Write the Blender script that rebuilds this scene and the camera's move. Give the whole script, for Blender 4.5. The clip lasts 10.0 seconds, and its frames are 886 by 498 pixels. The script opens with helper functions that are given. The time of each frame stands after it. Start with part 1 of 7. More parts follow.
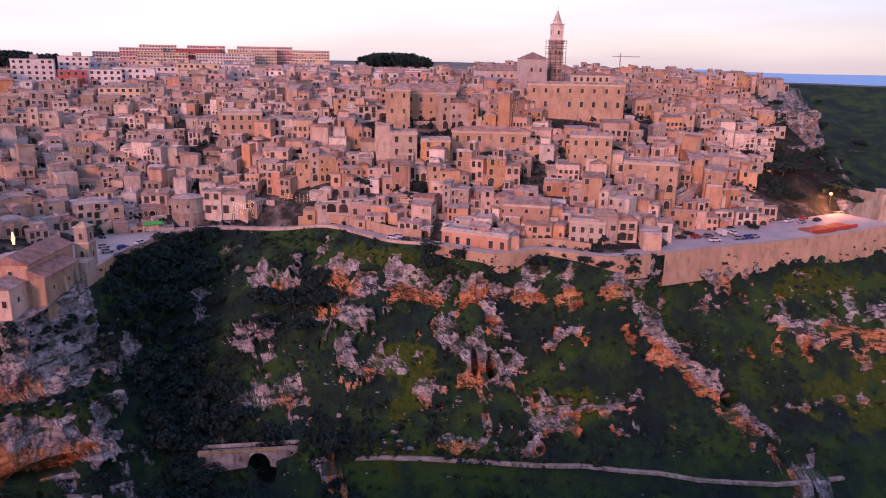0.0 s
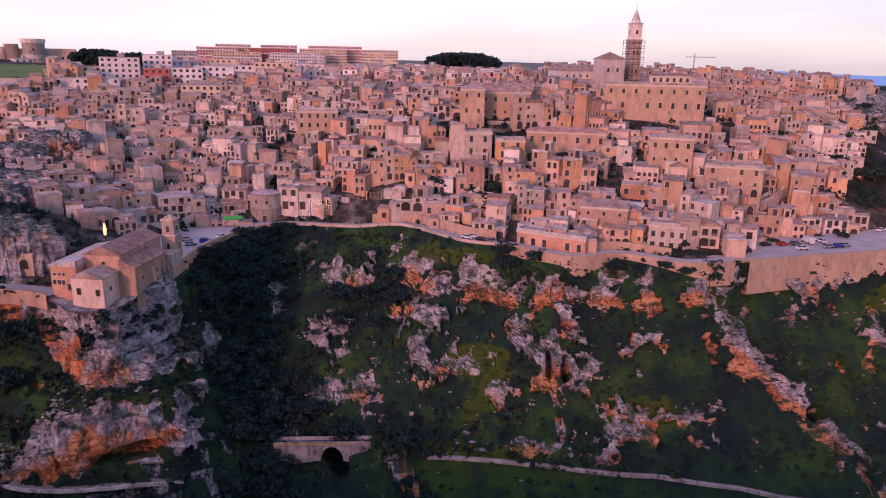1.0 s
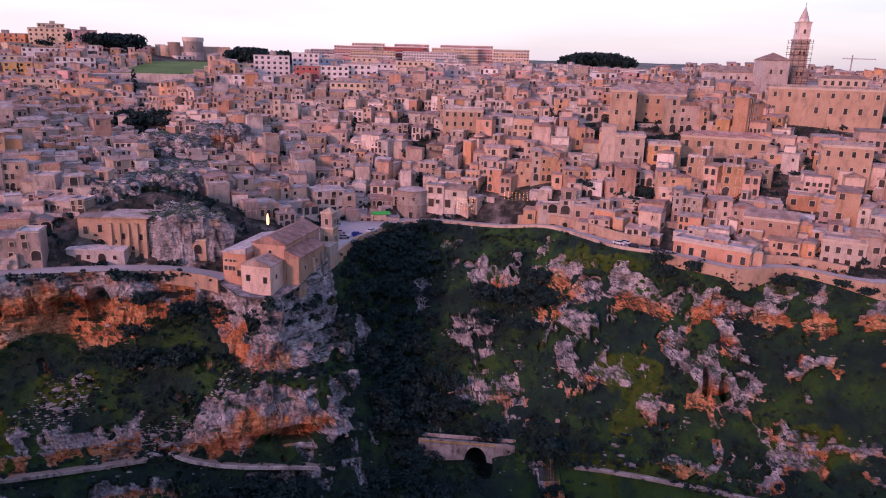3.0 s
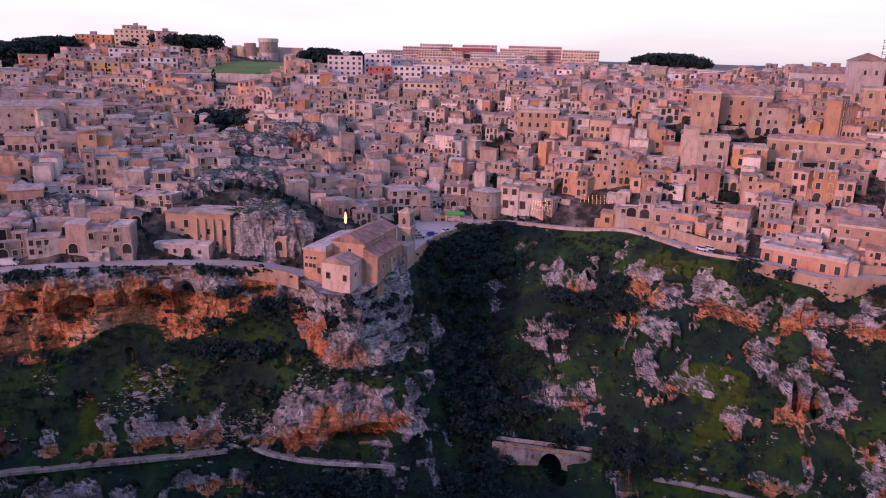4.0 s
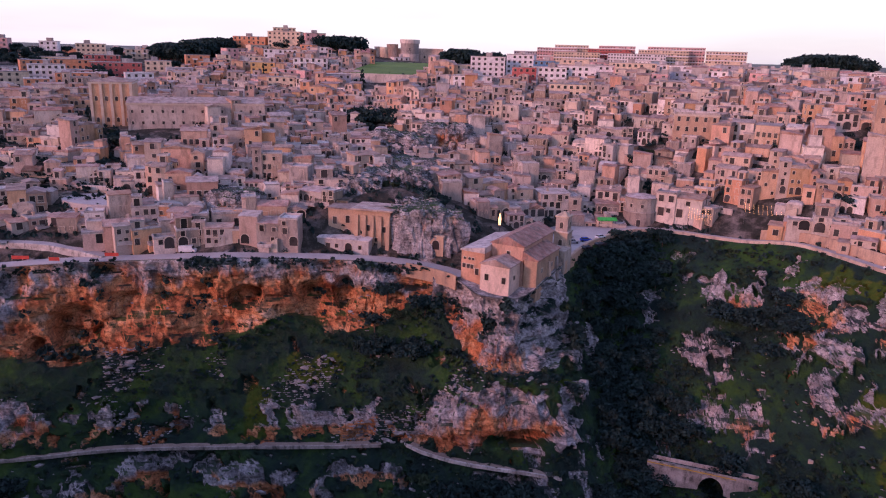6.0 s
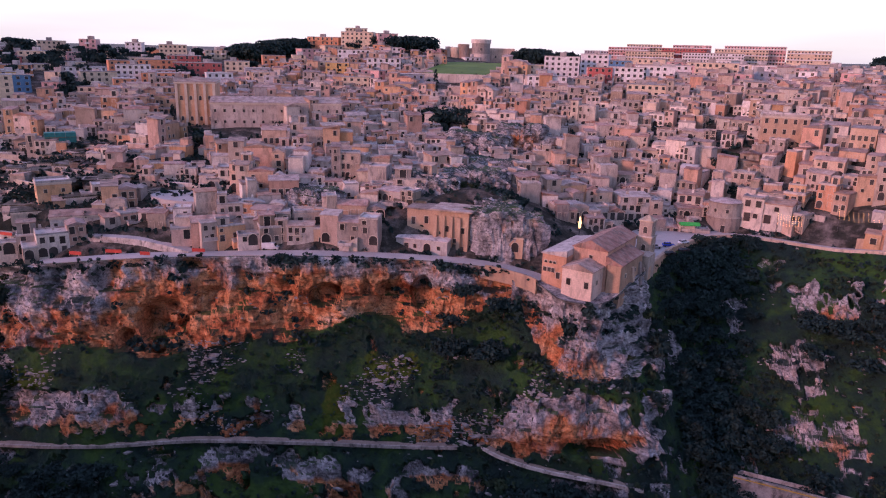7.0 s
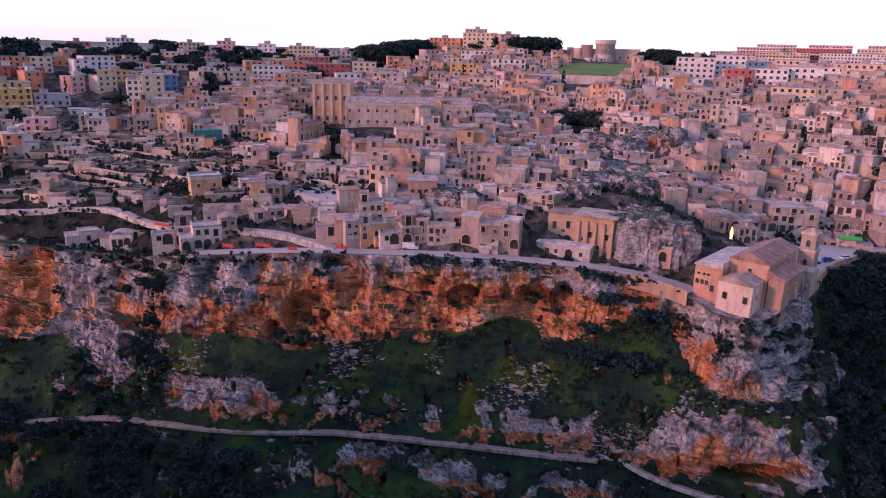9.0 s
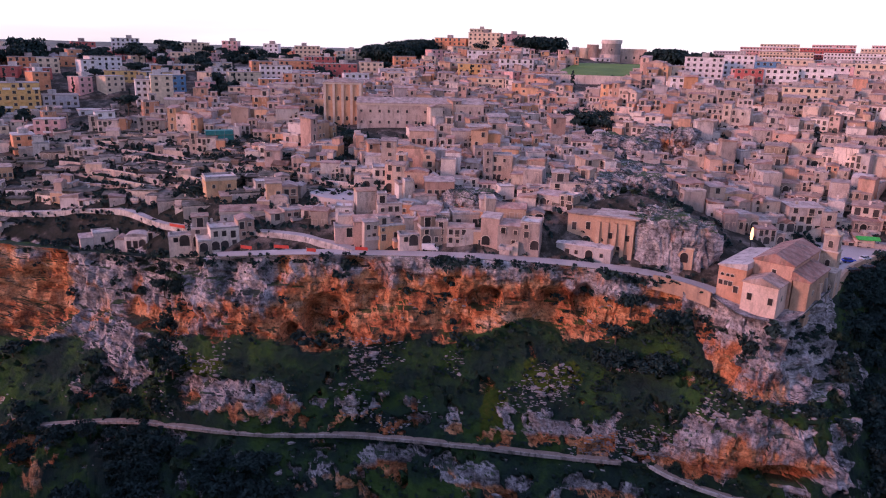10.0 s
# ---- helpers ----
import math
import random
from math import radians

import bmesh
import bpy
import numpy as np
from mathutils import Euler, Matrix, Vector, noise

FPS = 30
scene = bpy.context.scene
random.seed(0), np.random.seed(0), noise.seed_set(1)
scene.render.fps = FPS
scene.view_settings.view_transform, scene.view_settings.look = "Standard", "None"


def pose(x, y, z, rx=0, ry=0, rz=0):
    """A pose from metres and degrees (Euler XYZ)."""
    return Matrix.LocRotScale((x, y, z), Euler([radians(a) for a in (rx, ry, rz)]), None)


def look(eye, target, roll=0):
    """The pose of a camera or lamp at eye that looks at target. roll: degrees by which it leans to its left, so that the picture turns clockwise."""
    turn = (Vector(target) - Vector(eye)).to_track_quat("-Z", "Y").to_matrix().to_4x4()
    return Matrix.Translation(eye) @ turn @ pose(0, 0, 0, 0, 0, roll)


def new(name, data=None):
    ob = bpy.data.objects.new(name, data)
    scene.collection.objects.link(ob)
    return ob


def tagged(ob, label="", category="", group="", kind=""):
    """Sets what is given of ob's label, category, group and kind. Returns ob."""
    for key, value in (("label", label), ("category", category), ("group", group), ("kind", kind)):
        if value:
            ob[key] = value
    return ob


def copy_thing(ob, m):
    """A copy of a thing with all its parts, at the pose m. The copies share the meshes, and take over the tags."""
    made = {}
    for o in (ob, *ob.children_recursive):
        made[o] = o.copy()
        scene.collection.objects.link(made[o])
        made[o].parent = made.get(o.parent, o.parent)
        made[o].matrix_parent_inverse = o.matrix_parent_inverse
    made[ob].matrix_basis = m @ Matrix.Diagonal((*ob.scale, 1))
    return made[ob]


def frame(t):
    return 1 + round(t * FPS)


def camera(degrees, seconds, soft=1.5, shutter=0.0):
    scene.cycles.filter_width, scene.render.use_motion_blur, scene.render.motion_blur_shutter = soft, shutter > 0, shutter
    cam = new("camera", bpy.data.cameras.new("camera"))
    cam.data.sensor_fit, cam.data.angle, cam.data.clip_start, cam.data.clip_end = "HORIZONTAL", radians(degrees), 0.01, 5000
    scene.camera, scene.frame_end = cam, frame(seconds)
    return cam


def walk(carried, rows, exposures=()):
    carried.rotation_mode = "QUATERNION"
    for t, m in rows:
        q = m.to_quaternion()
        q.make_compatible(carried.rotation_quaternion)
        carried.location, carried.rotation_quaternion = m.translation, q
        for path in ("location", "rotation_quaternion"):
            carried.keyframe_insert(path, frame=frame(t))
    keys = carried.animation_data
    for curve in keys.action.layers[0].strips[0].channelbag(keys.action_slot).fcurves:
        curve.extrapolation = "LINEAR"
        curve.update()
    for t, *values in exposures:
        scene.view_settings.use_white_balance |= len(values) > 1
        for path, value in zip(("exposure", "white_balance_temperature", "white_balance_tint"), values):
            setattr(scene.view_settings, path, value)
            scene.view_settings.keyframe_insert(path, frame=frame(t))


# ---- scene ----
cam = camera(64.44, 10.0, soft=1.1)
# seconds, eye in metres, yaw, pitch, roll in degrees
ROWS = [
    (0, 0.00, 0.00, 60.00, -0.01, -14.92, -0.96),
    (0.5, -2.91, 0.32, 59.90, 2.42, -14.97, -1.07),
    (1, -5.68, 0.89, 59.62, 4.88, -15.00, -1.17),
    (1.5, -8.72, 1.20, 59.63, 7.09, -15.09, -1.28),
    (2, -12.15, 1.30, 59.64, 9.46, -15.17, -1.37),
    (2.5, -15.71, 1.26, 59.47, 11.76, -15.21, -1.50),
    (4, -25.17, 1.08, 58.68, 19.04, -15.29, -1.59),
    (4.5, -28.39, 0.78, 58.39, 21.46, -15.31, -1.61),
    (5, -31.80, 0.10, 58.24, 23.83, -15.35, -1.69),
    (5.5, -35.23, -0.75, 58.07, 26.17, -15.38, -1.71),
    (7, -44.52, -3.08, 57.94, 33.64, -15.59, -1.54),
    (7.5, -47.65, -4.20, 57.76, 36.07, -15.63, -1.50),
    (8, -50.96, -5.60, 57.73, 38.45, -15.68, -1.49),
    (8.5, -54.23, -7.26, 57.76, 40.83, -15.75, -1.50),
    (8.75, -55.55, -8.09, 57.72, 41.76, -15.74, -1.48),
    (9, -56.87, -8.92, 57.68, 41.86, -15.74, -1.48),
    (9.5, -59.72, -10.82, 57.70, 41.76, -15.74, -1.47),
    (10, -62.64, -12.92, 57.77, 41.63, -15.76, -1.44),
]
walk(cam, [(t, pose(x, y, z, 0, 0, yaw) @ pose(0, 0, 0, 90 + pitch, 0, 0) @ pose(0, 0, 0, 0, 0, -roll)) for t, x, y, z, yaw, pitch, roll in ROWS],
     exposures=[(0.0, -0.12, 5950, 50), (4.5, -0.10, 5600, 46), (10.0, 0.06, 5650, 44)])

# ---- world and sun ----
SUN_FROM = Vector((-0.40, -0.87, 0.25)).normalized()
world = bpy.data.worlds.new("dusk_sky")
scene.world = world
world.use_nodes = True
wn, wl = world.node_tree.nodes, world.node_tree.links
wn.clear()
w_out = wn.new("ShaderNodeOutputWorld")
w_sky = wn.new("ShaderNodeTexSky")
w_sky.sky_type = "NISHITA"
w_sky.sun_disc = False
w_sky.sun_elevation = math.asin(SUN_FROM.z)
w_sky.sun_rotation = math.atan2(SUN_FROM.x, SUN_FROM.y)
w_bg = wn.new("ShaderNodeBackground")
w_bg.inputs["Strength"].default_value = 0.06
wl.new(w_sky.outputs["Color"], w_bg.inputs["Color"])
# thin high cloud: pale veil, creamy towards the horizon
w_co = wn.new("ShaderNodeTexCoord")
w_sep = wn.new("ShaderNodeSeparateXYZ")
wl.new(w_co.outputs["Generated"], w_sep.inputs[0])
w_ramp = wn.new("ShaderNodeValToRGB")
w_ramp.color_ramp.elements[0].position, w_ramp.color_ramp.elements[0].color = 0.0, (0.92, 0.89, 0.72, 1)
w_ramp.color_ramp.elements[1].position, w_ramp.color_ramp.elements[1].color = 0.6, (0.62, 0.70, 0.94, 1)
for at, col in ((0.035, (0.98, 1.0, 0.76)), (0.09, (0.94, 1.03, 0.93)), (0.22, (0.83, 0.96, 1.08))):
    e = w_ramp.color_ramp.elements.new(at)
    e.color = (*col, 1)
wl.new(w_sep.outputs["Z"], w_ramp.inputs[0])
w_map = wn.new("ShaderNodeMapping")
w_map.inputs["Scale"].default_value = (1.2, 1.2, 9.0)
wl.new(w_co.outputs["Generated"], w_map.inputs[0])
w_noise = wn.new("ShaderNodeTexNoise")
w_noise.inputs["Scale"].default_value, w_noise.inputs["Detail"].default_value = 2.2, 5
wl.new(w_map.outputs[0], w_noise.inputs["Vector"])
w_mr = wn.new("ShaderNodeMapRange")
w_mr.inputs["From Min"].default_value, w_mr.inputs["From Max"].default_value = 0.3, 0.7
w_mr.inputs["To Min"].default_value, w_mr.inputs["To Max"].default_value = 0.82, 1.08
wl.new(w_noise.outputs["Fac"], w_mr.inputs["Value"])
# the sunset side glows
w_dot = wn.new("ShaderNodeVectorMath")
w_dot.operation = "DOT_PRODUCT"
w_dot.inputs[1].default_value = (-0.9, 0.42, 0.0)
wl.new(w_co.outputs["Generated"], w_dot.inputs[0])
w_glow = wn.new("ShaderNodeMapRange")
w_glow.inputs["From Min"].default_value, w_glow.inputs["From Max"].default_value = -0.6, 1.0
w_glow.inputs["To Min"].default_value, w_glow.inputs["To Max"].default_value = 0.75, 1.55
wl.new(w_dot.outputs["Value"], w_glow.inputs["Value"])
w_mul = wn.new("ShaderNodeMath")
w_mul.operation = "MULTIPLY"
wl.new(w_mr.outputs[0], w_mul.inputs[0])
wl.new(w_glow.outputs[0], w_mul.inputs[1])
w_bg2 = wn.new("ShaderNodeBackground")
wl.new(w_ramp.outputs["Color"], w_bg2.inputs["Color"])
w_str = wn.new("ShaderNodeMath")
w_str.operation = "MULTIPLY"
w_str.inputs[1].default_value = 0.62
wl.new(w_mul.outputs[0], w_str.inputs[0])
wl.new(w_str.outputs[0], w_bg2.inputs["Strength"])
w_add = wn.new("ShaderNodeAddShader")
wl.new(w_bg.outputs[0], w_add.inputs[0])
wl.new(w_bg2.outputs[0], w_add.inputs[1])
wl.new(w_add.outputs[0], w_out.inputs["Surface"])

sun_data = bpy.data.lights.new("sun", "SUN")
sun_data.energy, sun_data.angle, sun_data.color = 2.3, radians(8), (1.0, 0.42, 0.26)
sun = new("sun", sun_data)
sun.matrix_world = look((0, 0, 300), Vector((0, 0, 300)) - SUN_FROM)


# ---- materials ----
def mat(name, colors, scale=1.0, rough=0.9, bump=0.3, random_tint=0.0, grain=12.0, metal=0.0, stain=None, stain_scale=0.25):
    """Mottled surface: colours spread by a broad noise, fine grain, stains with soft edges and a tint of each object's own."""
    m = bpy.data.materials.new(name)
    m.use_nodes = True
    n, l = m.node_tree.nodes, m.node_tree.links
    b = n["Principled BSDF"]
    b.inputs["Roughness"].default_value, b.inputs["Metallic"].default_value = rough, metal
    co = n.new("ShaderNodeTexCoord")
    geo = n.new("ShaderNodeNewGeometry")
    big = n.new("ShaderNodeTexNoise")
    big.inputs["Scale"].default_value, big.inputs["Detail"].default_value = scale, 6
    l.new(geo.outputs["Position"], big.inputs["Vector"])
    ramp = n.new("ShaderNodeValToRGB")
    ramp.color_ramp.elements[0].position, ramp.color_ramp.elements[1].position = 0.30, 0.70
    ramp.color_ramp.elements[0].color, ramp.color_ramp.elements[1].color = (*colors[0], 1), (*colors[-1], 1)
    for i, c in enumerate(colors[1:-1]):
        e = ramp.color_ramp.elements.new(0.30 + 0.40 * (i + 1) / (len(colors) - 1))
        e.color = (*c, 1)
    l.new(big.outputs["Fac"], ramp.inputs[0])
    fine = n.new("ShaderNodeTexNoise")
    fine.inputs["Scale"].default_value, fine.inputs["Detail"].default_value = grain * 0.2, 4
    l.new(geo.outputs["Position"], fine.inputs["Vector"])
    fr = n.new("ShaderNodeMapRange")
    fr.inputs["From Min"].default_value, fr.inputs["From Max"].default_value = 0.3, 0.7
    fr.inputs["To Min"].default_value, fr.inputs["To Max"].default_value = 0.88, 1.1
    l.new(fine.outputs["Fac"], fr.inputs["Value"])
    mul = n.new("ShaderNodeMix")
    mul.data_type, mul.blend_type = "RGBA", "MULTIPLY"
    mul.inputs[0].default_value = 1.0
    l.new(ramp.outputs["Color"], mul.inputs[6])
    l.new(fr.outputs[0], mul.inputs[7])
    last = mul.outputs[2]
    if stain:
        sm = n.new("ShaderNodeMapping")
        sm.inputs["Scale"].default_value = (1.0, 1.0, 0.38)
        l.new(geo.outputs["Position"], sm.inputs[0])
        sn = n.new("ShaderNodeTexNoise")
        sn.inputs["Scale"].default_value, sn.inputs["Detail"].default_value = stain_scale * 2, 7
        sn.inputs["Roughness"].default_value = 0.7
        l.new(sm.outputs[0], sn.inputs["Vector"])
        sr = n.new("ShaderNodeMapRange")
        sr.inputs["From Min"].default_value, sr.inputs["From Max"].default_value = 0.49, 0.69
        l.new(sn.outputs["Fac"], sr.inputs["Value"])
        mx = n.new("ShaderNodeMix")
        mx.data_type = "RGBA"
        l.new(sr.outputs[0], mx.inputs[0])
        l.new(last, mx.inputs[6])
        mx.inputs[7].default_value = (*stain, 1)
        last = mx.outputs[2]
    if random_tint:
        info = n.new("ShaderNodeObjectInfo")
        oi = n.new("ShaderNodeMath")
        oi.operation = "ADD"
        l.new(info.outputs["Random"], oi.inputs[0])
        l.new(geo.outputs["Random Per Island"], oi.inputs[1])
        wrap = n.new("ShaderNodeMath")
        wrap.operation = "FRACT"
        l.new(oi.outputs[0], wrap.inputs[0])
        oi = wrap
        hs = n.new("ShaderNodeHueSaturation")
        h = n.new("ShaderNodeMapRange")
        h.inputs["To Min"].default_value, h.inputs["To Max"].default_value = 0.5 - 0.014, 0.5 + 0.010
        l.new(oi.outputs[0], h.inputs["Value"])
        l.new(h.outputs[0], hs.inputs["Hue"])
        wv = n.new("ShaderNodeMath")
        wv.operation = "MULTIPLY"
        wv.inputs[1].default_value = 7.31
        l.new(oi.outputs[0], wv.inputs[0])
        fx = n.new("ShaderNodeMath")
        fx.operation = "FRACT"
        l.new(wv.outputs[0], fx.inputs[0])
        v = n.new("ShaderNodeMapRange")
        v.inputs["To Min"].default_value, v.inputs["To Max"].default_value = 1 - random_tint, 1 + random_tint
        l.new(fx.outputs[0], v.inputs["Value"])
        l.new(v.outputs[0], hs.inputs["Value"])
        wv2 = n.new("ShaderNodeMath")
        wv2.operation = "MULTIPLY"
        wv2.inputs[1].default_value = 23.7
        l.new(oi.outputs[0], wv2.inputs[0])
        fx2 = n.new("ShaderNodeMath")
        fx2.operation = "FRACT"
        l.new(wv2.outputs[0], fx2.inputs[0])
        sv = n.new("ShaderNodeMapRange")
        sv.inputs["To Min"].default_value, sv.inputs["To Max"].default_value = 0.6, 1.25
        l.new(fx2.outputs[0], sv.inputs["Value"])
        l.new(sv.outputs[0], hs.inputs["Saturation"])
        l.new(last, hs.inputs["Color"])
        last = hs.outputs["Color"]
    l.new(last, b.inputs["Base Color"])
    if bump:
        bp = n.new("ShaderNodeBump")
        bp.inputs["Strength"].default_value, bp.inputs["Distance"].default_value = bump, 0.25
        l.new(fine.outputs["Fac"], bp.inputs["Height"])
        l.new(bp.outputs[0], b.inputs["Normal"])
    return m


def leaf_mat(name, c1, c2):
    m = mat(name, (c1, c2), scale=0.35, rough=0.8, bump=0.0, grain=8)
    m.node_tree.nodes["Principled BSDF"].inputs["Specular IOR Level"].default_value = 0.22
    return m


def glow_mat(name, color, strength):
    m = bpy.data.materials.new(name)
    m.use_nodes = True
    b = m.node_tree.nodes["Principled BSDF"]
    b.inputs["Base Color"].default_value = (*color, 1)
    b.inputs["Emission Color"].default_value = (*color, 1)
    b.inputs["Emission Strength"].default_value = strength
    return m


def paint(name, color, rough=0.35, metal=0.0):
    return mat(name, (tuple(c * 0.85 for c in color), color), scale=0.8, rough=rough, bump=0.0, grain=4, metal=metal)


def ground_mat(name, town=False):
    """Limestone where it is steep, turf and earth where it lies flatter; hollows freshly broken and ochre, ribs weathered grey."""
    m = bpy.data.materials.new(name)
    m.use_nodes = True
    n, l = m.node_tree.nodes, m.node_tree.links
    b = n["Principled BSDF"]
    b.inputs["Roughness"].default_value, b.inputs["Specular IOR Level"].default_value = 0.95, 0.26
    geo = n.new("ShaderNodeNewGeometry")

    def noise_(scale, detail=8, rough=0.6, stretch=(1, 1, 1), dist=0.0):
        mp = n.new("ShaderNodeMapping")
        mp.inputs["Scale"].default_value = stretch
        l.new(geo.outputs["Position"], mp.inputs[0])
        t = n.new("ShaderNodeTexNoise")
        t.inputs["Scale"].default_value, t.inputs["Detail"].default_value = scale, detail
        t.inputs["Roughness"].default_value, t.inputs["Distortion"].default_value = rough, dist
        l.new(mp.outputs[0], t.inputs["Vector"])
        return t.outputs["Fac"]

    def ramp_(src, stops):
        r = n.new("ShaderNodeValToRGB")
        r.color_ramp.elements[0].position, r.color_ramp.elements[0].color = stops[0][0], (*stops[0][1], 1)
        r.color_ramp.elements[1].position, r.color_ramp.elements[1].color = stops[-1][0], (*stops[-1][1], 1)
        for p, c in stops[1:-1]:
            e = r.color_ramp.elements.new(p)
            e.color = (*c, 1)
        l.new(src, r.inputs[0])
        return r.outputs["Color"]

    def mix_(fac, a, c, kind="MIX"):
        x = n.new("ShaderNodeMix")
        x.data_type, x.blend_type = "RGBA", kind
        if isinstance(fac, float):
            x.inputs[0].default_value = fac
        else:
            l.new(fac, x.inputs[0])
        l.new(a, x.inputs[6])
        l.new(c, x.inputs[7])
        return x.outputs[2]

    def range_(src, a, c, lo=0.0, hi=1.0):
        r = n.new("ShaderNodeMapRange")
        for key, v in (("From Min", a), ("From Max", c), ("To Min", lo), ("To Max", hi)):
            r.inputs[key].default_value = v
        l.new(src, r.inputs["Value"])
        return r.outputs[0]

    def add_(a, c, k=1.0):
        x = n.new("ShaderNodeMath")
        x.operation = "MULTIPLY_ADD"
        l.new(c, x.inputs[0])
        x.inputs[1].default_value = k
        l.new(a, x.inputs[2])
        return x.outputs[0]

    grey = ramp_(noise_(0.17, 9, 0.68), [(0.30, (0.05, 0.054, 0.062)), (0.41, (0.20, 0.203, 0.215)), (0.52, (0.42, 0.405, 0.41)), (0.68, (0.68, 0.63, 0.61))])
    ochre = ramp_(noise_(0.10, 8, 0.62, (1, 1, 1.8)), [(0.30, (0.18, 0.055, 0.026)), (0.43, (0.52, 0.19, 0.075)), (0.57, (0.66, 0.33, 0.15)), (0.72, (0.68, 0.49, 0.34))])
    att = n.new("ShaderNodeAttribute")
    att.attribute_name = "hollow"
    fresh = range_(add_(att.outputs["Fac"], noise_(0.075, 10, 0.66, (1, 1, 0.45)), 2.2), 1.45, 1.70)
    rock = mix_(fresh, grey, ochre)
    # black lichen streaks run down the face
    streak = range_(noise_(0.32, 8, 0.72, (1, 1, 0.30)), 0.56, 0.70)
    dark = n.new("ShaderNodeRGB")
    dark.outputs[0].default_value = (0.055, 0.05, 0.055, 1)
    st = n.new("ShaderNodeMath")
    st.operation = "MULTIPLY"
    st.inputs[1].default_value = 0.8
    l.new(streak, st.inputs[0])
    rock = mix_(st.outputs[0], rock, dark.outputs[0])
    # shadow speckle of rough limestone, put into the colour as dark flecks
    shade_speck = ramp_(noise_(1.0, 8, 0.76, (1, 1, 1.4)), [(0.37, (0.34, 0.33, 0.34)), (0.46, (0.94, 0.94, 0.94)), (0.62, (1.20, 1.19, 1.18))])
    bed = ramp_(noise_(0.30, 6, 0.6, (0.35, 0.35, 4.5)), [(0.38, (0.62, 0.60, 0.60)), (0.47, (0.98, 0.98, 0.98)), (0.65, (1.08, 1.08, 1.08))])
    rock = mix_(0.75, rock, bed, "MULTIPLY")
    rock = mix_(1.0, rock, shade_speck, "MULTIPLY")
    # crevices are painted: the shade in them darkens the colour
    shade_cleft = ramp_(noise_(0.40, 9, 0.74, (1.3, 1.3, 0.8), 0.6), [(0.37, (0.13, 0.13, 0.14)), (0.45, (0.75, 0.75, 0.76)), (0.56, (1.05, 1.05, 1.05))])
    rock = mix_(0.7, rock, shade_cleft, "MULTIPLY")
    warp = n.new("ShaderNodeMapping")
    warp.inputs["Scale"].default_value = (1.0, 1.0, 1.7)
    wob = n.new("ShaderNodeTexNoise")
    wob.inputs["Scale"].default_value, wob.inputs["Detail"].default_value = 0.35, 4
    l.new(geo.outputs["Position"], wob.inputs["Vector"])
    push = n.new("ShaderNodeVectorMath")
    push.operation = "MULTIPLY_ADD"
    push.inputs[1].default_value = (4.0, 4.0, 3.0)
    l.new(wob.outputs["Color"], push.inputs[0])
    l.new(geo.outputs["Position"], push.inputs[2])
    l.new(push.outputs[0], warp.inputs[0])
    vor = n.new("ShaderNodeTexVoronoi")
    vor.feature = "DISTANCE_TO_EDGE"
    vor.inputs["Scale"].default_value = 0.24
    l.new(warp.outputs[0], vor.inputs["Vector"])
    crack = ramp_(vor.outputs["Distance"], [(0.0, (0.38, 0.36, 0.36)), (0.04, (0.82, 0.81, 0.81)), (0.10, (1.0, 1.0, 1.0)), (0.6, (1.05, 1.05, 1.05))])
    rock = mix_(0.55, rock, crack, "MULTIPLY")
    turf = ramp_(noise_(0.07, 9, 0.68), [(0.30, (0.005, 0.014, 0.015)), (0.43, (0.009, 0.026, 0.021)), (0.52, (0.015, 0.042, 0.019)), (0.62, (0.032, 0.078, 0.013)), (0.70, (0.026, 0.046, 0.019)), (0.82, (0.060, 0.040, 0.018))])
    if not town:
        la = n.new("ShaderNodeAttribute")
        la.attribute_name = "lush"
        blade = ramp_(noise_(0.5, 8, 0.7), [(0.32, (0.018, 0.036, 0.005)), (0.5, (0.042, 0.075, 0.006)), (0.68, (0.085, 0.085, 0.012))])
        turf = mix_(range_(add_(la.outputs["Fac"], noise_(0.25, 7, 0.7), 0.8), 0.55, 1.0), turf, blade)
    if town:
        wst = n.new("ShaderNodeAttribute")
        wst.attribute_name = "waste"
        turf = ramp_(add_(noise_(0.15, 9, 0.7), wst.outputs["Fac"], -0.12), [(0.34, (0.014, 0.018, 0.012)), (0.48, (0.04, 0.038, 0.03)), (0.58, (0.13, 0.11, 0.095)), (0.76, (0.32, 0.27, 0.235))])
    sep = n.new("ShaderNodeSeparateXYZ")
    l.new(geo.outputs["Normal"], sep.inputs[0])
    flat = range_(add_(sep.outputs["Z"], noise_(0.5, 8, 0.75), 0.55), 0.74, 0.86)
    if not town:
        ra = n.new("ShaderNodeAttribute")
        ra.attribute_name = "rock"
        bare = range_(add_(ra.outputs["Fac"], noise_(0.42, 10, 0.80, (1, 1, 1.9)), 2.1), 1.66, 1.92)
        inv = n.new("ShaderNodeMath")
        inv.operation = "SUBTRACT"
        inv.inputs[0].default_value = 1.0
        l.new(bare, inv.inputs[1])
        # turf takes the flatter tops of rocks as well
        top = range_(add_(add_(sep.outputs["Z"], ra.outputs["Fac"], -0.4), noise_(0.3, 8, 0.7), 0.5), 0.47, 0.70, 0.0, 0.9)
        mx = n.new("ShaderNodeMath")
        mx.operation = "MAXIMUM"
        l.new(inv.outputs[0], mx.inputs[0])
        l.new(top, mx.inputs[1])
        flat = mx.outputs[0]
    l.new(mix_(flat, rock, turf), b.inputs["Base Color"])
    bp = n.new("ShaderNodeBump")
    bp.inputs["Strength"].default_value, bp.inputs["Distance"].default_value = 0.9, 0.8
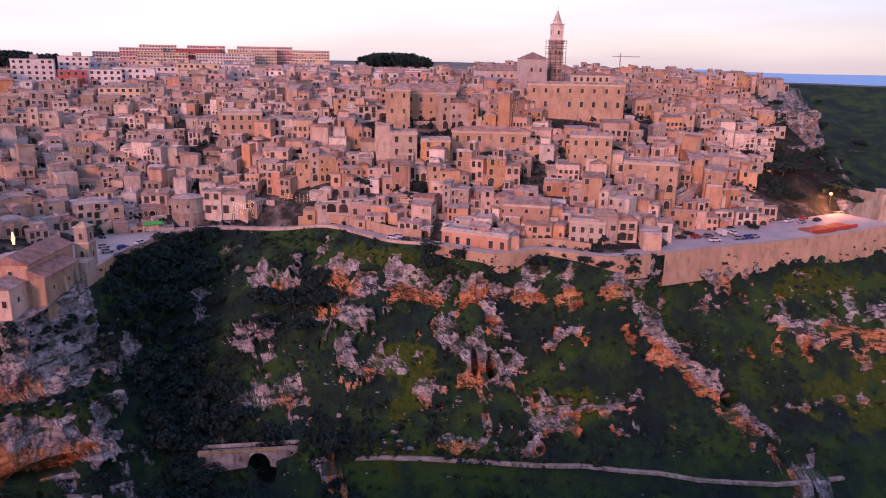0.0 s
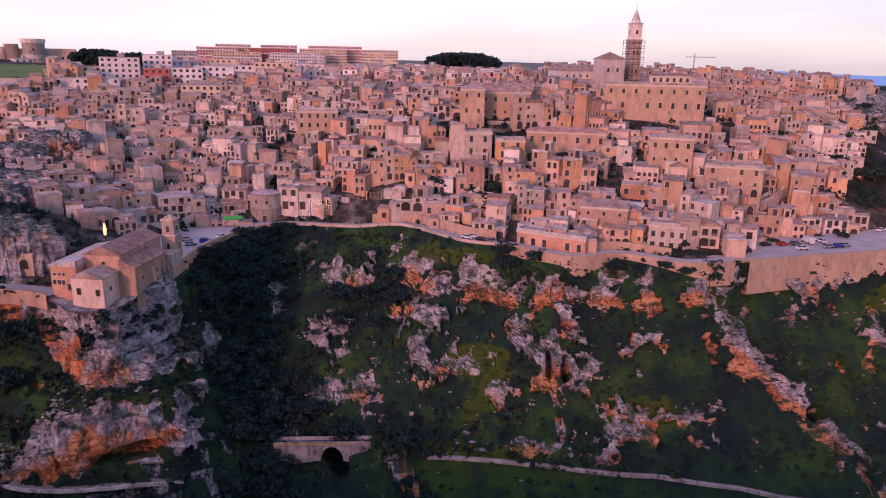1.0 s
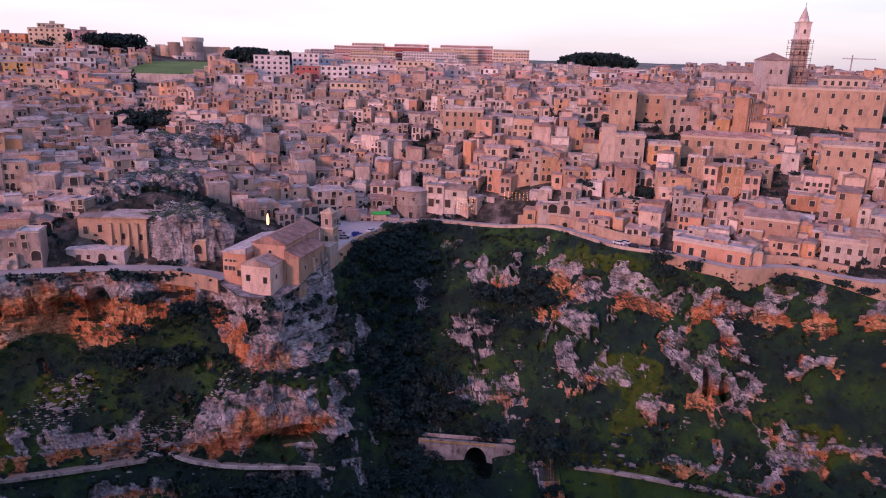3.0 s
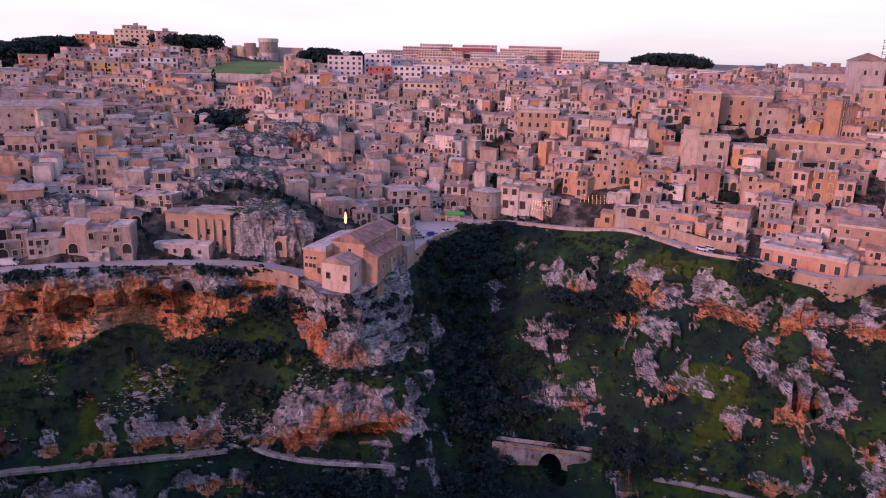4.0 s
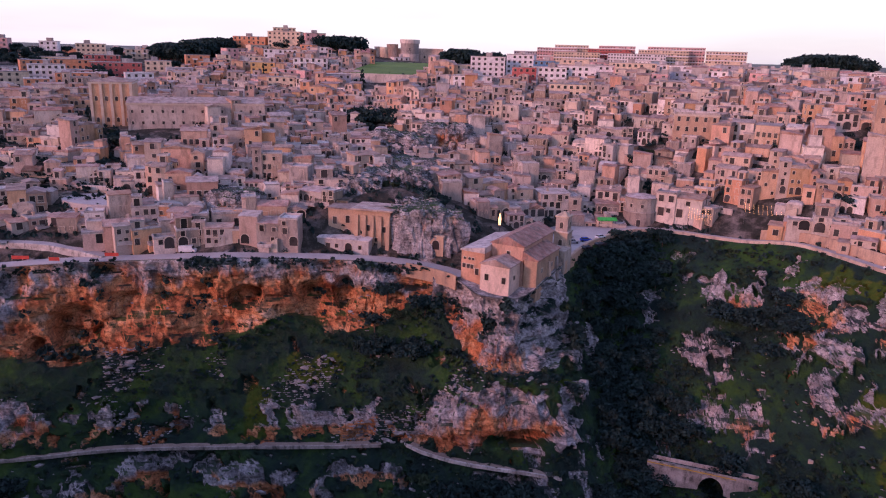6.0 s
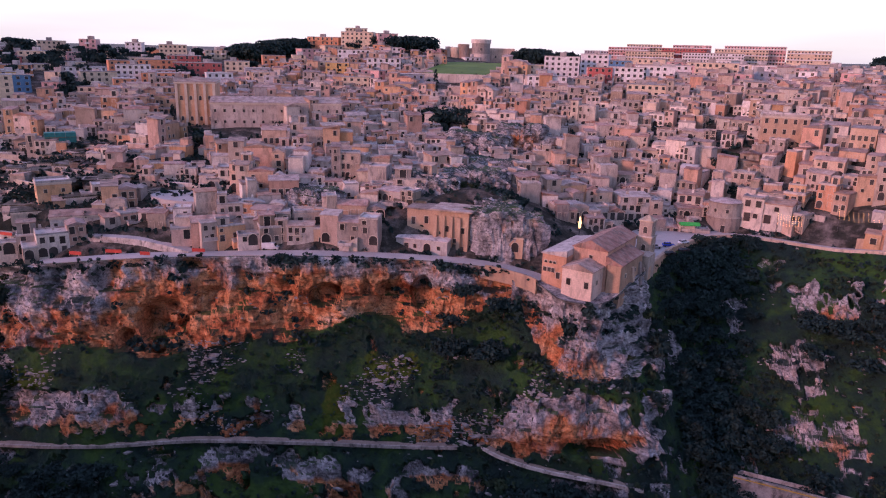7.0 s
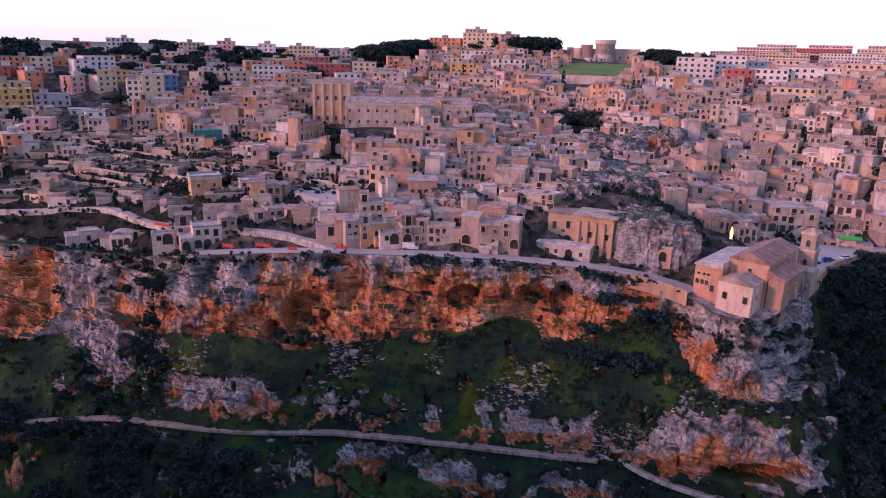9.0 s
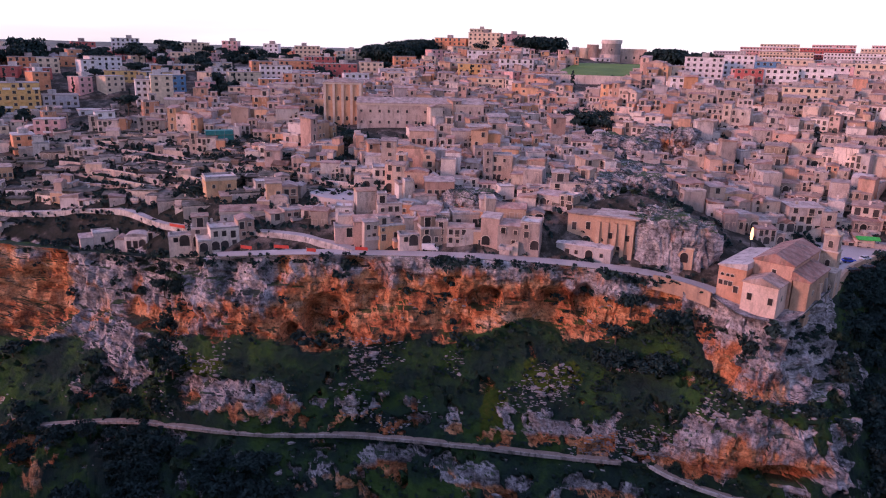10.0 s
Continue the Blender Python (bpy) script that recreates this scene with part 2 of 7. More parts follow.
    l.new(noise_(0.7, 10, 0.72, (1, 1, 1.6)), bp.inputs["Height"])
    l.new(bp.outputs[0], b.inputs["Normal"])
    return m


M_GORGE = ground_mat("gorge_rock_and_turf")
M_TOWN = ground_mat("town_ground", True)
M_ROAD = mat("worn_pale_stone_paving", ((0.34, 0.30, 0.29), (0.46, 0.41, 0.39)), scale=0.15, rough=0.7, bump=0.1)
M_PATH = mat("trodden_path", ((0.20, 0.15, 0.12), (0.33, 0.255, 0.205)), scale=0.3, bump=0.3)
M_TUFA = mat("tufa_wall", ((0.35, 0.262, 0.20), (0.47, 0.375, 0.295), (0.56, 0.465, 0.385)), scale=0.12, rough=0.95, bump=0.35, random_tint=0.36, stain=(0.21, 0.175, 0.155), stain_scale=0.30)
M_PALACE = mat("tawny_palace_wall", ((0.42, 0.27, 0.175), (0.55, 0.375, 0.255)), scale=0.12, rough=0.95, bump=0.3, stain=(0.27, 0.19, 0.14), stain_scale=0.22)
M_TUFA_PALE = mat("limewashed_wall", ((0.56, 0.465, 0.39), (0.68, 0.585, 0.51)), scale=0.15, rough=0.9, bump=0.2, random_tint=0.28, stain=(0.36, 0.30, 0.265), stain_scale=0.3)
M_TUFA_OCHRE = mat("ochre_wall", ((0.49, 0.295, 0.185), (0.61, 0.395, 0.27)), scale=0.15, rough=0.9, bump=0.2, random_tint=0.24, stain=(0.30, 0.20, 0.13), stain_scale=0.25)
M_RUBBLE = mat("grey_rubble_wall", ((0.26, 0.215, 0.185), (0.42, 0.355, 0.31), (0.56, 0.48, 0.43)), scale=0.3, rough=0.95, bump=0.6, random_tint=0.3, stain=(0.07, 0.07, 0.055), stain_scale=0.35)
M_EARTH = mat("weedy_earth_roof", ((0.022, 0.028, 0.016), (0.09, 0.08, 0.06), (0.22, 0.19, 0.17)), scale=0.35, rough=0.95, bump=0.6, random_tint=0.3, stain=(0.02, 0.026, 0.014), stain_scale=0.4)
M_FLAT = mat("flat_roof_stone", ((0.36, 0.31, 0.28), (0.54, 0.47, 0.43)), scale=0.2, rough=0.9, bump=0.3, random_tint=0.3, stain=(0.14, 0.13, 0.12))
M_TILE = mat("old_roof_tiles", ((0.25, 0.15, 0.115), (0.38, 0.245, 0.19), (0.46, 0.34, 0.28)), scale=0.4, rough=0.9, bump=0.5, random_tint=0.25, stain=(0.14, 0.12, 0.10))
# near-black for openings, the shade inside them as colour; posts wear it too
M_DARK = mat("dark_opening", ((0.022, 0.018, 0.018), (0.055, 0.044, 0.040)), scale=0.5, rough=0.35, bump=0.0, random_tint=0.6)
M_STONE = mat("dressed_stone_trim", ((0.50, 0.40, 0.31), (0.60, 0.50, 0.40)), scale=0.4, bump=0.15)
M_LEAF = leaf_mat("dark_evergreen_leaf", (0.008, 0.022, 0.024), (0.026, 0.056, 0.048))
M_LEAF2 = leaf_mat("grey_green_scrub", (0.014, 0.026, 0.018), (0.048, 0.078, 0.034))
M_BARK = mat("bark", ((0.05, 0.035, 0.025), (0.11, 0.08, 0.06)), scale=2.0, bump=0.5)


# ---- helpers for things ----
def add_mesh(name, verts, faces, material):
    me = bpy.data.meshes.new(name)
    me.from_pydata(verts, [], faces)
    me.materials.append(material)
    me.update()
    return me


def mesh_of(name, bm, material):
    me = bpy.data.meshes.new(name)
    bm.normal_update()
    bm.to_mesh(me)
    bm.free()
    for m in material if isinstance(material, (list, tuple)) else (material,):
        me.materials.append(m)
    return me


def part(name, bm, material, parent, label="", at=None):
    """One mesh object under a thing; bm may also be a finished mesh to be shared."""
    ob = new(name, bm if isinstance(bm, bpy.types.Mesh) else mesh_of(name, bm, material))
    ob.parent = parent
    if at is not None:
        ob.matrix_basis = at
    if label:
        ob["label"] = label
    return ob


def thing(name, label, category, at=None, group="", kind=""):
    ob = new(name)
    ob.empty_display_size = 0.5
    if at is not None:
        ob.matrix_basis = at
    return tagged(ob, label, category, group, kind)


def box(bm, x0, x1, y0, y1, z0, z1, taper=0.0, mat_i=0):
    vs = [bm.verts.new((x + (taper if x == x0 else -taper) * (k == 1), y + (taper if y == y0 else -taper) * (k == 1), z))
          for k, z in enumerate((z0, z1)) for x, y in ((x0, y0), (x1, y0), (x1, y1), (x0, y1))]
    for f in ((3, 2, 1, 0), (4, 5, 6, 7), (0, 1, 5, 4), (1, 2, 6, 5), (2, 3, 7, 6), (3, 0, 4, 7)):
        face = bm.faces.new([vs[i] for i in f])
        face.material_index = mat_i
    return bm


def boxes(*specs):
    bm = bmesh.new()
    for s in specs:
        box(bm, *s)
    return bm


def prism(bm, outline, z0, z1, top=1.0, mat_i=0):
    """Upright prism over a plan outline (counter-clockwise); top scales its upper end about its middle."""
    cx, cy = sum(p[0] for p in outline) / len(outline), sum(p[1] for p in outline) / len(outline)
    lo = [bm.verts.new((x, y, z0)) for x, y in outline]
    hi = [bm.verts.new((cx + (x - cx) * top, cy + (y - cy) * top, z1)) for x, y in outline]
    k = len(outline)
    for i in range(k):
        bm.faces.new((lo[i], lo[(i + 1) % k], hi[(i + 1) % k], hi[i])).material_index = mat_i
    bm.faces.new(hi).material_index = mat_i
    bm.faces.new(lo[::-1]).material_index = mat_i
    return bm


def ring(k, r, ry=None, turn=0.0):
    return [(r * math.cos(turn + math.tau * i / k), (ry or r) * math.sin(turn + math.tau * i / k)) for i in range(k)]


def profile_x(bm, pts, x0, x1, mat_i=0):
    """A solid whose section in y, z is pts (counter-clockwise seen from +x), drawn out along x."""
    a = [bm.verts.new((x0, y, z)) for y, z in pts]
    b = [bm.verts.new((x1, y, z)) for y, z in pts]
    k = len(pts)
    for i in range(k):
        bm.faces.new((a[i], b[i], b[(i + 1) % k], a[(i + 1) % k])).material_index = mat_i
    bm.faces.new(a[::-1]).material_index = mat_i
    bm.faces.new(b).material_index = mat_i
    return bm


def lerp_line(pts, count):
    """Points evenly spread along a smooth curve through pts (x, y, z), by stations: returns positions for parameters 0..len-1."""
    p = np.array(pts, float)
    u = np.linspace(0, len(p) - 1, count)
    i = np.clip(u.astype(int), 0, len(p) - 2)
    f = (u - i)[:, None]
    p0, p1, p2, p3 = p[np.maximum(i - 1, 0)], p[i], p[i + 1], p[np.minimum(i + 2, len(p) - 1)]
    m1, m2 = (p2 - p0) * 0.42, (p3 - p1) * 0.42
    return (2 * f**3 - 3 * f**2 + 1) * p1 + (f**3 - 2 * f**2 + f) * m1 + (-2 * f**3 + 3 * f**2) * p2 + (f**3 - f**2) * m2


# ---- the gorge: level lines from the rim down, station by station ----
RIM = [(-400, 42, -16), (-330, 79, -15.5), (-290, 92, -12.5), (-263, 95, -7.5), (-236, 113, -4.5), (-214, 130, -3.5), (-189, 144, -2), (-166, 162, -3), (-147, 171, -3.5),
       (-131, 173.5, -5), (-118, 166.6, -6.3), (-107.3, 172.5, -6.3), (-105, 198, -3), (-106, 226, -3), (-101, 251, -3.5), (-89, 259, -3), (-62, 257, -2.4), (-43, 254, -0.3),
       (-19, 233, 0), (-2, 228.5, 0), (16, 219, -0.3), (34, 226, -0.5), (55, 216, 0), (90, 232, -0.6), (130, 248, -0.6), (182, 273, 0)]
FOOT = [(-397, 36, -30), (-328, 74, -32), (-288, 88, -31), (-263, 89.5, -32), (-232, 105, -29), (-213, 122, -28), (-191, 136.5, -27.5), (-164, 154.5, -25.6), (-148, 163, -28),
        (-127, 168, -25), (-114, 162.5, -24.5), (-105, 168, -25), (-97, 197, -25), (-97, 220, -24), (-91, 238, -19), (-81, 243, -17), (-64, 242, -13), (-46, 239, -14),
        (-30, 228, -11), (-4, 222, -14), (8, 214.5, -12), (24, 214, -13), (54, 212, -11), (87, 228.5, -12), (129, 244, -12), (181, 269, -14)]
SLOPE = [(-392, 26, -42), (-322, 66, -44), (-283, 81, -43), (-259, 84.5, -44), (-229, 99, -40), (-210, 116, -40), (-187, 131, -39), (-160, 146, -39), (-140, 153, -36),
         (-124, 154, -33), (-108, 159, -29), (-95, 170.5, -29), (-88, 190, -41), (-86, 206, -41), (-78, 218, -36), (-72, 222, -33), (-60, 221, -31), (-42, 218, -26),
         (-30, 212, -26), (2, 205, -28), (10, 202, -30), (26, 203, -30), (50, 203, -27), (84, 214, -26), (122, 225, -28), (180, 250, -32)]
TRACK = [(-386, 10, -56), (-316, 52, -57), (-278, 74, -57), (-256, 80, -57), (-225, 93, -56), (-205, 111, -54), (-183, 123.5, -52), (-155, 139, -52), (-137, 147.5, -51),
         (-127, 150, -50), (-108, 154.5, -49.5), (-91, 164, -49), (-80, 180, -54), (-74, 186, -56), (-66, 190, -55), (-60, 190, -54), (-52, 192, -52), (-38, 193, -46),
         (-25, 191, -44), (0, 190, -45), (10, 190, -44), (27, 191, -44), (52, 194, -42), (85, 203, -42), (120, 212, -44), (180, 235, -48)]
LOWER = [(-378, -6, -70), (-306, 34, -72), (-268, 60, -72), (-247, 68, -72), (-215, 82, -70), (-195, 101, -68), (-174, 114, -66), (-147, 128, -66), (-130, 136, -66),
         (-118, 140, -66), (-101, 143, -66), (-84, 152, -66), (-70, 166, -66), (-64, 172, -66), (-56, 176, -64), (-50, 178, -62), (-44, 180, -58), (-30, 182, -53),
         (-20, 182, -52), (0, 181, -52), (12, 180, -52.5), (29, 180, -53), (54, 182, -53), (88, 188, -54), (120, 196, -56), (182, 216, -60)]
FLOOR_LINE = [(x * 0.93 + 12, y * 0.78 - 8, -108) for x, y, z in LOWER]
# near side, out of view; its rim rises leftwards to shade the left slopes
OTHER_SIDE = [(x * 0.8 + 20, y * 0.25 - 45, 4 - 0.03 * min(0, x)) for x, y, z in LOWER]
PLATEAU_BACK = [(x * 2.2 + 60, y * 0.4 - 700, 14) for x, y, z in LOWER]

US = 1250
R_RIM = lerp_line(RIM, US)


def rim_inside(off):
    """The rim line moved inland by off metres."""
    t = np.gradient(R_RIM, axis=0)[:, :2]
    k = np.ones(31) / 31
    t = np.stack([np.convolve(np.pad(t[:, i], 15, "edge"), k, "valid") for i in (0, 1)], 1)
    nrm = np.stack([-t[:, 1], t[:, 0]], 1)
    nrm /= np.linalg.norm(nrm, axis=1)[:, None]
    q = R_RIM.copy()
    q[:, :2] += nrm * off
    return q


# rock faces: middle along the stations, middle down the levels, half lengths, slant, weight
FACES = [(10.0, 2.33, 1.5, 0.56, -0.06, 1.5), (3.55, 2.32, 0.78, 0.48, -0.1, 1.6), (5.0, 2.35, 0.55, 0.3, 0, 0.6), (5.75, 2.62, 0.5, 0.24, 0, 1.3), (7.3, 2.5, 0.75, 0.32, -0.1, 1.3), (1.95, 2.5, 0.35, 0.3, 0, 1.0),
         (5.4, 3.32, 0.5, 0.16, 0, 0.7), (4.5, 3.45, 0.4, 0.2, 0, 0.7), (6.3, 3.5, 0.45, 0.16, 0, 0.7), (7.6, 3.32, 0.6, 0.14, 0, 0.7), (11.9, 1.15, 0.35, 0.3, 0, 0.8), (1.33, 3.75, 0.11, 0.28, 0, 1.3)]
FACES2 = [(18.2, 0.95, 1.05, 0.42, 0, 0.95), (17.75, 1.62, 0.55, 0.2, 0.2, 0.7), (18.0, 2.3, 0.6, 0.26, 0.3, 0.6), (20.0, 2.1, 0.95, 0.55, 0, 1.0), (20.5, 1.4, 0.2, 0.35, 0, 0.9), (19.2, 1.5, 0.35, 0.3, 0, 0.6),
          (21.5, 1.72, 0.42, 0.34, -0.35, 0.9), (20.9, 0.85, 1.15, 0.36, -0.1, 0.8), (23.0, 0.72, 0.6, 0.42, 0.3, 0.85), (23.1, 2.9, 0.95, 0.42, 1.9, 1.05), (24.3, 1.92, 0.48, 0.42, 0.3, 0.85)]
FACES3 = [(15.5, 2.0, 0.7, 0.2, 0.1, 0.5), (15.9, 2.55, 0.8, 0.18, 0.1, 0.4), (16.2, 1.1, 0.6, 0.18, 0, 0.5), (17.2, 0.5, 0.5, 0.2, 0, 0.5), (22.4, 3.35, 0.3, 0.14, 0, 0.7), (19.7, 3.5, 0.9, 0.18, 0, 0.4), (21.0, 3.2, 0.7, 0.14, 0, 0.4),
          (21.9, 2.9, 0.5, 0.2, 0, 0.4), (24.0, 3.2, 0.6, 0.14, 0, 0.5), (17.0, 4.15, 0.3, 0.2, 0, 0.8), (14.2, 1.35, 0.35, 0.25, 0, 0.6), (12.9, 1.6, 0.35, 0.3, 0, 0.6), (13.6, 2.7, 0.5, 0.2, 0.1, 0.5)]
# where the turf grows lush: middle along the stations and down the levels, half lengths
LUSH = [(17.9, 0.4, 0.9, 0.3), (18.55, 2.7, 0.25, 0.75), (18.4, 3.75, 0.8, 0.25), (24.3, 3.1, 0.6, 0.6), (24.2, 1.2, 0.7, 0.3), (21.6, 2.9, 0.5, 0.4), (6.95, 1.5, 0.5, 0.3), (6.45, 2.4, 0.12, 0.5), (3.2, 1.65, 0.5, 0.25), (18.6, 2.2, 0.4, 0.25), (11.3, 1.75, 0.4, 0.12), (20.6, 0.35, 0.6, 0.15)]
CLIFF_U = [-1, 0, 0.9, 1.2, 1.8, 2.4, 3.0, 3.9, 4.4, 4.9, 5.6, 6.0, 6.4, 6.6, 7.1, 7.4, 8.2, 8.75, 8.9, 9.3, 9.8, 10.2, 10.8, 11.4, 11.8, 12.1]
CLIFF_V = [2.0, 2.0, 2.2, 1.95, 2.25, 1.5, 1.05, 1.1, 1.4, 1.25, 1.0, 1.1, 0.8, 0.75, 1.0, 0.85, 0.55, 0.4, 0.75, 1.1, 1.35, 1.5, 1.5, 1.4, 1.05, -0.3]
CAVES = [(20.05, 2.0, 0.11, 0.2), (20.4, 2.08, 0.1, 0.18), (3.96, 0.9, 0.09, 0.1), (4.42, 1.1, 0.07, 0.08), (6.2, 0.45, 0.16, 0.14), (7.2, 0.4, 0.16, 0.2), (4.4, 0.75, 0.3, 0.3), (23.25, 3.0, 0.1, 0.13), (10.4, 2.72, 0.5, 0.1), (2.1, 1.7, 0.2, 0.2), (15.45, 3.42, 0.42, 0.42)]


def step01(x, lo, hi):
    t = min(1.0, max(0.0, (x - lo) / (hi - lo)))
    return t * t * (3 - 2 * t)


def build_gorge():
    lines = [rim_inside(45), rim_inside(16), rim_inside(1.5) - (0, 0, 0.15), R_RIM, lerp_line(FOOT, US), lerp_line(SLOPE, US), lerp_line(TRACK, US), lerp_line(LOWER, US), lerp_line(FLOOR_LINE, US), lerp_line(OTHER_SIDE, US), lerp_line(PLATEAU_BACK, US)]
    lines[0][:, 2] -= 14
    lines[1][:, 2] -= 2.5
    counts = [2, 3, 3, 44, 28, 30, 26, 18, 12, 5]
    rows, level = [], []
    for k, c in enumerate(counts):
        for j in range(c):
            f = j / c
            rows.append(lines[k] * (1 - f) + lines[k + 1] * f)
            level.append(k - 3 + f)
    rows.append(lines[-1])
    level.append(7.0)
    p = np.array(rows)
    nv, nu = p.shape[:2]
    nrm = np.cross(np.gradient(p, axis=0), np.gradient(p, axis=1))
    nrm /= np.linalg.norm(nrm, axis=2)[..., None] + 1e-9
    k = np.ones(25) / 25
    for i in range(3):
        nrm[..., i] = np.apply_along_axis(lambda r: np.convolve(np.pad(r, 12, "edge"), k, "valid"), 1, nrm[..., i])
    if nrm[60, nu // 2, 1] > 0:
        nrm = -nrm
    hollow, rock, disp, lush = np.zeros((nv, nu)), np.zeros((nv, nu)), np.zeros((nv, nu)), np.zeros((nv, nu))
    stations = np.linspace(0, len(RIM) - 1, nu)
    foot_v = np.interp(stations, CLIFF_U, CLIFF_V)
    for j in range(nv):
        v = level[j]
        if v < 0.0:
            rock[j, (stations > 8.9) & (stations < 11.9)] = 2.0
            continue
        for i in range(nu):
            u = stations[i]
            x, y, z = p[j, i]
            n1 = noise.fractal((x * 0.06, y * 0.06, z * 0.06), 0.9, 2.0, 4)
            n2 = noise.fractal((x * 0.16, y * 0.16, z * 0.12 + 7), 0.9, 2.0, 3)
            edge = 0.16 * n1 + 0.14 * n2
            down = 0.5
            m = 0.0
            if u < 12.2:
                m = step01(foot_v[i] + edge * 0.8 - v, -0.02, 0.10)
                down = v / max(0.3, foot_v[i])
            for uc, vc, du, dv, sl, w in FACES + FACES2 + FACES3:
                if abs(u - uc) < du * 1.6:
                    q = v - vc - sl * (u - uc)
                    if abs(q) < dv * 1.8:
                        e = 1.0 - max(abs(u - uc) / du, abs(q) / dv) + (0.8 * n1 + 1.1 * n2 + 0.55 * noise.fractal((x * 0.42, y * 0.42, z * 0.42), 0.7, 2.0, 2)) * (2.05 - w)
                        g = step01(e, 0.05, 0.3)
                        if g > m:
                            m, down = g, 0.5 + 0.5 * q / dv
            low_side = v > 3.08 and u < 12
            scat = step01(n2 + 0.35 * n1, 0.10 if low_side else 0.40, 0.36 if low_side else 0.60) * (0.95 if v < 3.05 else 1.25 if low_side else 0.6)
            m2 = max(m, scat * 0.75)
            butt = noise.fractal((x * 0.045, y * 0.045, z * 0.012), 1.0, 2.1, 3)
            crag = noise.ridged_multi_fractal((x * 0.075, y * 0.075, z * 0.055), 0.9, 2.1, 4, 0.9, 2.0) - 1.0
            bay = step01(noise.fractal((x * 0.05 + 3, y * 0.05, z * 0.075), 0.9, 2.0, 3), 0.0, 0.45)
            strata = noise.noise((x * 0.02, y * 0.02, z * 0.55 + 1.2 * n1))
            small = noise.fractal((x * 0.38, y * 0.38, z * 0.38), 0.8, 2.0, 3)
            wx, wy, wz = x + 1.6 * n2, y + 1.6 * n2, z + 1.1 * n1
            blk = noise.cell((wx * 0.17, wy * 0.17, wz * 0.15)) + 0.35 * noise.cell((wx * 0.40 + 5, wy * 0.40, wz * 0.36)) - 0.65
            d = 3.4 * butt + 2.2 * crag + 0.6 * strata + 0.7 * small + 0.9 * blk - 3.2 * bay * (1.0 if u < 8.6 else 0.4)
            if u < 12.2 and 0 <= v < foot_v[i] + 0.1:
                arch = math.sin(math.pi * min(1, max(0, (down - 0.18) / 0.85)))
                d -= arch * (2.2 + 3.0 * n1) * (1.0 if u < 8.6 else 0.3)
            pit = 0.0
            for uc, vc, du, dv in CAVES:
                e = ((u - uc) / du) ** 2 + ((v - vc) / dv) ** 2
                if e < 1.6:
                    pit = max(pit, step01(1.25 + 0.3 * n2 - e, 0.0, 0.7))
            for uc, vc, du, dv in LUSH:
                e = ((u - uc) / du) ** 2 + ((v - vc) / dv) ** 2
                if e < 2.0:
                    lush[j, i] = max(lush[j, i], step01(1.1 + 1.1 * n1 + 0.8 * n2 - e, 0.0, 0.9))
            soft = 0.9 * n1 + 0.5 * n2 + 0.35 * small
            lip = min(1.0, v / 0.07) if u < 18.8 else 0.06 + 0.94 * step01(v, 0.3, 0.75)
            disp[j, i] = lip * (m2 * (d + 1.1 * m) + (1 - m2) * soft) - 6.5 * pit
            rock[j, i] = m2 * (1.14 if u < 12.2 and m > 0.6 else 0.95)
            ledge = u < 12 and v > 1.45 and v > foot_v[i] + 0.05
            warm = (0.66 * step01(down + 0.3 * n1, 0.35, 0.85) - (0.34 if u > 8.6 else 0.06)) if ledge else 0.42 * step01(down, 0.25, 0.75)
            grey_end = step01(u + 0.3 * n1, 1.02, 1.25) * step01(3.75 - u + 0.6 * n1, 0.0, 0.5)
            hollow[j, i] = 0.13 - 0.05 * d + 0.18 * bay - 0.55 * grey_end + warm + (0.36 * step01(v + 0.3 * n1, 0.16, 0.5) if u < 8.6 and v < 1.4 else 0.0) - 0.25 * (1 - m) + 0.2 * pit - (0.35 * step01(u + 0.4 * n1, 10.4, 11.7) if u < 16.8 else 0.0) - (0.06 if u > 16.8 else 0.0) - (0.30 * step01(u + 0.3 * n1, 9.3, 10.0) if 9.0 < u < 11.8 and v < 1.7 else 0.0) - (0.25 if v > 3.05 and 1.6 < u < 12 else -0.7 if v > 3.4 and u < 1.6 else 0.0) + (0.45 if v > 3.4 and 16.2 < u < 17.8 else 0.0)
    p = p + nrm * disp[..., None]
    # level bed for the tracks
    verts = p.reshape(-1, 3)
    idx = np.arange(nv * nu).reshape(nv, nu)
    q = np.stack([idx[:-1, :-1], idx[1:, :-1], idx[1:, 1:], idx[:-1, 1:]], -1).reshape(-1, 4)
    me = bpy.data.meshes.new("gorge")
    me.vertices.add(len(verts))
    me.vertices.foreach_set("co", verts.astype(np.float32).ravel())
    me.loops.add(q.size)
    me.loops.foreach_set("vertex_index", q.ravel().astype(np.int32))
    me.polygons.add(len(q))
    me.polygons.foreach_set("loop_start", (np.arange(len(q)) * 4).astype(np.int32))
    me.polygons.foreach_set("use_smooth", np.zeros(len(q), bool))
    for key, val in (("hollow", hollow), ("rock", rock), ("lush", lush)):
        at = me.attributes.new(key, "FLOAT", "POINT")
        at.data.foreach_set("value", val.astype(np.float32).ravel())
    me.update(calc_edges=True)
    me.materials.append(M_GORGE)
    ob = new("ground_gorge", me)
    tagged(ob, "limestone gorge side with ochre cliffs, grey ledges and dark turf slopes", "gorge", kind="structure")
    return p, nrm, rock, np.array(level), stations


GORGE, GORGE_N, GORGE_ROCK, GORGE_V, GORGE_U = build_gorge()

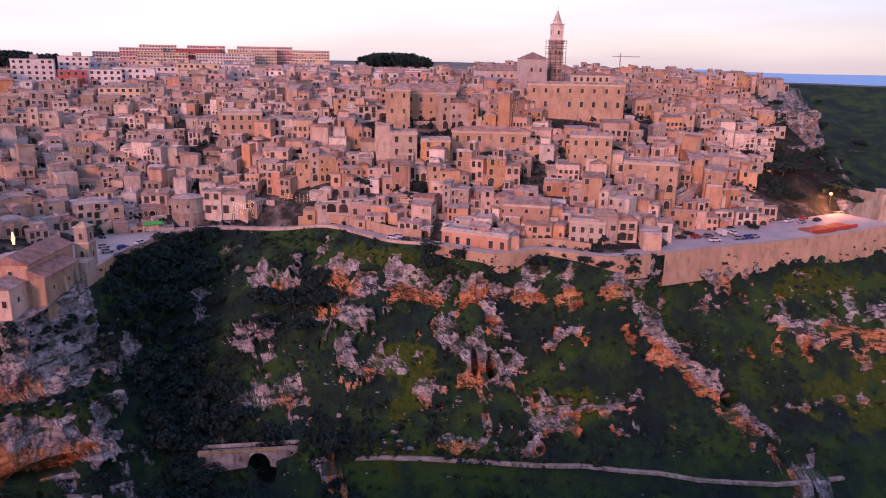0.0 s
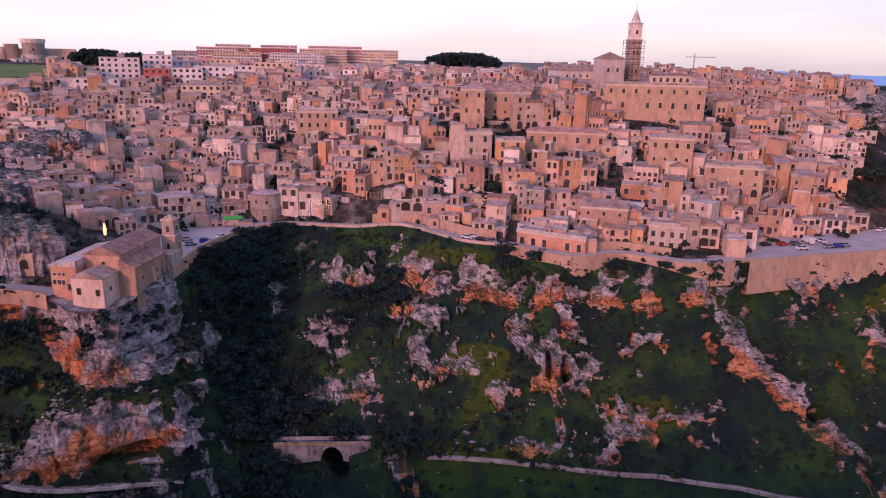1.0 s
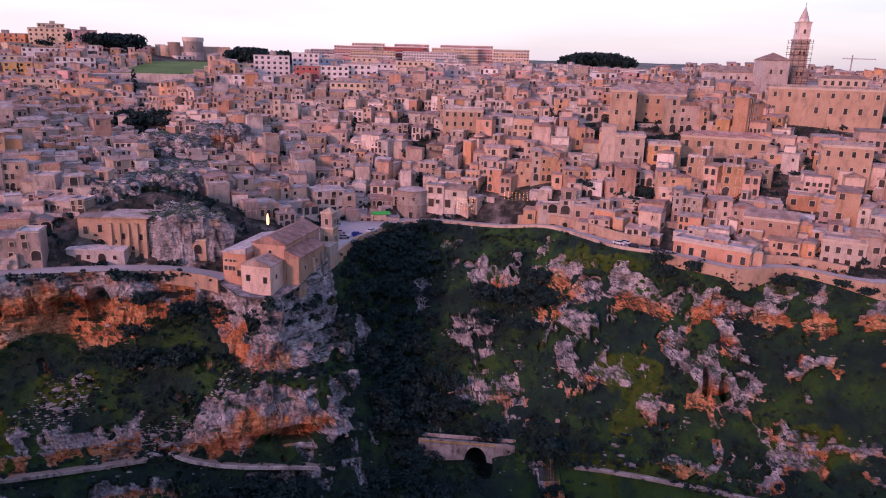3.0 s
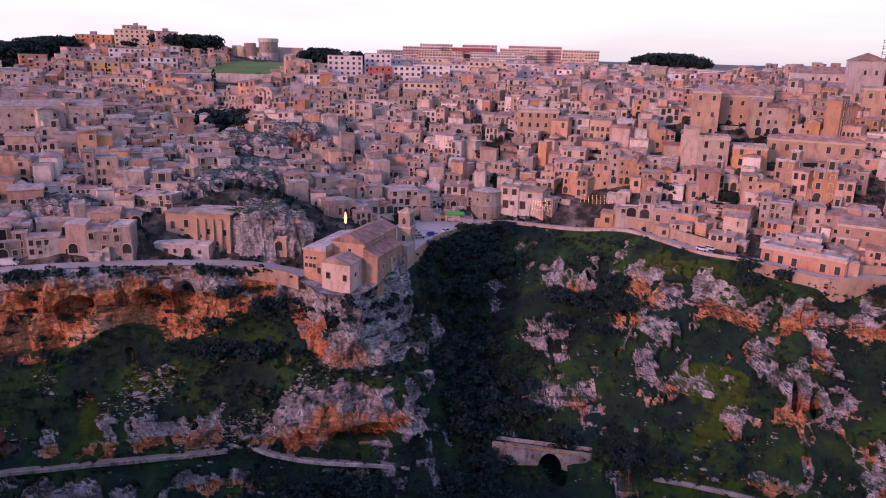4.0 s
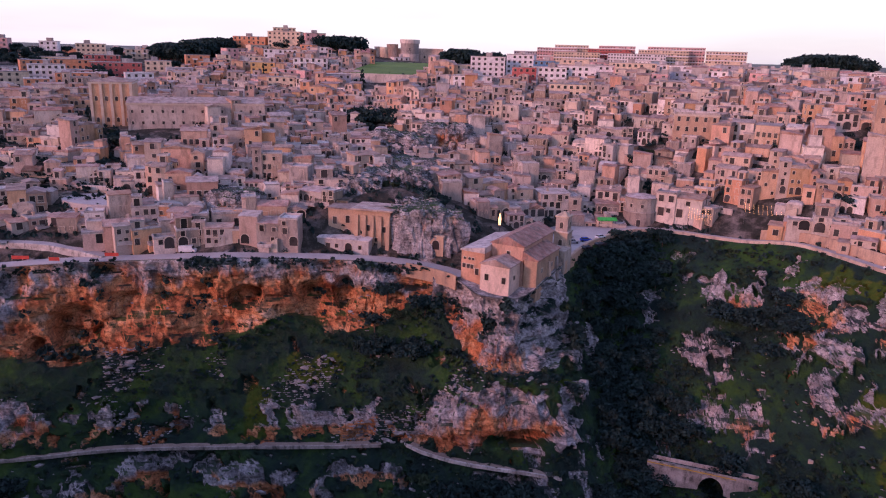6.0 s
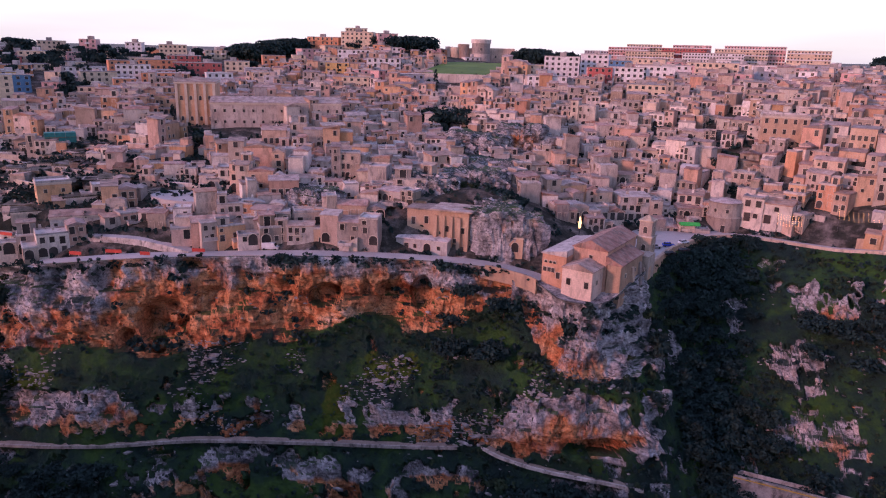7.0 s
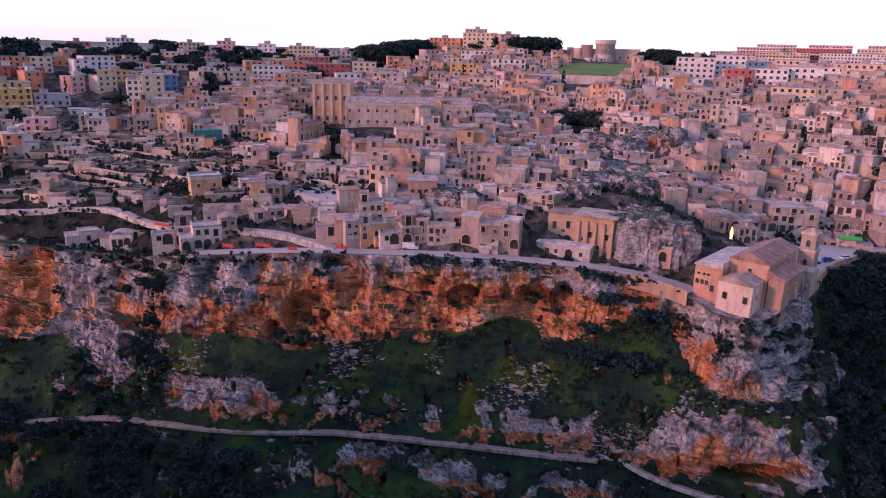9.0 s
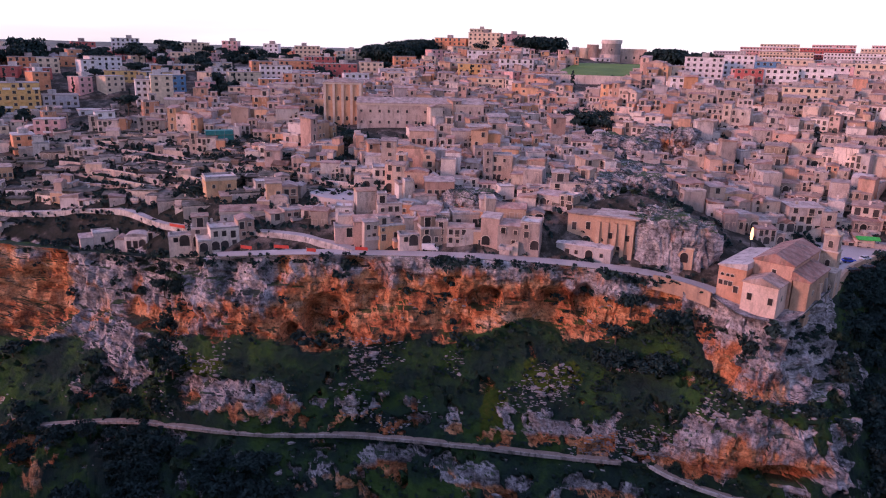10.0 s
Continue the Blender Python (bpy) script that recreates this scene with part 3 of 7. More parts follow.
# ---- the town's ground: heights through a few dozen spots ----
LOW_SPOTS = [(-293, 113, 4), (-340, 98, -3), (-238, 143, 4), (-194, 165, 4), (-235, 176, 8), (-187, 178, 8), (-162, 194, 18), (-155, 258, 1), (-123, 252, -1), (-133, 291, 8),
             (-180, 263, 9), (-213, 223, 11), (-62, 279, 7), (-4, 262, 5), (40, 258, 6), (70, 262, 10), (112, 290, 9), (150, 300, 2), (-410, 80, -2)]
MID_SPOTS = [(-251, 217, 18), (-307, 173, 13), (-376, 150, 12), (-281, 199, 13), (-250, 299, 20), (-154, 300, 14), (-86, 306, 19), (-45, 289, 18), (3, 300, 21), (58, 282, 22),
             (92, 302, 26), (-295, 207, 21), (-376, 195, 22), (-231, 327, 31), (-127, 325, 25), (-47, 322, 36), (-13, 330, 38), (41, 350, 45), (79, 330, 36), (140, 350, 29), (128, 306, 18), (165, 374, 33), (100, 400, 42)]
TOP_SPOTS = [(-438, 174, 26), (-575, 290, 46), (-640, 150, 44), (-432, 306, 35), (-364, 355, 39), (-289, 380, 43), (-220, 360, 37), (-120, 400, 43), (0, 420, 45), (150, 500, 45), (-324, 454, 50), (-405, 459, 60), (-470, 440, 58), (-345, 510, 52),
             (-240, 430, 43), (-520, 120, 30), (-540, 350, 42), (-200, 560, 50), (0, 560, 45), (160, 620, 46), (-350, 620, 54), (195, 440, 40), (-520, 520, 50)]
SPOTS = np.array(LOW_SPOTS + MID_SPOTS + TOP_SPOTS + [tuple(q) for q in rim_inside(5)[:: US // 30]], float)


def fit_heights():
    d = np.linalg.norm(SPOTS[:, None, :2] - SPOTS[None, :, :2], axis=2)
    k = len(SPOTS)
    a = np.zeros((k + 3, k + 3))
    a[:k, :k] = d - 6.0 * np.eye(k)
    a[:k, k:], a[k:, :k] = np.c_[np.ones(k), SPOTS[:, :2]], np.c_[np.ones(k), SPOTS[:, :2]].T
    return np.linalg.solve(a, np.r_[SPOTS[:, 2], 0, 0, 0])


HEIGHT_W = fit_heights()


def town_z(x, y):
    """Height of the town's ground."""
    x, y = np.asarray(x, float), np.asarray(y, float)
    d = np.hypot(x[..., None] - SPOTS[:, 0], y[..., None] - SPOTS[:, 1])
    z = d @ HEIGHT_W[:-3] + HEIGHT_W[-3] + HEIGHT_W[-2] * x + HEIGHT_W[-1] * y
    return np.clip(z, -12, 62)


RIM_POLY = np.concatenate([[(-1100.0, -60.0)], R_RIM[:: 6, :2]])


def inland(x, y):
    """Metres behind the rim (negative: over the gorge)."""
    x, y = np.asarray(x, float), np.asarray(y, float)
    a, b = RIM_POLY[:-1], RIM_POLY[1:]
    ab = b - a
    px, py = x[..., None] - a[:, 0], y[..., None] - a[:, 1]
    t = np.clip((px * ab[:, 0] + py * ab[:, 1]) / (ab**2).sum(1), 0, 1)
    dx, dy = px - t * ab[:, 0], py - t * ab[:, 1]
    d2 = dx**2 + dy**2
    dist = np.sqrt(d2.min(-1))
    # crossing count of a ray towards +y
    x0, x1 = a[:, 0], b[:, 0]
    hit = (x0 <= x[..., None]) != (x1 <= x[..., None])
    yy = a[:, 1] + (x[..., None] - x0) / np.where(np.abs(x1 - x0) < 1e-9, 1e-9, x1 - x0) * ab[:, 1]
    inside = ((hit & (yy < y[..., None])).sum(-1) % 2) == 1
    return np.where(inside, dist, -dist)


def ground_z(x, y):
    """The town's ground with the banks that fall to the rim road taken off."""
    z, dep = float(town_z(np.array(x), np.array(y))), float(inland(np.array(x), np.array(y)))
    if dep < 42:
        cap = R_RIM[np.argmin((R_RIM[:, 0] - x) ** 2 + (R_RIM[:, 1] - y) ** 2), 2]
        wide = 19.0 if x > 78 and y < 330 else 14.0 if -132 < x < -98 and 200 < y < 262 else 0.0
        z = min(z, cap - 0.45 + max(0.0, dep - 8.5 - wide) * 0.9)
    blend = max(min(1.0, max(0.0, (y - 560) / 90)), min(1.0, max(0.0, (x - 190) / 70)), min(1.0, max(0.0, (-480 - x) / 120)))
    return z * (1 - blend) + float(far_z(np.array(x), np.array(y))) * blend if blend else z


def far_z(x, y):
    """The plateau behind the town, falling to low blue country on the seaward side."""
    z = 46 + 8 * np.exp(-(((x + 430) / 200) ** 2 + ((y - 440) / 130) ** 2))
    r = np.hypot(x, y)
    fall = np.clip((x - 150 - 0.05 * y) / 260, 0, 1)
    z = z - (72 + 14 * np.clip((1100 - r) / 500, 0, 1)) * fall**1.2
    z = z - 28 * np.clip((x - 210) / 60, 0, 1) * np.clip((900 - r) / 200, 0, 1)
    return z + 10 * np.clip((np.hypot(x, y) - 900) / 2500, 0, 1) * (1 - fall)


def build_town_ground():
    xs, ys = np.concatenate([np.arange(-1000, -560, 20.0), np.arange(-560, 262, 4.0)]), np.arange(36, 660, 4.0)
    gx, gy = np.meshgrid(xs, ys)
    gz = town_z(gx, gy)
    dep = inland(gx, gy)
    blend = np.clip((gy - 560) / 90, 0, 1)
    blend = np.maximum(blend, np.maximum(np.clip((gx - 190) / 70, 0, 1), np.clip((-480 - gx) / 120, 0, 1)))
    gz = gz * (1 - blend) + far_z(gx, gy) * blend
    # under the road the ground lies just below the paving
    cap = np.array([R_RIM[np.argmin((R_RIM[:, 0] - x) ** 2 + (R_RIM[:, 1] - y) ** 2), 2] for x, y in zip(gx[(dep < 42) & (dep > -15)], gy[(dep < 42) & (dep > -15)])])
    low = (dep < 42) & (dep > -15)
    wide = np.where((gx[low] > 78) & (gy[low] < 330), 19.0, np.where((gx[low] > -132) & (gx[low] < -98) & (gy[low] > 200) & (gy[low] < 262), 14.0, 0.0))
    lid = cap - 0.45 + np.clip(dep[low] - 8.5 - wide, 0, 99) * 0.9
    gz[low] = np.minimum(gz[low], lid)
    for j in range(len(ys)):
        for i in range(len(xs)):
            if dep[j, i] > 10:
                gz[j, i] += 0.8 * noise.fractal((gx[j, i] * 0.05, gy[j, i] * 0.05, 3.1), 1.0, 2.0, 3)
    keep = (dep > 5.0) & ((gx < 176) | (gy > 300)) | (gx < -402) & (gy > 44)
    idx = np.arange(gx.size).reshape(gx.shape)
    ok = keep[:-1, :-1] & keep[1:, :-1] & keep[1:, 1:] & keep[:-1, 1:]
    q = np.stack([idx[:-1, :-1], idx[:-1, 1:], idx[1:, 1:], idx[1:, :-1]], -1)[ok]
    verts = np.stack([gx, gy, gz], -1).reshape(-1, 3).tolist()
    quads = q.tolist()
    # the sheet's free edge is turned down, so that no gap opens under it
    once = {}
    for f in quads:
        for a, b in zip(f, f[1:] + f[:1]):
            once[(min(a, b), max(a, b))] = (a, b) if (min(a, b), max(a, b)) not in once else None
    for e in [e for e in once.values() if e]:
        base = len(verts)
        verts += [[verts[i][0], verts[i][1], verts[i][2] - 9.0] for i in e]
        quads.append([e[1], e[0], base, base + 1])
    me = add_mesh("ground_town", verts, quads, M_TOWN)
    wv = np.array(verts)
    waste = np.clip((-262 - wv[:, 0]) / 40, 0, 1) * np.clip((17 - wv[:, 2]) / 6, 0, 1)
    waste = np.maximum(waste, np.clip((wv[:, 0] - 100) / 20, 0, 1) * np.clip((wv[:, 1] - 290) / 20, 0, 1))
    at = me.attributes.new("waste", "FLOAT", "POINT")
    at.data.foreach_set("value", waste.astype(np.float32))
    me.polygons.foreach_set("use_smooth", np.ones(len(me.polygons), bool))
    tagged(new("ground_town", me), "pale stony hillside ground under the old town", "ground", kind="structure")
    # far country out to the horizon
    verts, faces = [], []
    rings_, seg = 30, 96
    for r in range(rings_):
        rad = 620 * (4700 / 620) ** (r / (rings_ - 1))
        for s in range(seg + 1):
            a = radians(-70 + 200 * s / seg)
            x, y = -120 + rad * math.sin(-a + radians(40)), 40 + rad * math.cos(-a + radians(40))
            z = float(far_z(np.array(x), np.array(y)))
            h = 7 * noise.fractal((x * 0.0016, y * 0.0016, 1.0), 1.0, 2.0, 3) * min(1, max(0, (rad - 700) / 900))
            verts.append((x, y, z - 1.0 + h))
    for r in range(rings_ - 1):
        for s in range(seg):
            a = r * (seg + 1) + s
            faces.append((a, a + seg + 1, a + seg + 2, a + 1))
    me = add_mesh("ground_far", verts, faces, M_FAR)
    tagged(new("ground_far", me), "hazy low country reaching to the horizon", "landscape", kind="structure")


M_FAR = mat("far_fields", ((0.05, 0.07, 0.05), (0.10, 0.10, 0.07), (0.16, 0.14, 0.10)), scale=0.008, bump=0.0, grain=0.2)
build_town_ground()


# ---- road along the rim with its parapet ----
def strip(name, left, right, material, lift=0.0, thick=0.5):
    a, b = np.array(left, float), np.array(right, float)
    k = len(a)
    v = np.concatenate([a + (0, 0, lift), b + (0, 0, lift), a + (0, 0, lift - thick), b + (0, 0, lift - thick)]).tolist()
    f = []
    for i in range(k - 1):
        f += [(i, i + 1, k + i + 1, k + i), (2 * k + i, 3 * k + i, 3 * k + i + 1, 2 * k + i + 1), (i, 2 * k + i, 2 * k + i + 1, i + 1), (k + i, k + i + 1, 3 * k + i + 1, 3 * k + i)]
    return add_mesh(name, v, f, material)


def station(k):
    return int(round(k * (US - 1) / (len(RIM) - 1)))


ROAD_IN, ROAD_OUT = rim_inside(6.5), rim_inside(0.8)
for a, b in ((3.1, 9.15), (11.9, 25)):
    s = slice(station(a), station(b))
    tagged(new("road", strip("road", ROAD_IN[s] * (1, 1, 0) + (R_RIM[s] * (0, 0, 1)), ROAD_OUT[s], M_ROAD, 0.12)), "pale stone-paved road along the cliff edge", "road", kind="structure")
    if a > 9:
        tagged(new("parapet_wall", strip("parapet_wall", rim_inside(0.75)[s], rim_inside(0.25)[s], M_TUFA, 1.0, 2.4)), "low tufa parapet wall at the road's edge", "wall", kind="structure")


def on_gorge(u, v):
    """Place on the gorge side at a station and level, and the way outwards there."""
    i = int(np.clip(round(u / (len(RIM) - 1) * (US - 1)), 0, US - 1))
    j = int(np.argmin(np.abs(GORGE_V - v)))
    return Vector(GORGE[j, i]), Vector(GORGE_N[j, i])


def track(name, us, vs, width, label):
    """A trodden track along the slope, a level bench cut into it, with a low dry wall on its outer edge."""
    k = int((us[-1] - us[0]) * 28)
    uu = np.linspace(us[0], us[-1], k)
    pts = np.array([on_gorge(u, np.interp(u, us, vs))[0] for u in uu])
    ker = np.ones(31) / 31
    pts = np.stack([np.convolve(np.pad(pts[:, c], 15, "edge"), ker, "valid") for c in range(3)], 1)
    t = np.gradient(pts, axis=0)[:, :2]
    nn = np.stack([-t[:, 1], t[:, 0]], 1)
    nn /= np.linalg.norm(nn, axis=1)[:, None]
    inner, outer = pts.copy(), pts.copy()
    inner[:, :2] += nn * width * 0.6
    outer[:, :2] -= nn * width * 1.1
    inner[:, 2] += 0.5
    outer[:, 2] += 0.35
    ob = tagged(new(name, strip(name, inner, outer, M_PATH, 0.3, 0.7)), label, "path", kind="structure")
    edge = outer.copy()
    edge[:, :2] += nn * 0.45
    tagged(new("dry_stone_wall", strip("dry_stone_wall", edge, outer - np.c_[nn * 0.1, np.zeros(k)], M_RUBBLE, 0.36, 0.9)), "low dry-stone wall along the track", "wall", kind="structure")
    return ob


track("footpath", (1.2, 1.8, 3.2, 4.2, 5.0, 5.7, 6.8, 8.1), (3.5, 3.25, 3.02, 2.9, 2.97, 3.03, 2.97, 2.9), 1.2, "pale trodden track along the gorge slope")
track("footpath", (8.3, 8.6, 9.3, 10.3, 11.2), (2.82, 2.88, 3.02, 3.06, 3.2), 1.3, "pale trodden track under the lower cliff")
track("footpath", (17.45, 18.7, 20.0, 21.3, 22.4, 23.1, 24.2), (4.0, 3.97, 3.93, 3.97, 4.05, 4.1, 4.1), 0.6, "pale track crossing the green slope")


# ---- houses ----
def opening_mesh(name, w, h, arch=False, frame_w=0.14, deep=0.16):
    """A window or door with a stone surround and a recessed face, its dark colour standing in for the shade inside; it
    stands on y = 0 and faces -y.
    """
    bm = bmesh.new()
    if arch:
        k = 7
        inner = [(-w / 2, 0)] + [(-w / 2 * math.cos(math.pi * i / k), h - w / 2 + w / 2 * math.sin(math.pi * i / k)) for i in range(k + 1)] + [(w / 2, 0)]
    else:
        inner = [(-w / 2, 0), (-w / 2, h), (w / 2, h), (w / 2, 0)]
    cx, cz = 0, h / 2
    outer = [(x + (frame_w if x > cx else -frame_w), z + (frame_w if z > cz else 0.0)) for x, z in inner]
    f = [bm.verts.new((x, -deep, z)) for x, z in inner]
    o = [bm.verts.new((x, -deep, z)) for x, z in outer]
    ob = [bm.verts.new((x, 0.05, z)) for x, z in outer]
    p = [bm.verts.new((x, -0.012, z)) for x, z in inner]
    n = len(inner)
    for i in range(n - 1):
        bm.faces.new((o[i], o[i + 1], f[i + 1], f[i]))
        bm.faces.new((ob[i], ob[i + 1], o[i + 1], o[i]))
        bm.faces.new((f[i], f[i + 1], p[i + 1], p[i]))
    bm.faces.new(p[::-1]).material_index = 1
    bmesh.ops.recalc_face_normals(bm, faces=bm.faces[:])
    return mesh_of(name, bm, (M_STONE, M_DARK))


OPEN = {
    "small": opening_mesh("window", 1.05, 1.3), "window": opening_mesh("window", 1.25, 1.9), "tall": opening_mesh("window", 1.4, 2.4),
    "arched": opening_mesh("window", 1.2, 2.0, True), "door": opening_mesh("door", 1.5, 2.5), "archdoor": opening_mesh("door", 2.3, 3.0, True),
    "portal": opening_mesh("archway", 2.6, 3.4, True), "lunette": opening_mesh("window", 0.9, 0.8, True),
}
WALLS = (M_TUFA, M_TUFA, M_TUFA, M_TUFA_OCHRE, M_TUFA_OCHRE, M_TUFA_PALE, M_TUFA_PALE)


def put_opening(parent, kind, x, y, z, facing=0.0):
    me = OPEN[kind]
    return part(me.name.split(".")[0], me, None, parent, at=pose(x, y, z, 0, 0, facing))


def rough_box(bm, rng, x0, x1, y0, y1, z0, z1, jit=0.12):
    """A hand-built block: corners out of true, walls leaning a little inwards."""
    c = [(x0, y0), (x1, y0), (x1, y1), (x0, y1)]
    lo = [bm.verts.new((x, y, z0)) for x, y in c]
    hi = [bm.verts.new((x * 0.985 + rng.uniform(-jit, jit), y * 0.985 + rng.uniform(-jit, jit), z1 + rng.uniform(-jit, jit))) for x, y in c]
    for i in range(4):
        bm.faces.new((lo[i], lo[(i + 1) % 4], hi[(i + 1) % 4], hi[i]))
    bm.faces.new(hi)
    return hi


def flat_roof(rng, x0, x1, y0, y1, z, t=0.3, h=0.5):
    bm = bmesh.new()
    e = 0.06
    box(bm, x0 - e, x1 + e, y0 - e, y1 + e, z - 0.1, z + 0.06)
    for s in ((x0 - e, x1 + e, y0 - e, y0 + t), (x0 - e, x1 + e, y1 - t, y1 + e), (x0 - e, x0 + t, y0 + t, y1 - t), (x1 - t, x1 + e, y0 + t, y1 - t)):
        box(bm, *s, z + 0.06, z + h + rng.uniform(-0.1, 0.15))
    return bm


def gable_roof(rng, x0, x1, y0, y1, z, rise, along_x=True, over=0.22, th=0.16):
    bm = bmesh.new()
    if along_x:
        m = (y0 + y1) / 2
        profile_x(bm, [(y0 - over, z - 0.1), (y1 + over, z - 0.1), (y1 + over, z + th), (m, z + rise + th), (y0 - over, z + th)], x0 - over, x1 + over)
    else:
        m = (x0 + x1) / 2
        profile_x(bm, [(x0 - over, z - 0.1), (x1 + over, z - 0.1), (x1 + over, z + th), (m, z + rise + th), (x0 - over, z + th)], y0 - over, y1 + over)
        for q in bm.verts:
            q.co.x, q.co.y = q.co.y, q.co.x
        bmesh.ops.reverse_faces(bm, faces=bm.faces[:])
    return bm


def mono_roof(rng, x0, x1, y0, y1, z, rise, over=0.2):
    bm = bmesh.new()
    profile_x(bm, [(y0 - over, z - 0.1), (y1 + over, z - 0.1), (y1 + over, z + rise), (y0 - over, z + 0.15)], x0 - over, x1 + over)
    return bm


def vault_roof(rng, x0, x1, y0, y1, z, rise):
    """Barrel vault running back from a rounded front."""
    bm = bmesh.new()
    k = 8
    w = (x1 - x0) / 2
    cx = (x0 + x1) / 2
    pts = [(cx + w * math.cos(math.pi * i / k), z - 0.05 + rise * math.sin(math.pi * i / k)) for i in range(k + 1)]
    a = [bm.verts.new((x, y0 - 0.05, q)) for x, q in pts]
    b = [bm.verts.new((x, y1, q)) for x, q in pts]
    for i in range(k):
        bm.faces.new((a[i], b[i], b[i + 1], a[i + 1]))
    bm.faces.new(a)
    bm.faces.new(b[::-1])
    bm.faces.new((a[0], a[k], b[k], b[0]))
    bmesh.ops.recalc_face_normals(bm, faces=bm.faces[:])
    return bm


def stair_bm(x, y0, y1):
    """A solid flight of nine steps against a wall."""
    bm = bmesh.new()
    pts = [(x, -3.0)]
    for q in range(9):
        pts += [(x + 0.42 * q, 0.24 * (q + 1)), (x + 0.42 * (q + 1), 0.24 * (q + 1))]
    pts.append((x + 0.42 * 9, -3.0))
    a = [bm.verts.new((px, y0, pz)) for px, pz in pts]
    b = [bm.verts.new((px, y1, pz)) for px, pz in pts]
    for i in range(len(pts)):
        j = (i + 1) % len(pts)
        bm.faces.new((a[i], b[i], b[j], a[j]))
    bmesh.ops.triangulate(bm, faces=[bm.faces.new(a), bm.faces.new(b[::-1])])
    bmesh.ops.recalc_face_normals(bm, faces=bm.faces[:])
    return bm


def front_openings(ob, rng, x0, x1, yf, z0, z1, doors=True, full=0.82):
    """Doors below, windows and a few balconies above, set out storey by storey on one front."""
    n, floors = max(1, int((x1 - x0) / 2.0)), max(1, round((z1 - z0) / 3.0))
    fh = (z1 - z0) / floors
    for fl in range(floors):
        for k in range(n):
            if rng.random() > full:
                continue
            x, z = x0 + (x1 - x0) * (k + rng.uniform(0.38, 0.62)) / n, z0 + fl * fh
            if fl == 0 and doors:
                kind = rng.choice(("door", "door", "archdoor", "small", "window"))
                z += 0.0 if "door" in kind else 1.1
            else:
                kind = rng.choice(("small", "window", "window", "window", "tall"))
                z += 0.2 if kind == "tall" else 0.9
            if kind == "small" or z + 2.0 < z1 or "door" in kind:
                put_opening(ob, kind, x, yf, z)
                if kind == "tall" and rng.random() < 0.4:
                    bm = boxes((x - 1.1, x + 1.1, yf - 0.9, yf + 0.02, z - 0.18, z), (x - 1.1, x + 1.1, yf - 0.9, yf - 0.84, z + 0.85, z + 0.95))
                    for q in range(8):
                        box(bm, x - 1.08 + 0.3 * q, x - 1.04 + 0.3 * q, yf - 0.89, yf - 0.85, z, z + 0.86)
                    part("balcony", bm, M_STONE, ob)


def side_openings(ob, rng, x, side, y0, y1, z0, z1):
    for yy in (y0 * 0.7 + y1 * 0.3, y0 * 0.3 + y1 * 0.7):
        for fl in range(max(1, round((z1 - z0) / 3.1))):
            if rng.random() < 0.42:
                put_opening(ob, rng.choice(("small", "window")), x + side * 0.02, yy + rng.uniform(-0.4, 0.4), z0 + 3.1 * fl + 0.9, 90 * side)


def cover(ob, rng, kind, x0, x1, y0, y1, h):
    """One roof of the named kind on one block."""
    if kind == "flat":
        part("roof", flat_roof(rng, x0, x1, y0, y1, h), M_FLAT, ob)
    elif kind == "gable":
        part("roof", gable_roof(rng, x0, x1, y0, y1, h, rng.uniform(0.8, 1.5)), M_TILE, ob)
    elif kind == "gable_y":
        part("roof", gable_roof(rng, x0, x1, y0, y1, h, rng.uniform(0.8, 1.5), False), M_TILE, ob)
    elif kind == "mono":
        part("roof", mono_roof(rng, x0, x1, y0, y1, h, rng.uniform(0.6, 1.4)), M_TILE, ob)
    elif kind == "vault":
        part("roof", vault_roof(rng, x0, x1, y0, y1, h, rng.uniform(0.9, 1.7)), M_FLAT, ob)
    else:
        bm = bmesh.new()
        rough_box(bm, rng, x0 - 0.5, x1 + 0.5, y0 + 0.3, y1 + 2.5, h - 0.3, h + 0.5, 0.35)
        bmesh.ops.recalc_face_normals(bm, faces=bm.faces[:])
        part("roof", bm, M_EARTH, ob)


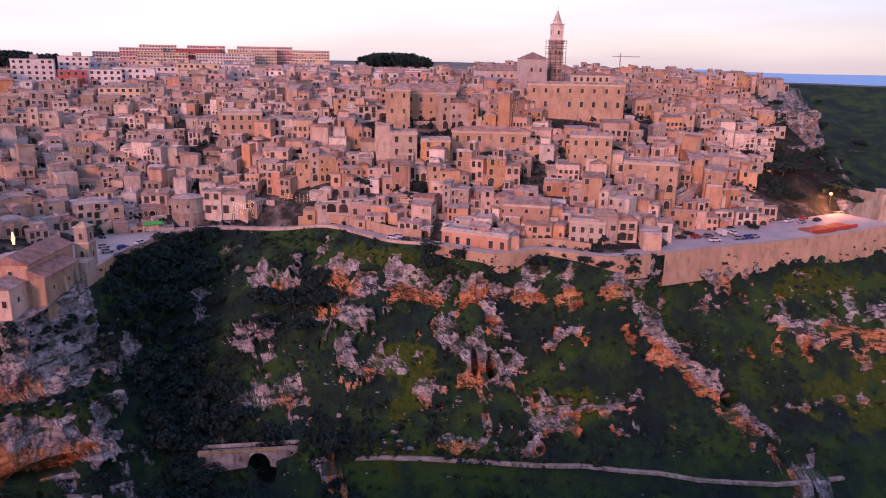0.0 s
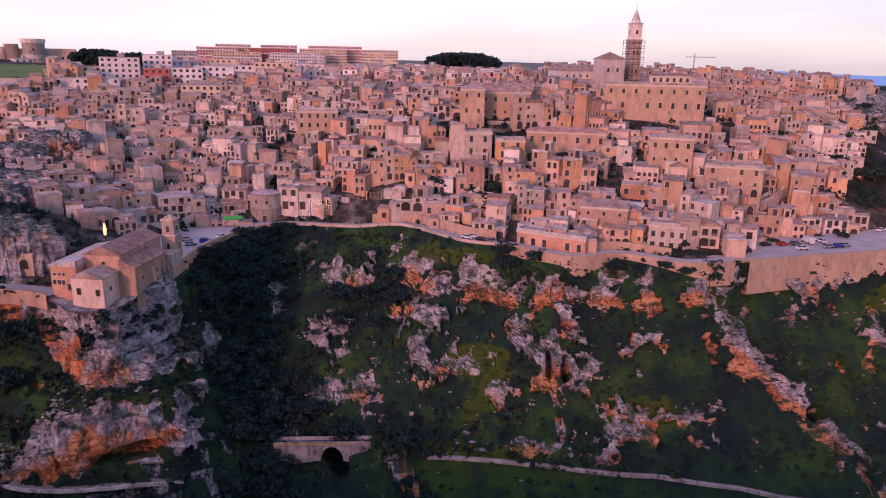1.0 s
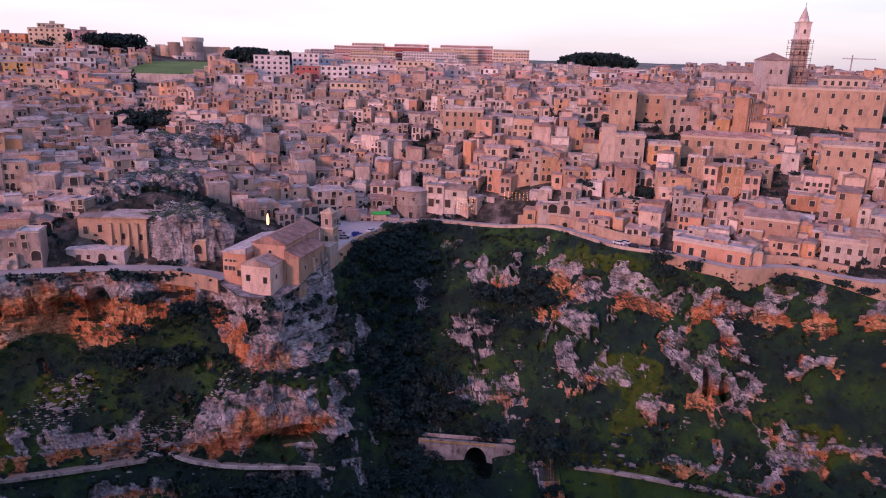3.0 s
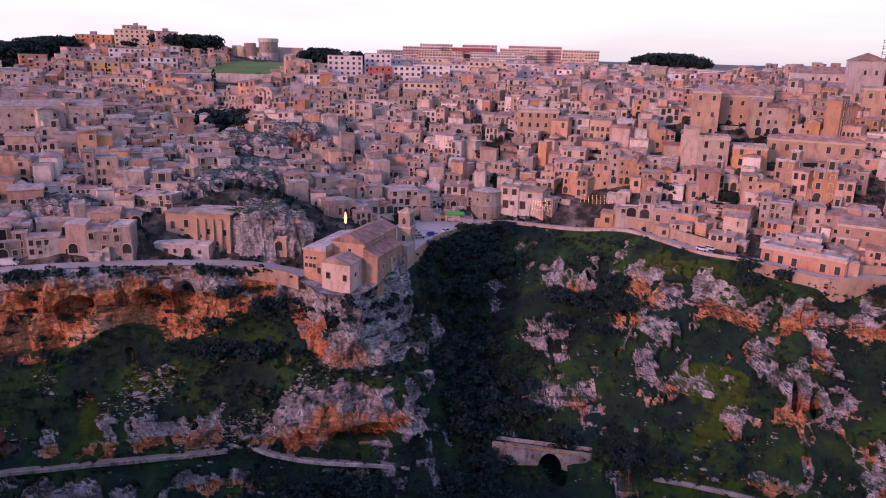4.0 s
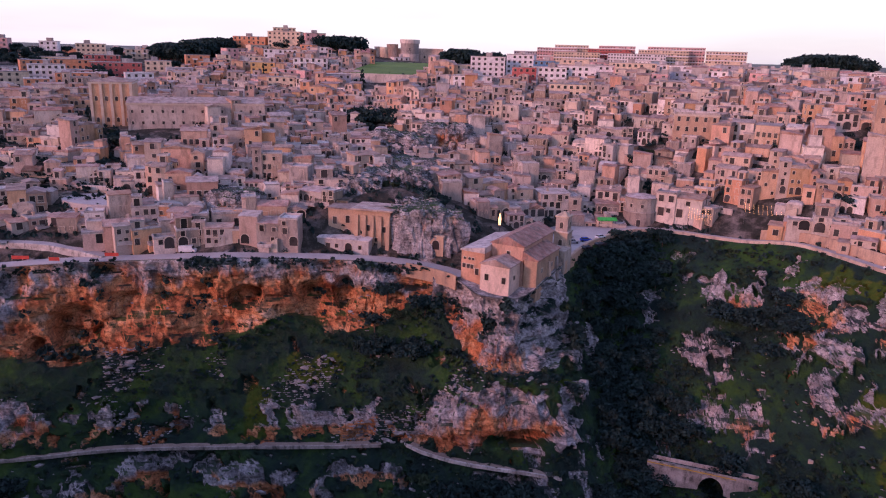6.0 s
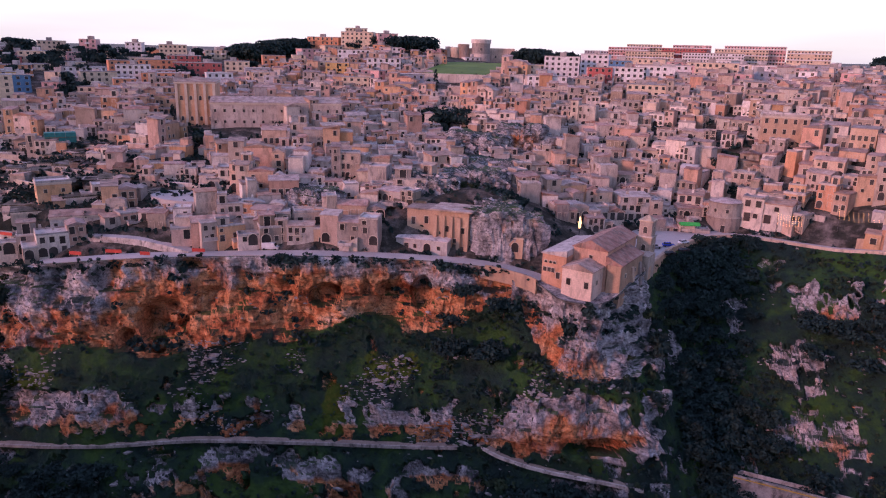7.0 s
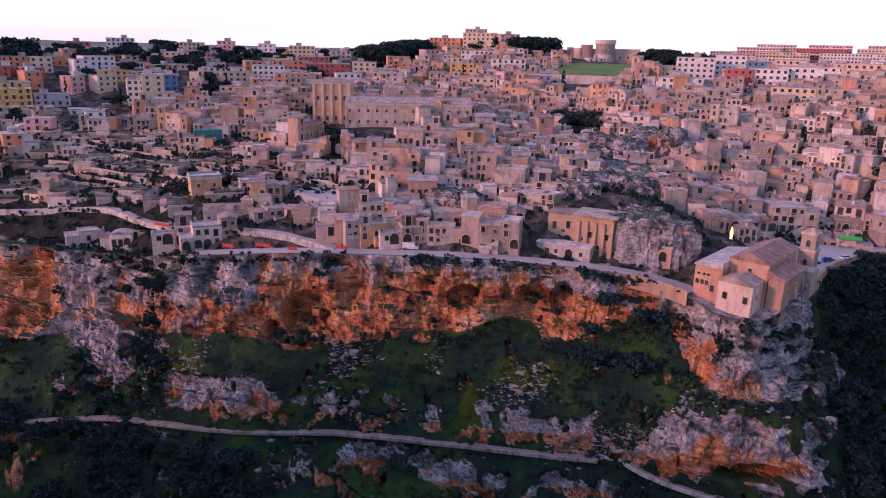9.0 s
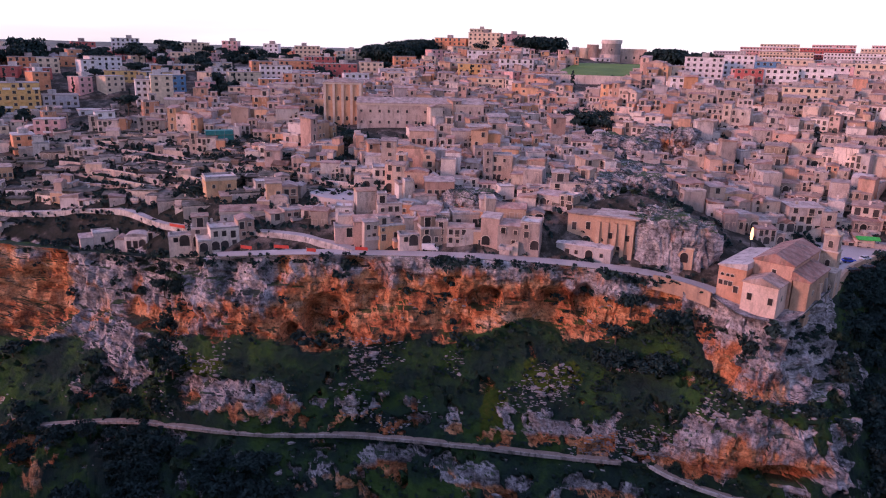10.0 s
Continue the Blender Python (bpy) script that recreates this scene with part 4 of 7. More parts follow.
def house(seed, style):
    """A tufa town house grown together from blocks of different height, front to -y, its footing carried down into the slope."""
    rng = random.Random(seed)
    w, d = rng.uniform(5.2, 9.5), rng.uniform(5.5, 7.8)
    h = {"low": rng.uniform(3.2, 4.6), "two": rng.uniform(5.6, 7.2), "three": rng.uniform(8.4, 10.6), "vault": rng.uniform(3.2, 4.4), "step": rng.uniform(4.6, 6.4), "cave": rng.uniform(2.8, 4.0)}[style]
    if style == "cave":
        w, d = w * 1.35, d * 1.1
    wall_m = (M_RUBBLE, M_TUFA, M_TUFA_PALE)[seed % 3] if style == "cave" else WALLS[(seed - 100) % len(WALLS)]
    words = {M_TUFA: "weathered tufa", M_TUFA_PALE: "pale limewashed", M_TUFA_OCHRE: "ochre-toned", M_RUBBLE: "grey rubble"}[wall_m]
    roof_kind = "vault" if style == "vault" else "earth" if style == "cave" else rng.choice(("flat", "flat", "flat", "gable", "gable_y", "mono", "mono"))
    roof_words = {"flat": "flat parapet roof", "gable": "low tiled gable roof", "gable_y": "low tiled gable roof", "mono": "sloping tiled roof", "vault": "barrel-vaulted roof", "earth": "weedy earth-covered roof"}[roof_kind]
    ob = thing("house", f"{words} stone house with {roof_words} on the hillside", "house", group="old town houses")
    x0, x1, y0, y1 = -w / 2, w / 2, -d / 2, d / 2
    bm = bmesh.new()
    rough_box(bm, rng, x0, x1, y0, y1, -8, h)
    bmesh.ops.recalc_face_normals(bm, faces=bm.faces[:])
    part("wall", bm, wall_m, ob)
    a, b, c, e = x0 * 0.985, x1 * 0.985, y0 * 0.985, y1 * 0.985
    cover(ob, rng, roof_kind, a, b, c, e, h)
    yf = y0 * 0.992 - 0.02
    if style == "cave":
        for k in range(int(w / 2.6)):
            if rng.random() < 0.8:
                kind = rng.choice(("archdoor", "archdoor", "door", "portal", "small"))
                put_opening(ob, kind, x0 * 0.88 + w * 0.88 * (k + 0.5) / int(w / 2.6), yf, 1.0 if kind == "small" else -0.2)
        put_opening(ob, "lunette", rng.uniform(x0, x1) * 0.5, yf, h - 1.1)
    else:
        front_openings(ob, rng, x0 * 0.94, x1 * 0.94, yf, 0, h)
        for side in (-1, 1):
            side_openings(ob, rng, side * w / 2 * 0.993, side, y0, y1, 0, h)
    # lower or higher blocks against its flanks and a storey set back on top
    for side in rng.sample((-1, 1), rng.choice((1, 1, 2)) if style != "cave" else 1):
        ww, hh = rng.uniform(3.0, 5.4), max(2.6, h * rng.choice((0.5, 0.65, 0.8, 1.25)) + rng.uniform(-0.4, 0.4))
        u0, u1 = (x1 - 0.15, x1 + ww) if side > 0 else (x0 - ww, x0 + 0.15)
        v0, v1 = y0 + rng.uniform(-1.4, 1.6), y1 - rng.uniform(0.3, 1.5)
        bm = bmesh.new()
        rough_box(bm, rng, u0, u1, v0, v1, -8, hh, 0.06)
        bmesh.ops.recalc_face_normals(bm, faces=bm.faces[:])
        part("wing_wall", bm, wall_m if rng.random() < 0.5 else rng.choice((M_TUFA, M_TUFA_PALE, M_TUFA_OCHRE)), ob)
        cover(ob, rng, rng.choice(("flat", "flat", "mono", "gable_y")), u0 + 0.04, u1 - 0.04, v0 + 0.04, v1 - 0.04, hh)
        front_openings(ob, rng, u0 + 0.3, u1 - 0.3, v0 - 0.05, 0, hh)
    if roof_kind == "flat" and rng.random() < (0.85 if style == "step" else 0.4):
        u0, u1 = (x0 + 0.3, x0 + w * rng.uniform(0.4, 0.6)) if rng.random() < 0.5 else (x1 - w * rng.uniform(0.4, 0.6), x1 - 0.3)
        v0, h2 = y0 + d * rng.uniform(0.3, 0.5), h + rng.uniform(2.5, 3.1)
        bm = bmesh.new()
        rough_box(bm, rng, u0, u1, v0, y1 - 0.4, h - 0.1, h2, 0.06)
        bmesh.ops.recalc_face_normals(bm, faces=bm.faces[:])
        part("upper_storey", bm, wall_m, ob)
        cover(ob, rng, rng.choice(("flat", "mono")), u0, u1, v0, y1 - 0.4, h2)
        put_opening(ob, "door", (u0 + u1) / 2, v0 - 0.05, h + 0.1)
    # walled terrace before the door
    if rng.random() < 0.4:
        u0 = rng.uniform(x0, 0)
        part("terrace", flat_roof(rng, u0, u0 + rng.uniform(3.0, w / 2 + 1), y0 - rng.uniform(2.2, 3.4), y0 - 0.12, 0.0, 0.22, 0.9), M_FLAT, ob)
        part("terrace_wall", boxes((u0 + 0.05, u0 + 2.9, y0 - 2.1, y0 - 0.15, -7, -0.12)), wall_m, ob)
    if rng.random() < 0.6:
        cx, cy = rng.uniform(a + 0.8, b - 0.8), rng.uniform(0, e - 0.8)
        bm = boxes((cx - 0.3, cx + 0.3, cy - 0.3, cy + 0.3, h - 0.2, h + rng.uniform(1.3, 2.2)))
        box(bm, cx - 0.4, cx + 0.4, cy - 0.4, cy + 0.4, h + 1.05, h + 1.2)
        part("chimney", bm, wall_m, ob)
    if rng.random() < 0.25:
        sx = rng.choice((-1, 1)) * (w / 2 - 2.2)
        part("stairs", stair_bm(sx - 1.9, y0 - 1.3, y0 - 0.02), M_STONE, ob)
    return ob


CAVES_FROM = 54
STYLES = ["low"] * 6 + ["two"] * 10 + ["three"] * 4 + ["vault"] * 3 + ["step"] * 4
PROTOS = {}


def place_house(k, m):
    if k in PROTOS:
        return copy_thing(PROTOS[k], m)
    PROTOS[k] = house(100 + k, STYLES[k % len(STYLES)] if k < CAVES_FROM else "cave")
    PROTOS[k].matrix_basis = m
    return PROTOS[k]


# ground kept free of common houses: (x, y, radius)
KEEP_FREE = [(-115, 188, 18), (-112, 210, 16), (-108, 240, 14), (-122, 232, 12), (-160, 180, 15), (-172, 186, 13), (-160, 199, 16), (-150, 190, 12), (-99, 269, 8),
             (-20, 318, 14), (8, 303, 14), (22, 303, 10), (40, 372, 22), (55, 356, 12), (62, 330, 20), (85, 335, 18), (-315, 215, 24), (-345, 228, 24), (-285, 208, 10), (-240, 300, 9),
             (-341, 91, 6), (-131, 205, 8), (-126, 200, 6), (-77, 264, 5), (-57, 273, 6), (-292, 375, 20), (-300, 400, 24), (-308, 425, 24), (-280, 352, 10), (-245, 425, 26)]
KEEP_FREE += [(-346, 490, 30), (-214, 277, 12), (-199, 292, 11), (-193, 255, 12), (-205, 205, 11), (-176, 214, 10), (-182, 174, 9), (-252, 152, 13), (-298, 125, 7), (-275, 121, 9)]


# streets of the cave quarter: middle line, width, height of the wall, label
STREETS = [([(-440, 52), (-379, 75), (-350, 93), (-328, 103), (-302, 106.5), (-264, 115.5), (-242, 124), (-226, 129)], 3.6, 0.2, "pale worn street along the ledge of the cave quarter"),
           ([(-385, 100), (-356, 110), (-338, 118), (-325, 127), (-319, 141), (-300, 150), (-284, 156)], 2.0, 0.2, "narrow pale stepped lane climbing between cave houses"),
           ([(-430, 118), (-400, 128), (-372, 138), (-350, 142)], 2.0, 0.2, "narrow pale lane along the upper cave houses")]


def on_street(x, y, room):
    """Whether a house there would stand in a street."""
    for line, wide, *_ in STREETS:
        for (ax, ay), (bx, by) in zip(line, line[1:]):
            k = min(1, max(0, ((x - ax) * (bx - ax) + (y - ay) * (by - ay)) / ((bx - ax) ** 2 + (by - ay) ** 2)))
            if math.hypot(x - ax - k * (bx - ax), y - ay - k * (by - ay)) < wide / 2 + room:
                return True
    return False


def downhill(x, y, s=14.0):
    gx = float(town_z(np.array(x + s), np.array(y)) - town_z(np.array(x - s), np.array(y)))
    gy = float(town_z(np.array(x), np.array(y + s)) - town_z(np.array(x), np.array(y - s)))
    return -gx, -gy


def proto_geometry(ob):
    """All of a thing's parts as one list of local points, faces and materials."""
    v, f, m = [], [], []
    for o in ob.children:
        mb = o.matrix_basis
        base = len(v)
        v += [mb @ q.co for q in o.data.vertices]
        for pl in o.data.polygons:
            f.append([base + i for i in pl.vertices])
            m.append(o.data.materials[pl.material_index])
    return np.array([tuple(q) for q in v]), f, m


def join_stuff(name, label, category, rows):
    """Many copies of things as one mesh: rows of a thing to copy and its pose."""
    geo, mats, slot = {}, [], {}
    verts, faces, mi, base = [], [], [], 0
    for ob, m in rows:
        if ob.name not in geo:
            geo[ob.name] = proto_geometry(ob)
        v, f, ms = geo[ob.name]
        a = np.array(m)
        verts.append(v @ a[:3, :3].T + a[:3, 3])
        faces += [[base + i for i in q] for q in f]
        for q in ms:
            if q.name not in slot:
                slot[q.name] = len(mats)
                mats.append(q)
            mi.append(slot[q.name])
        base += len(v)
    me = bpy.data.meshes.new(name)
    me.from_pydata(np.concatenate(verts).tolist(), [], faces)
    for q in mats:
        me.materials.append(q)
    me.polygons.foreach_set("material_index", np.array(mi, np.int32))
    me.update()
    return tagged(new(name, me), label, category, kind="stuff")


def plant_houses():
    rng = random.Random(7)
    cand = []
    y = 62.0
    while y < 560:
        x = -470.0 + rng.uniform(0, 6)
        while x < 200:
            cand.append((x + rng.uniform(-2.4, 2.4), y + rng.uniform(-2.0, 2.0)))
            x += 9.6
        y += 7.6
    arr = np.array(cand)
    dep = inland(arr[:, 0], arr[:, 1])
    zz = [ground_z(x, y) for x, y in cand]
    rows = []
    for (x, y), dp, z in zip(cand, dep, zz):
        if dp < 11.0 or dp > 330 or (x < 15 and y > 430) or (x > 15 and x > (0.41 * y + 15 if y < 300 else 0.455 * y - 2)):
            continue
        if any((x - a) ** 2 + (y - b) ** 2 < (r + 2.0) ** 2 for a, b, r in KEEP_FREE) or on_street(x, y, 4.2):
            continue
        steep = x < -262 - rng.uniform(0, 30) and z < 17 - rng.uniform(0, 6)
        if steep and rng.random() < 0.10:
            continue
        if x > 80 and y < 340 and dp < 27:
            continue
        if rng.random() < 0.09:
            continue
        gx, gy = downhill(x, y)
        gl, cl = math.hypot(gx, gy) + 1e-6, math.hypot(x + 40, y)
        gx, gy = 0.6 * gx / gl - 0.9 * (x + 40) / cl, 0.6 * gy / gl - 0.9 * y / cl
        yaw = math.degrees(math.atan2(gx, -gy)) + 26 * noise.noise((x * 0.02, y * 0.02, 6.0)) + rng.gauss(0, 9) + rng.choice((0, 0, 0, 0, 0, 90, -90))
        if x < -425 and y > 130:
            continue
        k = rng.randrange(54)
        # sunlit warmth on the right, brightness far left: put into the wall colours
        while k % 7 in (3, 4) and -230 < x < -110 and rng.random() < 0.7 or x < -215 and k % 7 < 3 and rng.random() < 0.8 or k % 7 not in (3, 4) and x > -80 and rng.random() < 0.8:
            k = rng.randrange(54)
        if dp < 24 and k < 54 and STYLES[k % len(STYLES)] == "three":
            k = rng.randrange(6)
        if steep:
            if rng.random() < 0.8:
                k = CAVES_FROM + rng.randrange(12)
            z -= 1.0
        s = rng.uniform(0.82, 1.12)
        rows.append((math.hypot(x + 40, y), k, pose(x, y, z - rng.uniform(0.0, 1.6), 0, 0, yaw) @ Matrix.Diagonal((s * rng.uniform(0.9, 1.2), s, s * rng.uniform(0.85, 1.1), 1))))
    # roofs of the quarter on the plateau's far brow
    for j in range(19):
        for i in range(15):
            y = 438 + 12.0 * j + rng.uniform(-3, 3)
            x = 30 + 12.5 * i + rng.uniform(-4, 4)
            if x > 0.47 * y - 8 or rng.random() < 0.12 or (x - 40) ** 2 + (y - 372) ** 2 < 40**2:
                continue
            s = rng.uniform(0.85, 1.2)
            rows.append((math.hypot(x + 40, y), rng.randrange(54), pose(x, y, max(46.2, float(town_z(np.array(x), np.array(y)))) - 0.6, 0, 0, rng.gauss(0, 25)) @ Matrix.Diagonal((s, s, s, 1))))
    rows.sort(key=lambda r: r[0])
    for _, k, m in rows[:160]:
        place_house(k, m)
    # the rest of the old town, too small to be told apart one by one
    for k in {r[1] for r in rows[160:]} - set(PROTOS):
        place_house(k, [r[2] for r in rows[160:] if r[1] == k][0])
    join_stuff("old_town_houses", "crowded pale stone houses climbing the hillside behind", "houses", [(PROTOS[k], m) for _, k, m in rows[160:]])
    return len(rows)


print("houses", plant_houses())


# ---- plants ----
def leaf_clump(rng, count, rx, ry, rz, leaf, z0=0.0, gaps=0.35):
    """A crown of many small tilted leaf sprays round several boughs, uneven and with gaps."""
    boughs = [(rng.gauss(0, 0.42) * rx, rng.gauss(0, 0.42) * ry, z0 + rz * (0.35 + rng.random() * 1.0), rng.uniform(0.35, 0.65)) for _ in range(max(3, count // 40))]
    v, f = [], []
    for _ in range(count):
        bx, by, bz, br = rng.choice(boughs)
        d = Vector((rng.gauss(0, 1), rng.gauss(0, 1), rng.gauss(0, 0.8))).normalized() * (br * rng.uniform(0.55, 1.0))
        c = Vector((bx + d.x * rx * 0.75, by + d.y * ry * 0.75, bz + d.z * rz * 0.75))
        n = (d + Vector((rng.gauss(0, 0.5), rng.gauss(0, 0.5), rng.gauss(0.3, 0.4)))).normalized()
        a = n.orthogonal().normalized()
        b = n.cross(a)
        t = rng.uniform(0, math.tau)
        a, b = a * math.cos(t) + b * math.sin(t), b * math.cos(t) - a * math.sin(t)
        s = leaf * rng.uniform(0.6, 1.3)
        k = len(v)
        v += [tuple(c - a * s), tuple(c - b * s * 0.6 + n * s * 0.2), tuple(c + a * s), tuple(c + b * s * 0.6 + n * s * 0.2)]
        f.append((k, k + 1, k + 2, k + 3))
    return v, f


def trunk_bm(rng, h, r, limbs=4, spread=1.6):
    bm = bmesh.new()

    def limb(a, b, r0, r1):
        a, b = Vector(a), Vector(b)
        ax = (b - a).normalized()
        o = ax.orthogonal().normalized()
        q = ax.cross(o)
        lo = [bm.verts.new(a + (o * math.cos(t) + q * math.sin(t)) * r0) for t in (math.tau * i / 6 for i in range(6))]
        hi = [bm.verts.new(b + (o * math.cos(t) + q * math.sin(t)) * r1) for t in (math.tau * i / 6 for i in range(6))]
        for i in range(6):
            bm.faces.new((lo[i], lo[(i + 1) % 6], hi[(i + 1) % 6], hi[i]))
    top = Vector((rng.gauss(0, 0.2), rng.gauss(0, 0.2), h))
    limb((0, 0, -1.5), top, r, r * 0.6)
    for i in range(limbs):
        t = math.tau * i / limbs + rng.uniform(-0.4, 0.4)
        limb(top * 0.8, top + Vector((math.cos(t) * spread, math.sin(t) * spread, spread * rng.uniform(0.5, 1.1))), r * 0.5, r * 0.15)
    return bm


TREE_PROTO = {}


def tree(kind, seed, m, label):
    key = (kind, seed)
    if key not in TREE_PROTO:
        rng = random.Random(seed * 31 + len(kind))
        h, r, rx, rz, z0, n, leaf, material, limbs = {
            "oak": (1.8, 0.22, 2.7, 1.9, 1.0, 620, 0.42, M_LEAF, 5), "carob": (1.4, 0.25, 3.6, 2.0, 0.6, 760, 0.45, M_LEAF, 5), "fig": (1.0, 0.14, 2.0, 1.2, 0.3, 320, 0.38, M_LEAF2, 5),
            "cypress": (1.0, 0.2, 0.9, 4.8, 0.2, 520, 0.40, M_LEAF, 3), "pine": (5.5, 0.3, 4.0, 2.0, 5.2, 900, 0.62, M_LEAF, 6), "park": (3.0, 0.3, 4.4, 3.4, 1.6, 980, 0.70, M_LEAF, 5)}[kind]
        me_t = mesh_of("trunk", trunk_bm(rng, h, r, limbs, rx * 0.55), M_BARK)
        if kind == "cypress":
            v, f = [], []
            for q in range(7):
                vv, ff = leaf_clump(rng, 80, 0.95 - 0.10 * q, 0.95 - 0.10 * q, 0.9, 0.42, 0.2 + 1.25 * q)
                f += [tuple(i + len(v) for i in x) for x in ff]
                v += vv
        else:
            v, f = leaf_clump(rng, n, rx, rx, rz, leaf, z0)
        TREE_PROTO[key] = (me_t, add_mesh("crown", v, f, material))
    me_t, me_c = TREE_PROTO[key]
    name = {"cypress": "cypress_tree", "pine": "umbrella_pine", "fig": "bush"}.get(kind, "tree")
    ob = thing(name, label, "bush" if kind == "fig" else "tree", m, group="trees and bushes")
    part("trunk", me_t, None, ob)
    part("crown", me_c, None, ob)
    return ob


RAVINE = {}


def scatter_gorge():
    rng = random.Random(21)
    # dark trees filling the ravine and the foot of the cliffs: stations, levels, how many, kinds
    groves = [(12.2, 15.1, 0.12, 1.0, 34, ("oak", "carob")), (12.0, 14.8, 1.1, 2.9, 42, ("oak", "carob", "fig")), (11.3, 12.6, 0.25, 2.6, 15, ("oak", "fig")), (7.7, 8.6, 0.4, 1.2, 12, ("oak", "fig")),
              (0.3, 2.6, 2.3, 3.1, 18, ("oak", "fig")), (0.6, 4.2, 3.35, 4.4, 34, ("oak", "carob")), (8.6, 13.5, 3.3, 4.4, 30, ("oak", "fig")), (16.6, 17.6, 3.9, 4.6, 4, ("oak",)),
              (1.8, 2.8, 0.15, 0.9, 12, ("fig", "oak")), (20.9, 22.2, 0.15, 0.5, 9, ("fig", "oak")), (18.9, 19.5, 0.1, 0.6, 7, ("oak", "fig"))]
    for u0, u1, v0, v1, count, kinds in groves:
        for _ in range(count):
            p, n = on_gorge(rng.uniform(u0, u1), rng.uniform(v0, v1))
            s = rng.uniform(0.8, 1.5)
            tree(rng.choice(kinds), rng.randrange(4), pose(p.x, p.y, p.z - 0.3, 0, 0, rng.uniform(0, 360)) @ Matrix.Diagonal((s, s, s * rng.uniform(0.8, 1.1), 1)), "dark evergreen tree clinging to the gorge slope")
    # the thick of the wood in the ravine and under the lower path
    rows = []
    for u0, u1, v0, v1, count in ((12.1, 14.7, 0.15, 1.1, 56), (11.9, 13.6, 1.0, 3.2, 62), (13.5, 15.6, 2.7, 3.3, 20), (0.3, 4.4, 3.3, 4.4, 60), (9.0, 14.5, 3.2, 4.6, 70), (2.3, 3.0, 0.9, 2.0, 10), (7.7, 8.6, 0.5, 1.3, 14), (16.0, 17.3, 0.9, 1.6, 10), (15.4, 16.4, 2.9, 3.3, 8), (14.6, 17.0, 1.2, 2.9, 8)):
        for _ in range(count):
            p, n = on_gorge(rng.uniform(u0, u1), rng.uniform(v0, v1))
            if noise.noise((p.x * 0.045, p.y * 0.045, p.z * 0.05)) < rng.uniform(-0.5, 0.05):
                continue
            s = rng.uniform(0.9, 1.6)
            m = pose(p.x, p.y, p.z - 0.4, 0, 0, rng.uniform(0, 360)) @ Matrix.Diagonal((s, s, s * rng.uniform(0.8, 1.1), 1))
            key = (rng.choice(("oak", "carob")), rng.randrange(4))
            if key not in RAVINE:
                RAVINE[key] = tree(*key, m, "dark evergreen tree clinging to the gorge slope")
            else:
                rows.append((RAVINE[key], m))
    join_stuff("ravine_wood", "dense dark evergreen wood in the ravine", "trees", rows)
    # scrub
    protos = [leaf_clump(random.Random(k), 34, 0.8, 0.8, 0.5, 0.30) for k in range(6)]
    out = {0: ([], []), 1: ([], [])}
    hit = 0
    while hit < 5200:
        u, v = rng.uniform(0, 25), rng.uniform(0.03, 4.6)
        i, j = int(u / 25 * (US - 1)), int(np.argmin(np.abs(GORGE_V - v)))
        p = GORGE[j, i]
        dens = noise.fractal((p[0] * 0.05, p[1] * 0.05, p[2] * 0.05), 0.8, 2.0, 3)
        if rng.random() < GORGE_ROCK[j, i] * 0.93 or dens < rng.uniform(-0.35, 0.3):
            continue
        hit += 1
        s = rng.uniform(0.5, 1.5) * (1.5 if rng.random() < 0.12 else 1.0)
        which = 0 if rng.random() < 0.68 else 1
        v_, f_ = out[which]
        pv, pf = protos[rng.randrange(6)]
        t = rng.uniform(0, math.tau)
        c, sn = math.cos(t) * s, math.sin(t) * s
        b = len(v_)
        v_ += [(p[0] + x * c - y * sn, p[1] + x * sn + y * c, p[2] - 0.1 + z * s) for x, y, z in pv]
        f_ += [tuple(b + q for q in x) for x in pf]
    # dark bushes rooted on the rim and on the ledges of the cliffs
    for k in range(900):
        u, v = (rng.uniform(0.3, 12.0), rng.uniform(0.06, 1.15)) if k > 330 else (rng.uniform(0.2, 9.0), rng.uniform(0.0, 0.1))
        p, n = on_gorge(u, v)
        if noise.noise((p.x * 0.06, p.y * 0.06, p.z * 0.10 + 2)) < rng.uniform(0.0, 0.35) - (0.35 if k <= 330 else 0):
            continue
        s = rng.uniform(1.0, 3.2) * (0.7 if k <= 330 else 1.0)
        pv, pf = protos[rng.randrange(6)]
        v_, f_ = out[0]
        b = len(v_)
        v_ += [(p.x + x * s, p.y + y * s, p.z + z * s - 0.2) for x, y, z in pv]
        f_ += [tuple(b + q for q in x) for x in pf]
    for which, material, label in ((0, M_LEAF, "low dark scrub scattered over the gorge slopes"), (1, M_LEAF2, "grey-green scrub scattered over the gorge slopes")):
        tagged(new("scrub", add_mesh("scrub", *out[which], material)), label, "scrub", kind="stuff")
    # loose limestone blocks on the turf
    base = bmesh.new()
    bmesh.ops.create_icosphere(base, subdivisions=1, radius=1.0)
    bv = np.array([tuple(q.co) for q in base.verts])
    bf = [tuple(q.index for q in x.verts) for x in base.faces]
    base.free()
    vs, fs, k = [], [], 0
    while k < 2300:
        u, v = (rng.uniform(2.5, 9.5), rng.uniform(1.0, 2.95)) if rng.random() < 0.62 else (rng.uniform(0, 25), rng.uniform(0.2, 4.5))
        i, j = int(u / 25 * (US - 1)), int(np.argmin(np.abs(GORGE_V - v)))
        p = GORGE[j, i]
        if noise.noise((p[0] * 0.07, p[1] * 0.07, p[2] * 0.09 + 5)) < rng.uniform(0.1, 0.45) or 12 < u < 16 and rng.random() < 0.6:
            continue
        s = rng.uniform(0.13, 0.38) * (2.4 if rng.random() < 0.08 else 1.0)
